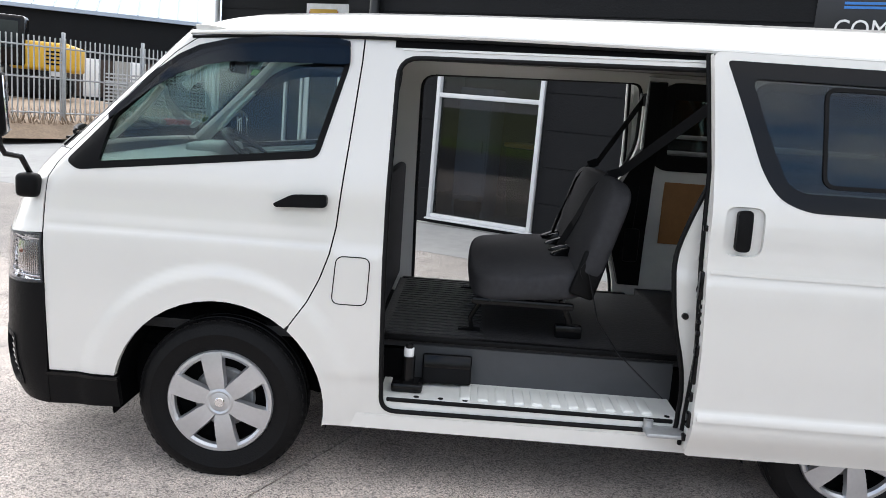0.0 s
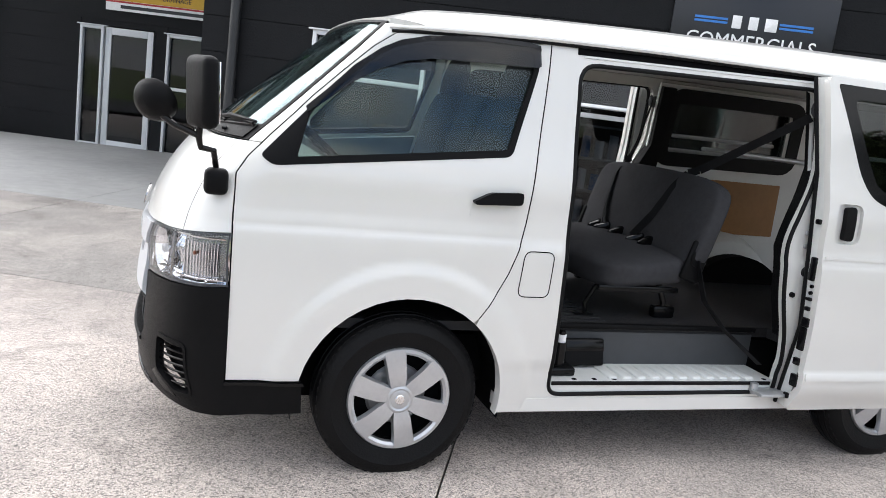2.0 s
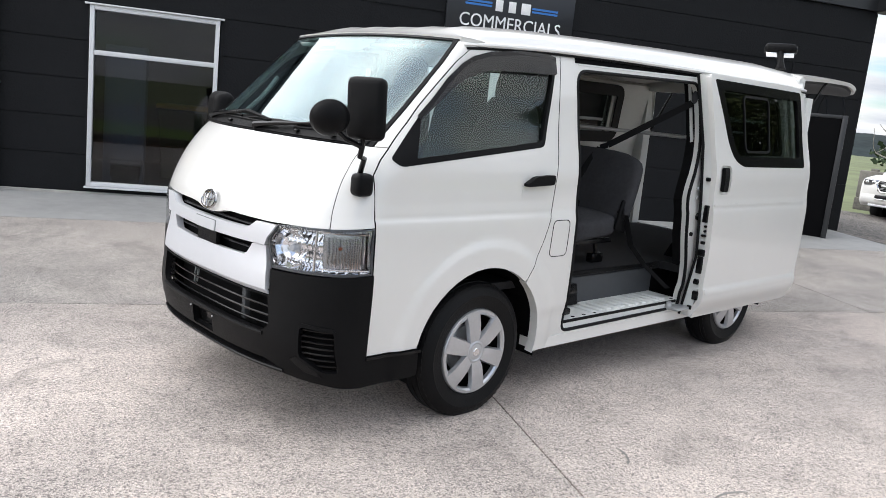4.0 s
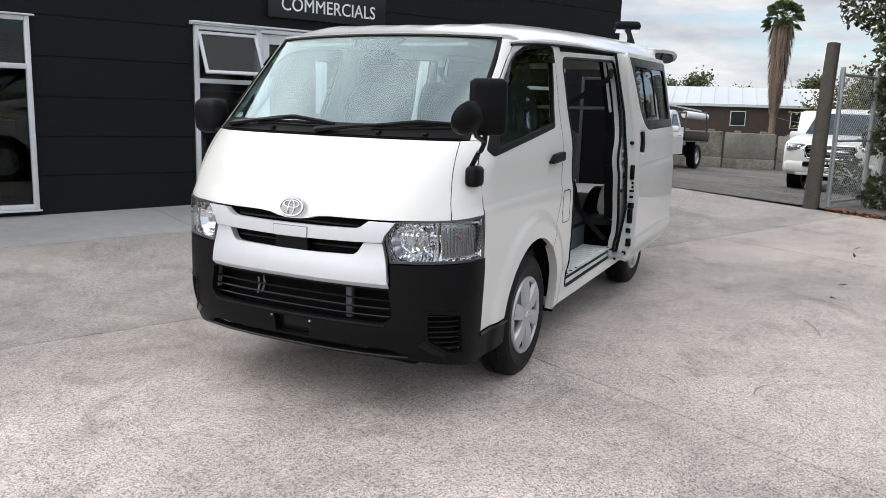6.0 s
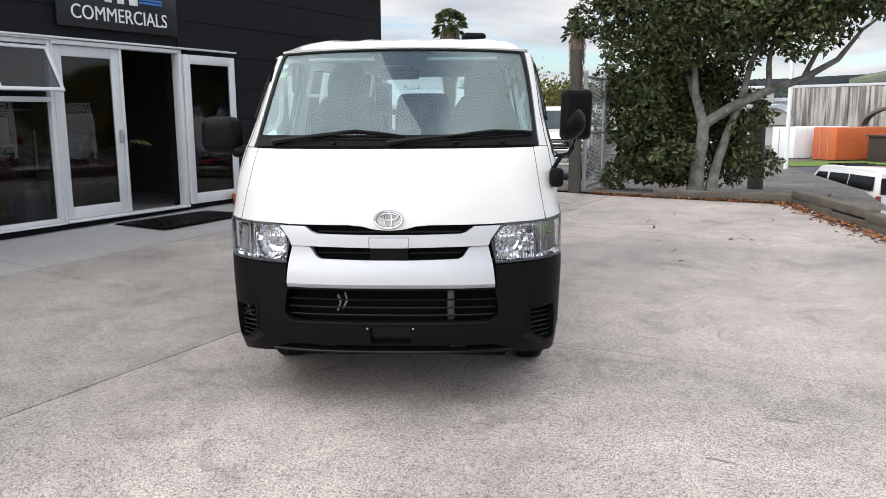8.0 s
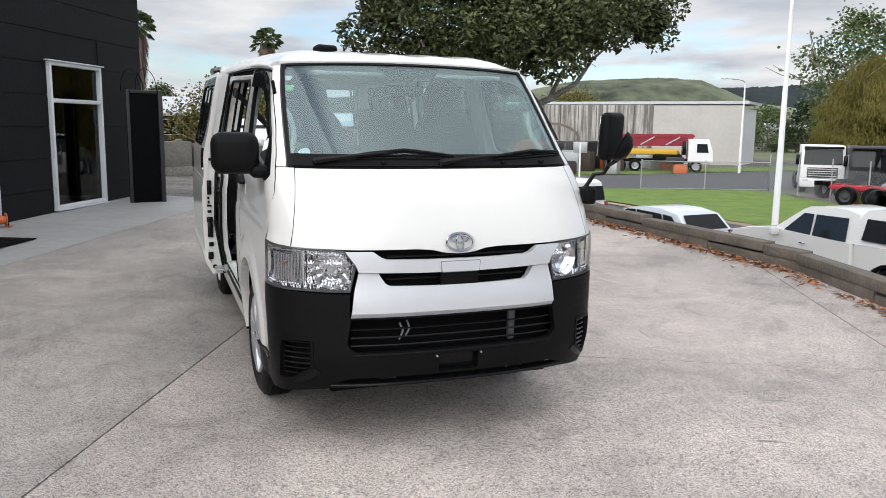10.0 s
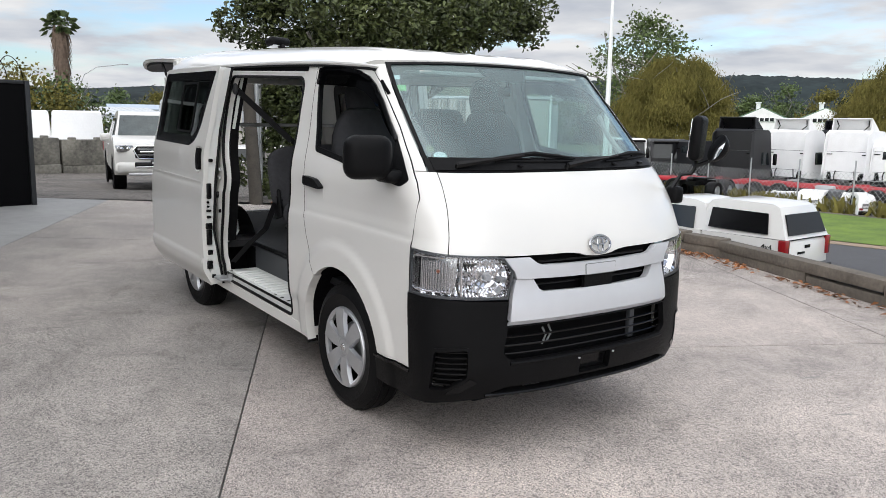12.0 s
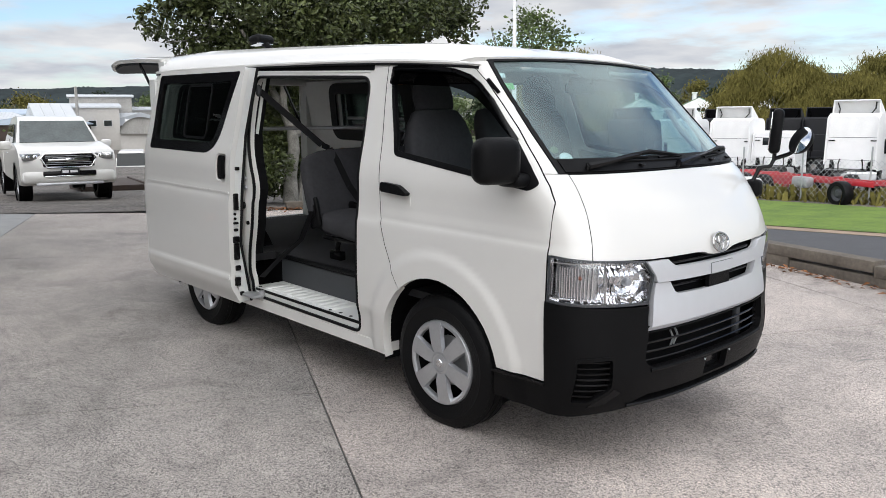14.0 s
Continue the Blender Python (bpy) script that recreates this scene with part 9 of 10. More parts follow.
for i in range(16):      # stores and plant in the works yard
    x, y = polar(E9, random.uniform(-37.5, -27), random.uniform(66, 82))
    s = (random.uniform(0.8, 2.0), random.uniform(0.8, 1.6), random.uniform(0.6, 1.7))
    solid("store_crate", Geo().rbox((0, 0, s[2] / 2), s, 0.05).box((0, 0, s[2] + 0.06), (s[0] * 0.9, s[1] * 0.9, 0.12)), M[random.choice(["steel", "wall_dark2", "steel", "white", "orange", "brown_wall"])], "stacked crate of plant and stores", "crate", "crates in the works yard", m=pose(x, y, low(x), 0, 0, random.uniform(0, 90)))


# ---- hills and distant town ----
def ridge(name, az0, az1, d, base, el, seed, material, label, rough=0.25, depth=220):
    """A distant ridge: a long swell of land with an uneven crest."""
    g = Geo()
    n, rows = 900, 7
    noise_at = lambda t, k: noise.noise(Vector((t * 3.0 + seed, k * 0.7, seed * 1.7))) * 0.6 + noise.noise(Vector((t * 11.0 + seed, k, 3.1))) * 0.28 + noise.noise(Vector((t * 40.0, seed, k))) * 0.16 + abs(noise.noise(Vector((t * 150.0, seed, k)))) * 0.10 + abs(noise.noise(Vector((t * 420.0, k, seed)))) * 0.22
    for j in range(rows):
        f = j / (rows - 1)
        for i in range(n + 1):
            t = i / n
            a = radians(az0 + (az1 - az0) * t)
            r = d + depth * f
            top = d * math.tan(radians(el(t)))
            hgt = base + (top - base) * math.sin(f * math.pi / 2) * (1 + rough * noise_at(t, f * 2) * f)
            g.v.append((r * math.cos(a), r * math.sin(a), hgt))
    g.f = [(j * (n + 1) + i, j * (n + 1) + i + 1, (j + 1) * (n + 1) + i + 1, (j + 1) * (n + 1) + i) for j in range(rows - 1) for i in range(n)]
    return solid(name, g, material, label, "hill", kind="structure", smooth=60)


near_crest = lambda t: float(np.interp(t, [0.0, 0.2, 0.38, 0.5, 0.62, 1.0], [2.6, 4.1, 4.4, 4.2, 2.3, 0.3]))
far_crest = lambda t: float(np.interp(25 - 125 * t, [-100, -70, -61, -57, -52, -42, -30, -21, -16, -9, 5, 25], [2.2, 3.0, 3.9, 4.15, 4.1, 3.6, 3.0, 2.75, 2.45, 2.0, 1.6, 1.4]))
ridge("backdrop_hill_near", -24, -52, 900, -8, near_crest, 2.0, M["far_pasture"], "pale green pasture hills", 0.07)
ridge("backdrop_hill_far", 25, -100, 1500, -10, far_crest, 5.0, M["far_wood"], "dark wooded ridge", 0.24, 300)
ridge("backdrop_hill_west", 130, 60, 1300, -10, lambda t: 1.0, 9.0, M["far_wood"], "low wooded ridge", 0.3, 300)

rg = random.Random(77)
wood = Geo()
for i in range(520):      # scattered shelter belts between town and hills
    az = rg.uniform(-74, 18)
    d = rg.choice([170, 210, 260, 330, 420]) * rg.uniform(0.93, 1.07)
    x, y = d * math.cos(radians(az)), d * math.sin(radians(az))
    h = rg.uniform(0.012, 0.022) * d + 2.2
    for k in range(34):
        o = Vector((rg.gauss(0, 1), rg.gauss(0, 1), rg.uniform(0.1, 1.0)))
        p = Vector((x + o.x * h * 0.5, y + o.y * h * 0.5, -2.5 + o.z * h))
        leaf_quad(wood, p, h * 0.34 * rg.uniform(0.6, 1.2), rg)
solid("far_woodland", wood, M["far_green"], "distant belts of mixed trees", "woodland", kind="stuff", smooth=0)
for i in range(26):
    az = rg.uniform(-70, 16)
    d = rg.uniform(110, 190)
    if -40 < az < -20 or -3 < az < 8:
        continue
    x, y = d * math.cos(radians(az)), d * math.sin(radians(az))
    shed("far_building", pose(x, y, -2.6, 0, 0, rg.uniform(-40, 40)), rg.uniform(12, 26), rg.uniform(9, 14), rg.uniform(3.5, 5.0), rg.uniform(0.6, 1.6), rg.choice([M["white"], M["concrete"], M["white"], M["brown_wall"]]), rg.choice([M["roof_white"], M["roof_blue"], M["roof_white"]]), "pale industrial shed in the distance")


def lamp_post(x, y, z, h, label, arm=1.6, turn=0, rise=0.35):
    t = thing("street_lamp", label, "street lamp", pose(x, y, z, 0, 0, turn))
    part("pole", Geo().tube([(0, 0, 0), (0, 0, h * 0.5), (0, 0, h)], [0.13, 0.10, 0.06], 10), M["white"], t)
    part("arm", Geo().tube([(0, 0, h), (arm * 0.10, 0, h + rise * 0.45), (arm * 0.40, 0, h + rise * 0.82), (arm, 0, h + rise)], 0.04, 6), M["steel"], t)
    part("lantern", Geo().rbox((arm + 0.25, 0, h + rise), (0.55, 0.18, 0.10), 0.03), M["steel"], t)


x, y = polar(E11, -45.2, 33)
lamp_post(x, y, low(x), 9.0, "tall white street-lamp pole beside the road")
x, y = polar(E11, -41.6, 75)
lamp_post(x, y, low(x), 7.8, "street lamp in the distance", 1.5, 60)
x, y = polar((-3.68, 2.7), -10.1, 80)
lamp_post(x, y, low(x), 6.6, "street lamp with a curved neck in the distance", 3.6, -95, 1.9)
x, y = polar(E14, -18.2, 62)
solid("white_pole", Geo().cyl((0, 0, 0), (0, 0, 6.2), 0.10, n=10), M["concrete"], "grey concrete service pole beyond the barrier", "pole", m=pose(x, y, low(x)))
for i, (az, d, h) in enumerate(((-11.4, 40, 2.9), (-12.9, 42, 3.1), (-10.0, 44, 2.6))):
    x, y = polar(E14, az, d)
    far_tree("reed_clump", x, y, low(x), h, 3.4, M["leaf_light"], "tall pale green shrubs behind the barrier", 130 + i, True, 0.05, 0.10, 40, 220)
x, y = polar(E9, -28.9, 44)
rs = thing("road_sign", "road sign with a dark panel on a white pole", "sign", pose(x, y, low(x), 0, 0, -29))
part("pole", Geo().cyl((0, 0, 0), (0, 0, 3.0), 0.05, n=10), M["white"], rs)
part("panel", Geo().rbox((0, 0, 2.75), (0.03, 0.75, 0.6), 0.01), M["steel"], rs)
x, y = polar((-4.8, -0.45), -20.5, 30)
solid("white_pole", Geo().cyl((0, 0, 0), (0, 0, 6.0), 0.07, n=10), M["white"], "slim white pole beside the road", "pole", m=pose(x, y, low(x)))
x, y = 12.5, -6.3
solid("timber_pole", Geo().tube([(0, 0, -1), (0, 0, 2.2), (0, 0, 3.8)], [0.17, 0.16, 0.14], 12), M["wood_post"], "round timber power pole beside the road", "pole", m=pose(x, y, low(x)))
lt = small_car(pose(*polar(E14, -21.3, 50), low(46), 0, 0, -24), "white light truck out on the street", [(-0.9, 0.5), (-0.95, 1.2), (-0.6, 2.1), (1.0, 2.15), (1.05, 0.9), (4.8, 0.9), (4.8, 0.5)], None, 0.95, ((0.0, 0.4), (3.4, 0.4)), "truck", windows=([(-0.5, 1.3), (0.6, 1.3), (0.6, 1.9), (-0.3, 1.9)],), name="light_truck")
part("windscreen", slab_on([(-0.93, -0.80, 1.28), (-0.93, 0.80, 1.28), (-0.66, 0.74, 1.98), (-0.66, -0.74, 1.98)][::-1]), M["dark_glass"], lt)
part("front_bumper", Geo().rbox((-0.98, 0, 0.62), (0.14, 1.86, 0.22), 0.05), M["plastic"], lt)
part("tip_body", Geo().rbox((3.0, 0, 1.3), (3.4, 1.9, 0.7), 0.05), M["white"], lt)
for az, d, w in ((-6.3, 36.0, 1.7), (-9.2, 35.0, 1.9)):
    x, y = polar(E11, az, d)
    tb = thing("tipper_body", "white steel tipper body raised behind the barrier", "truck", pose(x, y, low(x), 0, 0, az), "tipper bodies")
    part("tray", loft_body([(-0.2, 2.65), (-0.9, 2.75), (-0.7, 3.95), (0.2, 4.02), (1.6, 3.6), (1.7, 1.9), (0.4, 1.7)], w / 2, lambda z: 1.0 - 0.06 * (z - 2.7)), M["white"], tb)
    part("tray_mouth", Geo().rbox((-0.35, 0, 2.42), (0.8, w * 0.92, 0.75), 0.05), M["gloss_black"], tb)
    part("subframe", Geo().box((0.9, 0, 1.0), (3.6, 0.9, 1.2)), M["gloss_black"], tb)
    for s in (-1, 1):
        road_wheel(tb, 1.4, s * 0.8, 0.45, 0.3, s, "steel")
for az, d, turn, lx, ly, h, rise, wall_, roof_ in ((-11.0, 120, -75, 16, 10, 4.0, 1.0, "white", "roof_white"), (-18.1, 118, -108, 10.2, 12, 5.6, 0.5, "pale_wall", "roof_white"), (-19.6, 126, -108, 8, 8, 7.2, 0.3, "concrete", "roof_white"), (-16.6, 112, -100, 4, 9, 4.4, 1.6, "white", "roof_white"), (-21.0, 128, -95, 12, 10, 5.4, 0.4, "concrete", "roof_white"), (-14.3, 150, -100, 12, 9, 5.0, 0.8, "white", "roof_blue")):
    x, y = polar(E14, az, d)
    shed("far_building", pose(x, y, low(x), 0, 0, turn), lx, ly, h, rise, M[wall_], M[roof_], "white flat-roofed works building in the distance", tuple((-lx * 0.36 + i * lx * 0.18, h * 0.62, lx * 0.1, 0.8) for i in range(5)))
for az, d in ((-52.4, 114), (-56.1, 112), (-59.9, 112), (-63.6, 112)):
    x, y = polar(E12, az, d + 10)
    sh = shed("gabled_shed", pose(x, y, low(x), 0, 0, az), 20, 7.4, 4.6, 1.7, M["white"], M["roof_green"], "white gabled shed under a green roof beyond the trucks", (), 0.05)
    part("gable", Geo().add([(-10.07, -3.70, 4.5), (-10.07, 3.70, 4.5), (-10.07, 0, 6.24)], [(0, 1, 2)]).add([(-10.0, -3.70, 4.5), (-10.0, 3.70, 4.5), (-10.0, 0, 6.24)], [(0, 2, 1)]), M["white"], sh, "", 0)
    for i in range(5):
        part("window", Geo().rbox((-10.09, -1.2 + i * 0.6, 4.75), (0.05, 0.46, 0.42), 0.01), M["dark_glass"], sh)
    part("roof_vent", Geo().cyl((-4, 0.6, 6.0), (-4, 0.6, 7.0), 0.28).rbox((-4, 0.6, 7.05), (0.8, 0.8, 0.16), 0.04), M["white"], sh)
x, y = polar(E14, -22.0, 104)
ah = thing("arched_hall", "white hall under a round white roof in the distance", "building", pose(x, y, low(x), 0, 0, -22))
arch_out = [(2.3 * math.cos(math.pi * i / 14), 2.3 + 1.9 * math.sin(math.pi * i / 14)) for i in range(15)]
hall = Geo()
for (ya, za), (yb, zb) in zip(arch_out, arch_out[1:]):
    hall.add([(-6, ya, za), (6, ya, za), (6, yb, zb), (-6, yb, zb)], [(0, 3, 2, 1)])
part("roof", hall, M["roof_white"], ah)
part("wall", Geo().box((0.3, 0, 1.15), (11, 4.5, 2.3)), M["pale_wall"], ah)
part("end_wall", Geo().add([(-5.7, y_, z_) for y_, z_ in arch_out], [tuple(range(15))]), M["concrete"], ah, "", 0)
x, y = polar(E14, -19.6, 25)
sb = thing("skip_bin", "rusty brown steel bin behind the parked utility", "bin", pose(x, y, low(x), 0, 0, -12))
part("hopper", loft_body([(-1.1, 0.25), (-1.5, 2.1), (1.5, 2.1), (1.1, 0.25)], 0.85, lambda q: 0.9 + 0.05 * q), M["brown_wall"], sb)
part("rim", Geo().rbox((0, -0.86, 2.08), (3.1, 0.08, 0.12), 0.02).rbox((0, 0.86, 2.08), (3.1, 0.08, 0.12), 0.02), M["brown_wall"], sb)
part("runner", Geo().box((0, -0.5, 0.12), (2.2, 0.12, 0.25)).box((0, 0.5, 0.12), (2.2, 0.12, 0.25)), M["dark"], sb)
x, y = polar(E14, -21.8, 112)
rb = thing("far_workshop", "small white workshop with a red sign panel far off", "building", pose(x, y, low(x), 0, 0, -20))
part("wall", Geo().rbox((0, 0, 2.0), (3.4, 3.0, 4.0), 0.05), M["white"], rb)
part("sign_panel", Geo().rbox((-1.74, 0, 3.2), (0.08, 2.2, 0.9), 0.02), M["red"], rb)

# ---- left: palisade fence, excavator, bank, generator ----
A, B = Vector((-12.2, 9.6)), Vector((-4.2, 22.0))
ln, d = (B - A).length, (B - A).normalized()
lz = 0.60
bank = Geo()
nv = Vector((d.y, -d.x))
for i in range(40):
    p, q = A + d * (ln * i / 40), A + d * (ln * (i + 1) / 40)
    for w0, z0, w1, z1 in ((0.9, 0.12, 0.25, 0.45), (0.25, 0.45, -0.6, 0.55), (-0.6, 0.55, -30.0, 0.70)):
        bank.add([(p.x + nv.x * w0, p.y + nv.y * w0, z0), (q.x + nv.x * w0, q.y + nv.y * w0, z0), (q.x + nv.x * w1, q.y + nv.y * w1, z1), (p.x + nv.x * w1, p.y + nv.y * w1, z1)], [(0, 1, 2, 3)])
solid("grass_bank", bank, M["dry_grass"], "low bank of dead dry grass under the fence", "bank", kind="structure")
random.seed(9)
tuft = Geo()
for i in range(2600):
    p = A + d * random.uniform(0, ln) + nv * random.uniform(-3.0, 0.8)
    h, a = random.uniform(0.06, 0.28), random.uniform(0, 6.28)
    tuft.add([(p.x - 0.02, p.y, 0.42), (p.x + 0.02, p.y, 0.42), (p.x + 0.1 * math.cos(a), p.y + 0.1 * math.sin(a), 0.45 + h)], [(0, 1, 2)])
solid("dry_grass_tufts", tuft, M["dry_grass"], "tufts of dead dry grass", "grass", kind="stuff", smooth=0)
pal = thing("palisade_fence", "galvanised steel palisade fence with round rails", "fence")
k = int(ln / 0.125)
pm = Geo().rbox((0, 0, 1.0), (0.03, 0.03, 2.0), 0.008, None, 1).mesh("pale", M["steel"])
for i in range(k):
    p = A + d * (i * 0.125)
    part("pale", pm, None, pal, "", 35, pose(p.x, p.y, 0.38, 0, 0, math.degrees(math.atan2(d.y, d.x))))
for i in range(8):
    p = A + d * (ln * i / 7)
    part("post", Geo().rbox((p.x, p.y, 1.42), (0.07, 0.07, 2.2), 0.01), M["steel"], pal)
for z in (0.65, 1.45, 2.15):
    part("rail", Geo().cyl((A.x, A.y, z), (B.x, B.y, z), 0.022, n=6), M["steel"], pal)
exx, exy = polar((0.92, -3.86), 119.6, 33)
ex_ = thing("excavator", "yellow tracked excavator with a black cab", "excavator", pose(exx, exy, 0.62, 0, 0, 20))
for s in (-1, 1):
    part("track", Geo().rbox((0, s * 1.0, 0.42), (3.2, 0.5, 0.8), 0.30, None, 4), M["plastic"], ex_)
part("turntable", Geo().cyl((0, 0, 0.7), (0, 0, 1.0), 0.7, n=24), M["gloss_black"], ex_)
part("house", Geo().rbox((0.7, 0.2, 1.5), (2.0, 2.3, 1.0), 0.15, None, 3), M["yellow"], ex_)
part("counterweight", Geo().rbox((1.75, 0, 1.45), (0.5, 2.3, 0.95), 0.2, None, 3), M["yellow"], ex_)
part("cab", Geo().rbox((-0.5, -0.6, 1.95), (1.5, 1.0, 1.7), 0.12, None, 3), M["gloss_black"], ex_)
part("cab_glass", Geo().box((-0.5, -1.11, 2.15), (1.1, 0.02, 0.9)), M["dark_glass"], ex_, "", 0)
for i in range(4):
    part("grille_slot", Geo().box((1.2, -0.97, 1.25 + i * 0.14), (0.6, 0.02, 0.06)), M["gloss_black"], ex_, "", 0)
part("boom", Geo().tube([(-1.0, 0.3, 1.3), (-2.6, 0.3, 3.0), (-4.6, 0.3, 2.9)], [0.25, 0.28, 0.18], 8), M["yellow"], ex_)
part("arm", Geo().tube([(-4.6, 0.3, 2.9), (-5.2, 0.3, 1.0)], [0.2, 0.14], 8), M["yellow"], ex_)
part("bucket", Geo().rbox((-5.1, 0.3, 0.6), (0.7, 0.9, 0.7), 0.15), M["plastic"], ex_)
random.seed(14)
for i in range(11):
    q = polar((0.92, -3.86), 117.6 - i * 0.95, 37 + random.uniform(0, 2))
    solid("board_panel", Geo().rbox((0, 0, 0.8), (0.62, 0.12, 1.6), 0.02), M[random.choice(["white", "roof_white", "brown_wall", "concrete"])], "upright stacked sheet of board behind the fence", "board", "stacked boards", m=pose(q[0], q[1], 0.7, 0, 0, 25))
for i in range(7):
    q = polar((0, -3.8), 112.0 - i * 0.75, 29 + random.uniform(-0.6, 0.6))
    fr_s = Geo()
    for j in range(9):
        fr_s.rbox((0, 0, 0.08 + j * 0.12), (1.1, 0.9, 0.05), 0.01, None, 1)
    solid("steel_frame_rack", fr_s, M["steel"], "rack of galvanised steel frames behind the fence", "rack", "racks of steel frames", m=pose(q[0], q[1], 0.66, 0, 0, 20 + random.uniform(-6, 6)))
gq = polar((0, -3.8), 107.3, 16.0)
solid("kerb_block", Geo().rbox((0, 0, 0.28), (1.1, 0.55, 0.56), 0.03).rbox((-1.2, -0.2, 0.10), (1.4, 0.22, 0.2), 0.03), M["concrete"], "old concrete block and kerb at the corner", "block", m=pose(gq[0], gq[1], gz(*gq) - 0.02, 0, 0, 30))
gn = thing("generator", "small red portable generator on a concrete block", "generator", pose(gq[0], gq[1], gz(*gq) + 0.54, 0, 0, 30))
part("casing", Geo().rbox((0, 0, 0.16), (0.48, 0.30, 0.28), 0.05, None, 3), M["red"], gn)
part("end_panel", Geo().rbox((-0.22, 0, 0.15), (0.06, 0.26, 0.22), 0.02), M["gloss_black"], gn)
part("handle", Geo().tube([(-0.12, 0, 0.28), (-0.10, 0, 0.36), (0.10, 0, 0.36), (0.12, 0, 0.28)], 0.014, 6), M["gloss_black"], gn)

# ---- small things on the ground ----
def ground_point(x, y, dz=0.004):
    return Vector((x, y, gz(x, y) + dz))


rl = random.Random(5)
litter = Geo()


def fallen(x, y):
    """One curled dead leaf lying on the yard."""
    p = ground_point(x, y, rl.uniform(0.006, 0.03))
    a = rl.uniform(0, 6.28)
    d, w = Vector((math.cos(a), math.sin(a), rl.gauss(0, 0.25))), Vector((-math.sin(a), math.cos(a), rl.gauss(0, 0.3)))
    L, W, c = rl.uniform(0.03, 0.055), rl.uniform(0.012, 0.022), rl.uniform(0.002, 0.014)
    litter.add([p - d * L, p + w * W + Vector((0, 0, c)), p + d * L, p - w * W + Vector((0, 0, c))], [(0, 1, 2), (0, 2, 3)])


def litter_band(a, b, count, width, near=0.24):
    dd = (b - a).normalized()
    nn = Vector((-dd.y, dd.x))
    for i in range(count):
        q = a + (b - a) * rl.random() + nn * (near + abs(rl.gauss(0, width)))
        fallen(q.x, q.y)


litter_band(SL_M, SL_A, 620, 0.12)
litter_band(SL_B + (SL_M - SL_B) * 0.45, SL_M, 420, 0.10)
corner_a = SL_A
corner_b = Vector((8.60, -2.30))
litter_band(corner_a, corner_b, 620, 0.09, 0.14)
for i in range(16):
    fallen(rl.uniform(2.0, 8.5), rl.uniform(-4.9, -2.2))
for i in range(2):
    fallen(rl.uniform(0.0, 4.0), rl.uniform(-3.6, -2.0))
solid("fallen_leaves", litter, M["dead_leaf"], "brown fallen leaves drifted against the timber edging", "leaves", kind="stuff", smooth=0)

M["scuff"] = mat("tyre_scuff", (0.23, 0.22, 0.205), 0.8, var=0.35, scale=9)


def scuff(pts, w):
    """A worn rubber mark, ragged along both sides, on the slab."""
    g = Geo()
    n = len(pts)
    for i, (x, y) in enumerate(pts):
        a, b = pts[max(0, i - 1)], pts[min(n - 1, i + 1)]
        t = Vector((b[0] - a[0], b[1] - a[1])).normalized()
        k = w * math.sin(math.pi * (i + 0.4) / n) * rl.uniform(0.6, 1.2)
        g.v += [ground_point(x - t.y * k, y + t.x * k, 0.0025), ground_point(x + t.y * k, y - t.x * k, 0.0025)]
    g.f = [(2 * i, 2 * i + 1, 2 * i + 3, 2 * i + 2) for i in range(n - 1)]
    return part("scuff", g, M["scuff"], pavement, "dark tyre scuff on the concrete", 0)


def curve_pts(x, y, heading, length, bend, n=12):
    out = []
    for i in range(n):
        out.append((x, y))
        x, y = x + length / n * math.cos(heading), y + length / n * math.sin(heading)
        heading += bend / n
    return out


for x, y, hd, ln, bend, w in ((0.22, -1.62, 0.4, 0.22, 1.2, 0.008), (0.25, -2.02, 0.2, 0.26, -1.0, 0.010), (1.6, -2.3, 0.1, 0.5, 0.5, 0.010), (2.2, -2.9, -0.2, 0.6, 0.4, 0.008), (-1.1, -2.0, 0.8, 0.2, 1.0, 0.012), (-1.55, -1.55, 0.8, 0.16, 0.7, 0.011)):
    scuff(curve_pts(x, y, hd, ln, bend), w)

# ---- at the office door ----
mat_p = at(0.95, 0.62)
dm = thing("doormat", "black ribbed rubber doormat before the office door", "doormat", Matrix.Translation((mat_p.x, mat_p.y, gz(mat_p.x, mat_p.y))) @ Matrix.Rotation(radians(WALL_TURN), 4, "Z"))
part("backing", Geo().rbox((0, 0, 0.010), (1.5, 0.85, 0.014), 0.006), M["dark"], dm)
for i in range(24):
    part("rib", Geo().rbox((-0.69 + i * 0.06, 0, 0.019), (0.032, 0.80, 0.008), 0.003), M["plastic"], dm)
rp = at(2.32, 0.20)
reel = thing("extension_reel", "orange cable reel standing by the open office door", "cable reel", pose(rp.x, rp.y, gz(rp.x, rp.y), 0, 0, 20) @ Matrix.Scale(0.65, 4))
part("drum", Geo().lathe([(0.03, -0.09), (0.13, -0.09), (0.135, -0.075), (0.08, -0.07), (0.08, 0.07), (0.135, 0.075), (0.13, 0.09), (0.03, 0.09)], 24, pose(0, 0, 0.145, 90, 0, 0)), M["orange"], reel)
part("stand", Geo().tube([(-0.12, -0.10, 0.01), (0, -0.10, 0.22), (0.12, -0.10, 0.01)], 0.009, 6).tube([(-0.12, 0.10, 0.01), (0, 0.10, 0.22), (0.12, 0.10, 0.01)], 0.009, 6).cyl((0, -0.10, 0.22), (0, 0.10, 0.22), 0.012), M["gloss_black"], reel)
part("cable", Geo().tube([(0.10 + 0.10 * math.cos(t), -0.14 + 0.07 * math.sin(t), 0.012) for t in np.linspace(0, 5.2, 20)], 0.008, 6), M["orange"], reel)
# a split-leaf plant in the office
pp = at(0.75, -0.75)
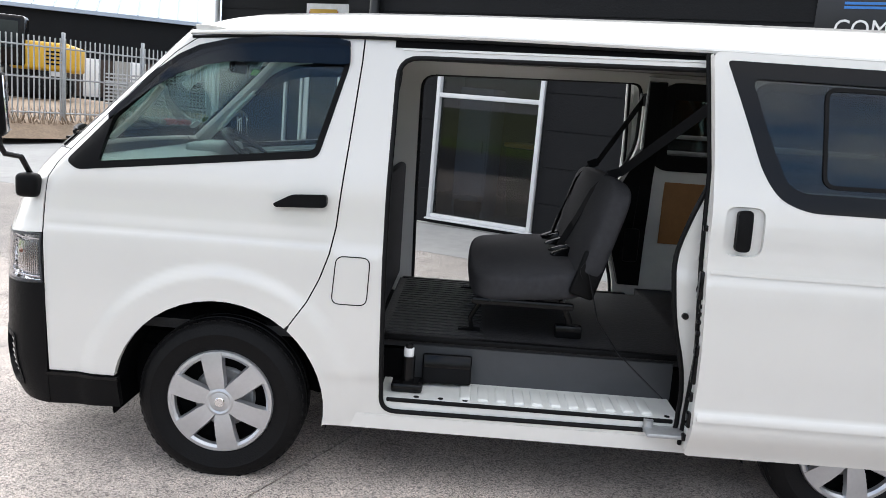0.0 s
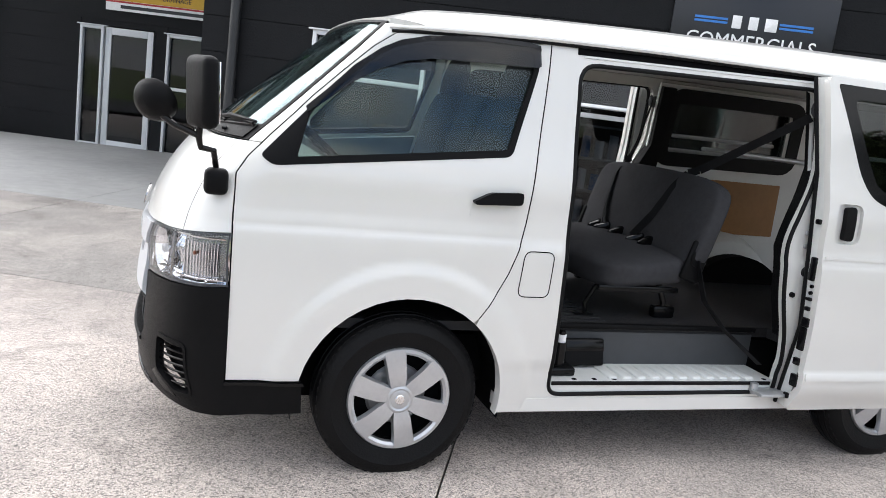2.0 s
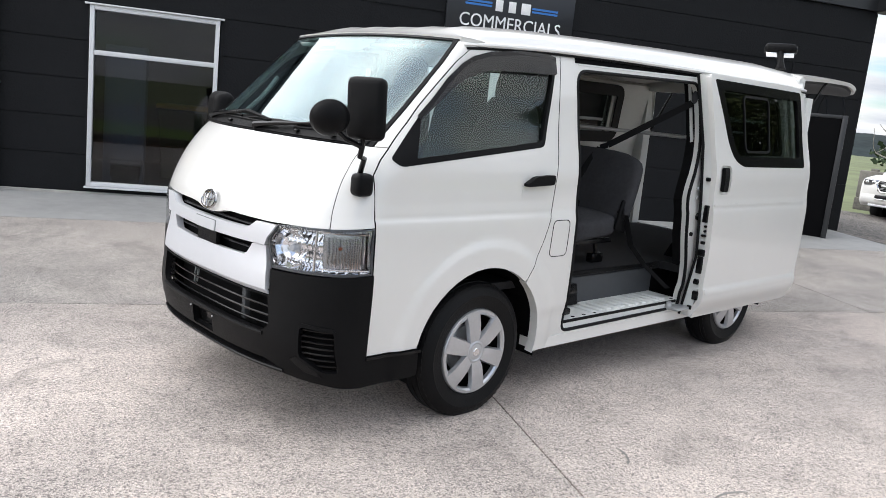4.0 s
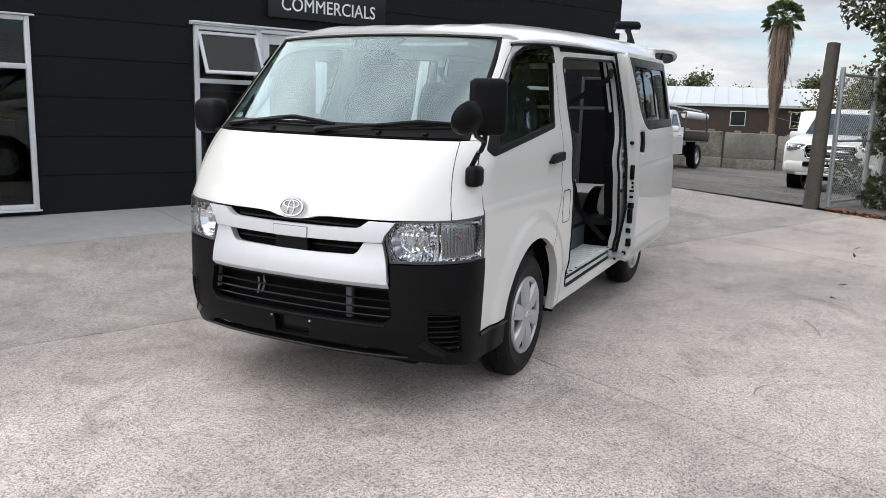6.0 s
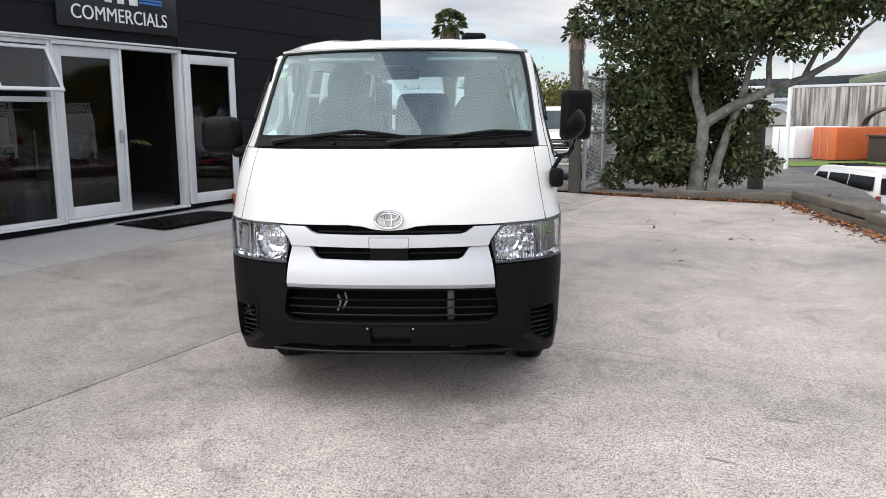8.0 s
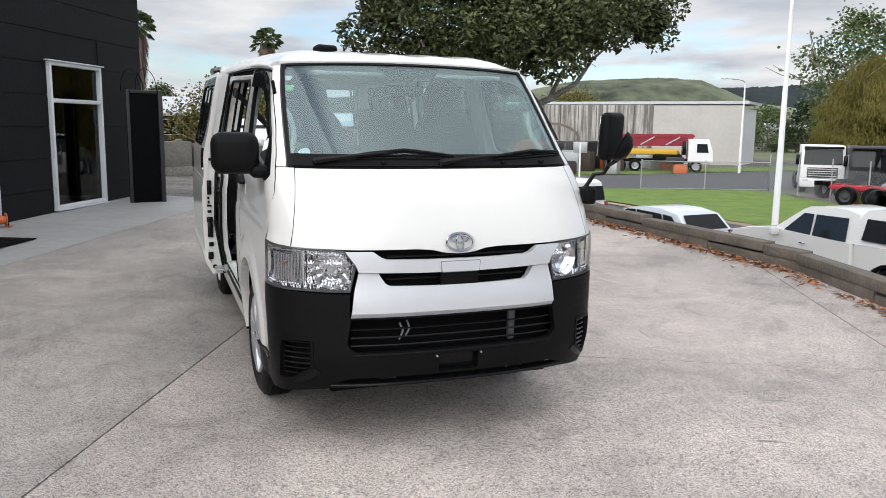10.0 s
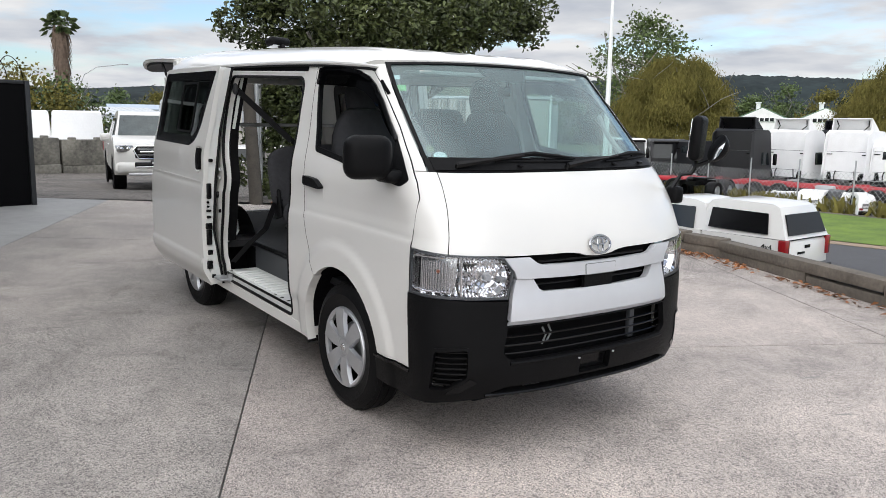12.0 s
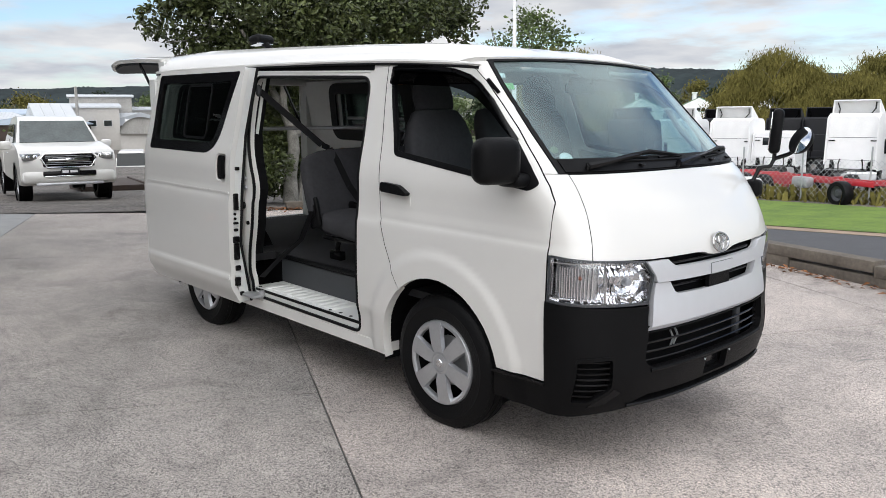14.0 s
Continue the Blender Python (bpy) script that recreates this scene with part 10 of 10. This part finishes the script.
plant = thing("house_plant", "large split-leaf plant in a dark pot inside the office", "plant", pose(pp.x, pp.y, gz(pp.x, pp.y) + 0.02))
part("pot", Geo().lathe([(0.001, 0.0), (0.15, 0.0), (0.19, 0.34), (0.20, 0.36), (0.18, 0.36), (0.16, 0.32), (0.001, 0.31)], 24), M["plastic"], plant)
for i in range(11):
    a, el, ln = rl.uniform(0, 6.28), rl.uniform(0.5, 1.3), rl.uniform(0.55, 0.95)
    d = Vector((math.cos(a) * math.cos(el), math.sin(a) * math.cos(el), math.sin(el)))
    tip = Vector((0, 0, 0.32)) + d * ln
    lf = Geo().cyl((0, 0, 0.32), tip, 0.008, 0.006, 5)
    out = Vector((math.cos(a), math.sin(a), -0.25)).normalized()
    sd = out.cross(Vector((0, 0, 1))).normalized()
    for k in range(9):                       # fingers of the split leaf
        b = -1.35 + 2.7 * k / 8
        dv = out * math.cos(b) + sd * math.sin(b)
        wv = dv.cross(Vector((0, 0, 1))).normalized() * 0.028
        r = 0.24 * (1 - 0.25 * abs(b) / 1.35)
        lf.add([tip, tip + dv * r * 0.6 + wv, tip + dv * r + Vector((0, 0, -0.03)), tip + dv * r * 0.6 - wv], [(0, 1, 2), (0, 2, 3)])
    part("leaf", lf, M["leaf"], plant, "", 0)

# ---- behind the office glass ----
def indoor(u, v, turn=0.0):
    p = at(u, v)
    return Matrix.Translation((p.x, p.y, gz(p.x, p.y) + 0.05)) @ Matrix.Rotation(radians(WALL_TURN + turn), 4, "Z")


rack = thing("display_shelf", "metal display shelf of bright product tins and boxes", "shelf", indoor(-0.78, -0.55))
for x in (-0.42, 0.42):
    part("upright", Geo().rbox((x, 0, 0.75), (0.03, 0.30, 1.5), 0.005), M["wall_dark2"], rack)
for z in (0.12, 0.52, 0.92, 1.32):
    part("shelf_board", Geo().rbox((0, 0, z), (0.84, 0.32, 0.025), 0.004), M["steel"], rack)
for j, z in enumerate((0.135, 0.535, 0.935)):
    for k in range(5):
        h = rl.uniform(0.16, 0.30)
        tone = rl.choice(["yellow", "white", "sign_blue", "red", "wall_dark2", "white"])
        shape = Geo().rbox((0, 0, h / 2), (0.12, 0.14, h), 0.008) if rl.random() < 0.6 else Geo().cyl((0, 0, 0), (0, 0, h), 0.055, n=16)
        solid("product_box", shape, M[tone], "small product tin or box on the display shelf", "box", "products on the display shelf", m=rack.matrix_basis @ pose(-0.33 + k * 0.165, 0, z, 0, 0, rl.uniform(-8, 8)))
gas = thing("gas_bottle", "grey gas bottle standing inside the side light", "gas bottle", indoor(-0.55, -0.28))
part("shell", Geo().lathe([(0.001, 0.02), (0.12, 0.02), (0.15, 0.06), (0.15, 0.34), (0.11, 0.42), (0.03, 0.45)], 24), M["steel"], gas)
part("collar", Geo().lathe([(0.075, 0.42), (0.08, 0.42), (0.08, 0.52), (0.075, 0.52)], 20), M["steel"], gas)
cab = thing("tall_cabinet", "tall pale blue-grey cabinet inside the workshop window", "cabinet", indoor(-4.02, -0.55))
part("carcass", Geo().rbox((0, 0, 0.85), (0.46, 0.40, 1.65), 0.012), M["roof_blue"], cab)
part("cabinet_door", Geo().rbox((0, -0.21, 0.90), (0.42, 0.02, 1.50), 0.006), M["roof_blue"], cab)
part("door_handle", Geo().rbox((0.15, -0.235, 0.95), (0.02, 0.03, 0.16), 0.005), M["steel"], cab)
tb_ = thing("tool_box", "small grey and black tool box below the window", "tool box", indoor(-3.98, -0.30))
part("body", Geo().rbox((0, 0, 0.20), (0.34, 0.18, 0.14), 0.02), M["plastic"], tb_)
part("lid", Geo().rbox((0, 0, 0.30), (0.36, 0.19, 0.06), 0.02), M["steel"], tb_)
part("stand", Geo().box((0, 0, 0.065), (0.30, 0.16, 0.13)), M["wall_dark2"], tb_)
bin_ = thing("wheelie_bin", "dark green wheelie bin with a yellow lid indoors", "bin", indoor(-3.35, -0.85))
part("body", loft_body([(-0.24, 0.08), (-0.30, 0.95), (0.30, 0.95), (0.22, 0.08)], 0.27, lambda z: 0.82 + 0.19 * z), M["leaf"], bin_)
part("lid", Geo().rbox((0, 0, 0.985), (0.66, 0.58, 0.06), 0.025), M["yellow"], bin_)
desk = thing("office_desk", "dark office desk beside the doorway", "desk", indoor(0.0, -1.6))
part("desk_top", Geo().rbox((0, 0, 0.74), (1.5, 0.7, 0.03), 0.008), M["wall_dark2"], desk)
for x in (-0.7, 0.7):
    part("side_panel", Geo().box((x, 0, 0.36), (0.03, 0.66, 0.72)), M["wall_dark2"], desk)
chair = thing("office_chair", "white padded office chair behind the glass door", "chair", indoor(0.15, -0.95, 30))
part("seat", Geo().rbox((0, 0, 0.47), (0.48, 0.46, 0.09), 0.035), M["white"], chair)
part("chair_back", Geo().rbox((0, 0.22, 0.80), (0.46, 0.08, 0.52), 0.035), M["white"], chair)
part("column", Geo().cyl((0, 0, 0.05), (0, 0, 0.43), 0.03), M["steel"], chair)
for k in range(5):
    a = 2 * math.pi * k / 5
    part("foot", Geo().cyl((0, 0, 0.07), (0.27 * math.cos(a), 0.27 * math.sin(a), 0.04), 0.02, n=8), M["plastic"], chair)

bench = thing("work_bench", "pale wooden work bench inside the shop window", "bench", indoor(-6.9, -4.25))
part("bench_top", Geo().rbox((0, 0, 0.78), (2.0, 0.6, 0.05), 0.008), M["bench_wood"], bench)
part("front_panel", Geo().box((0, -0.27, 0.58), (1.7, 0.02, 0.34)), M["bench_wood"], bench)
for x in (-0.92, 0.92):
    part("bench_leg", Geo().rbox((x, -0.2, 0.38), (0.09, 0.09, 0.76), 0.01), M["bench_wood"], bench)
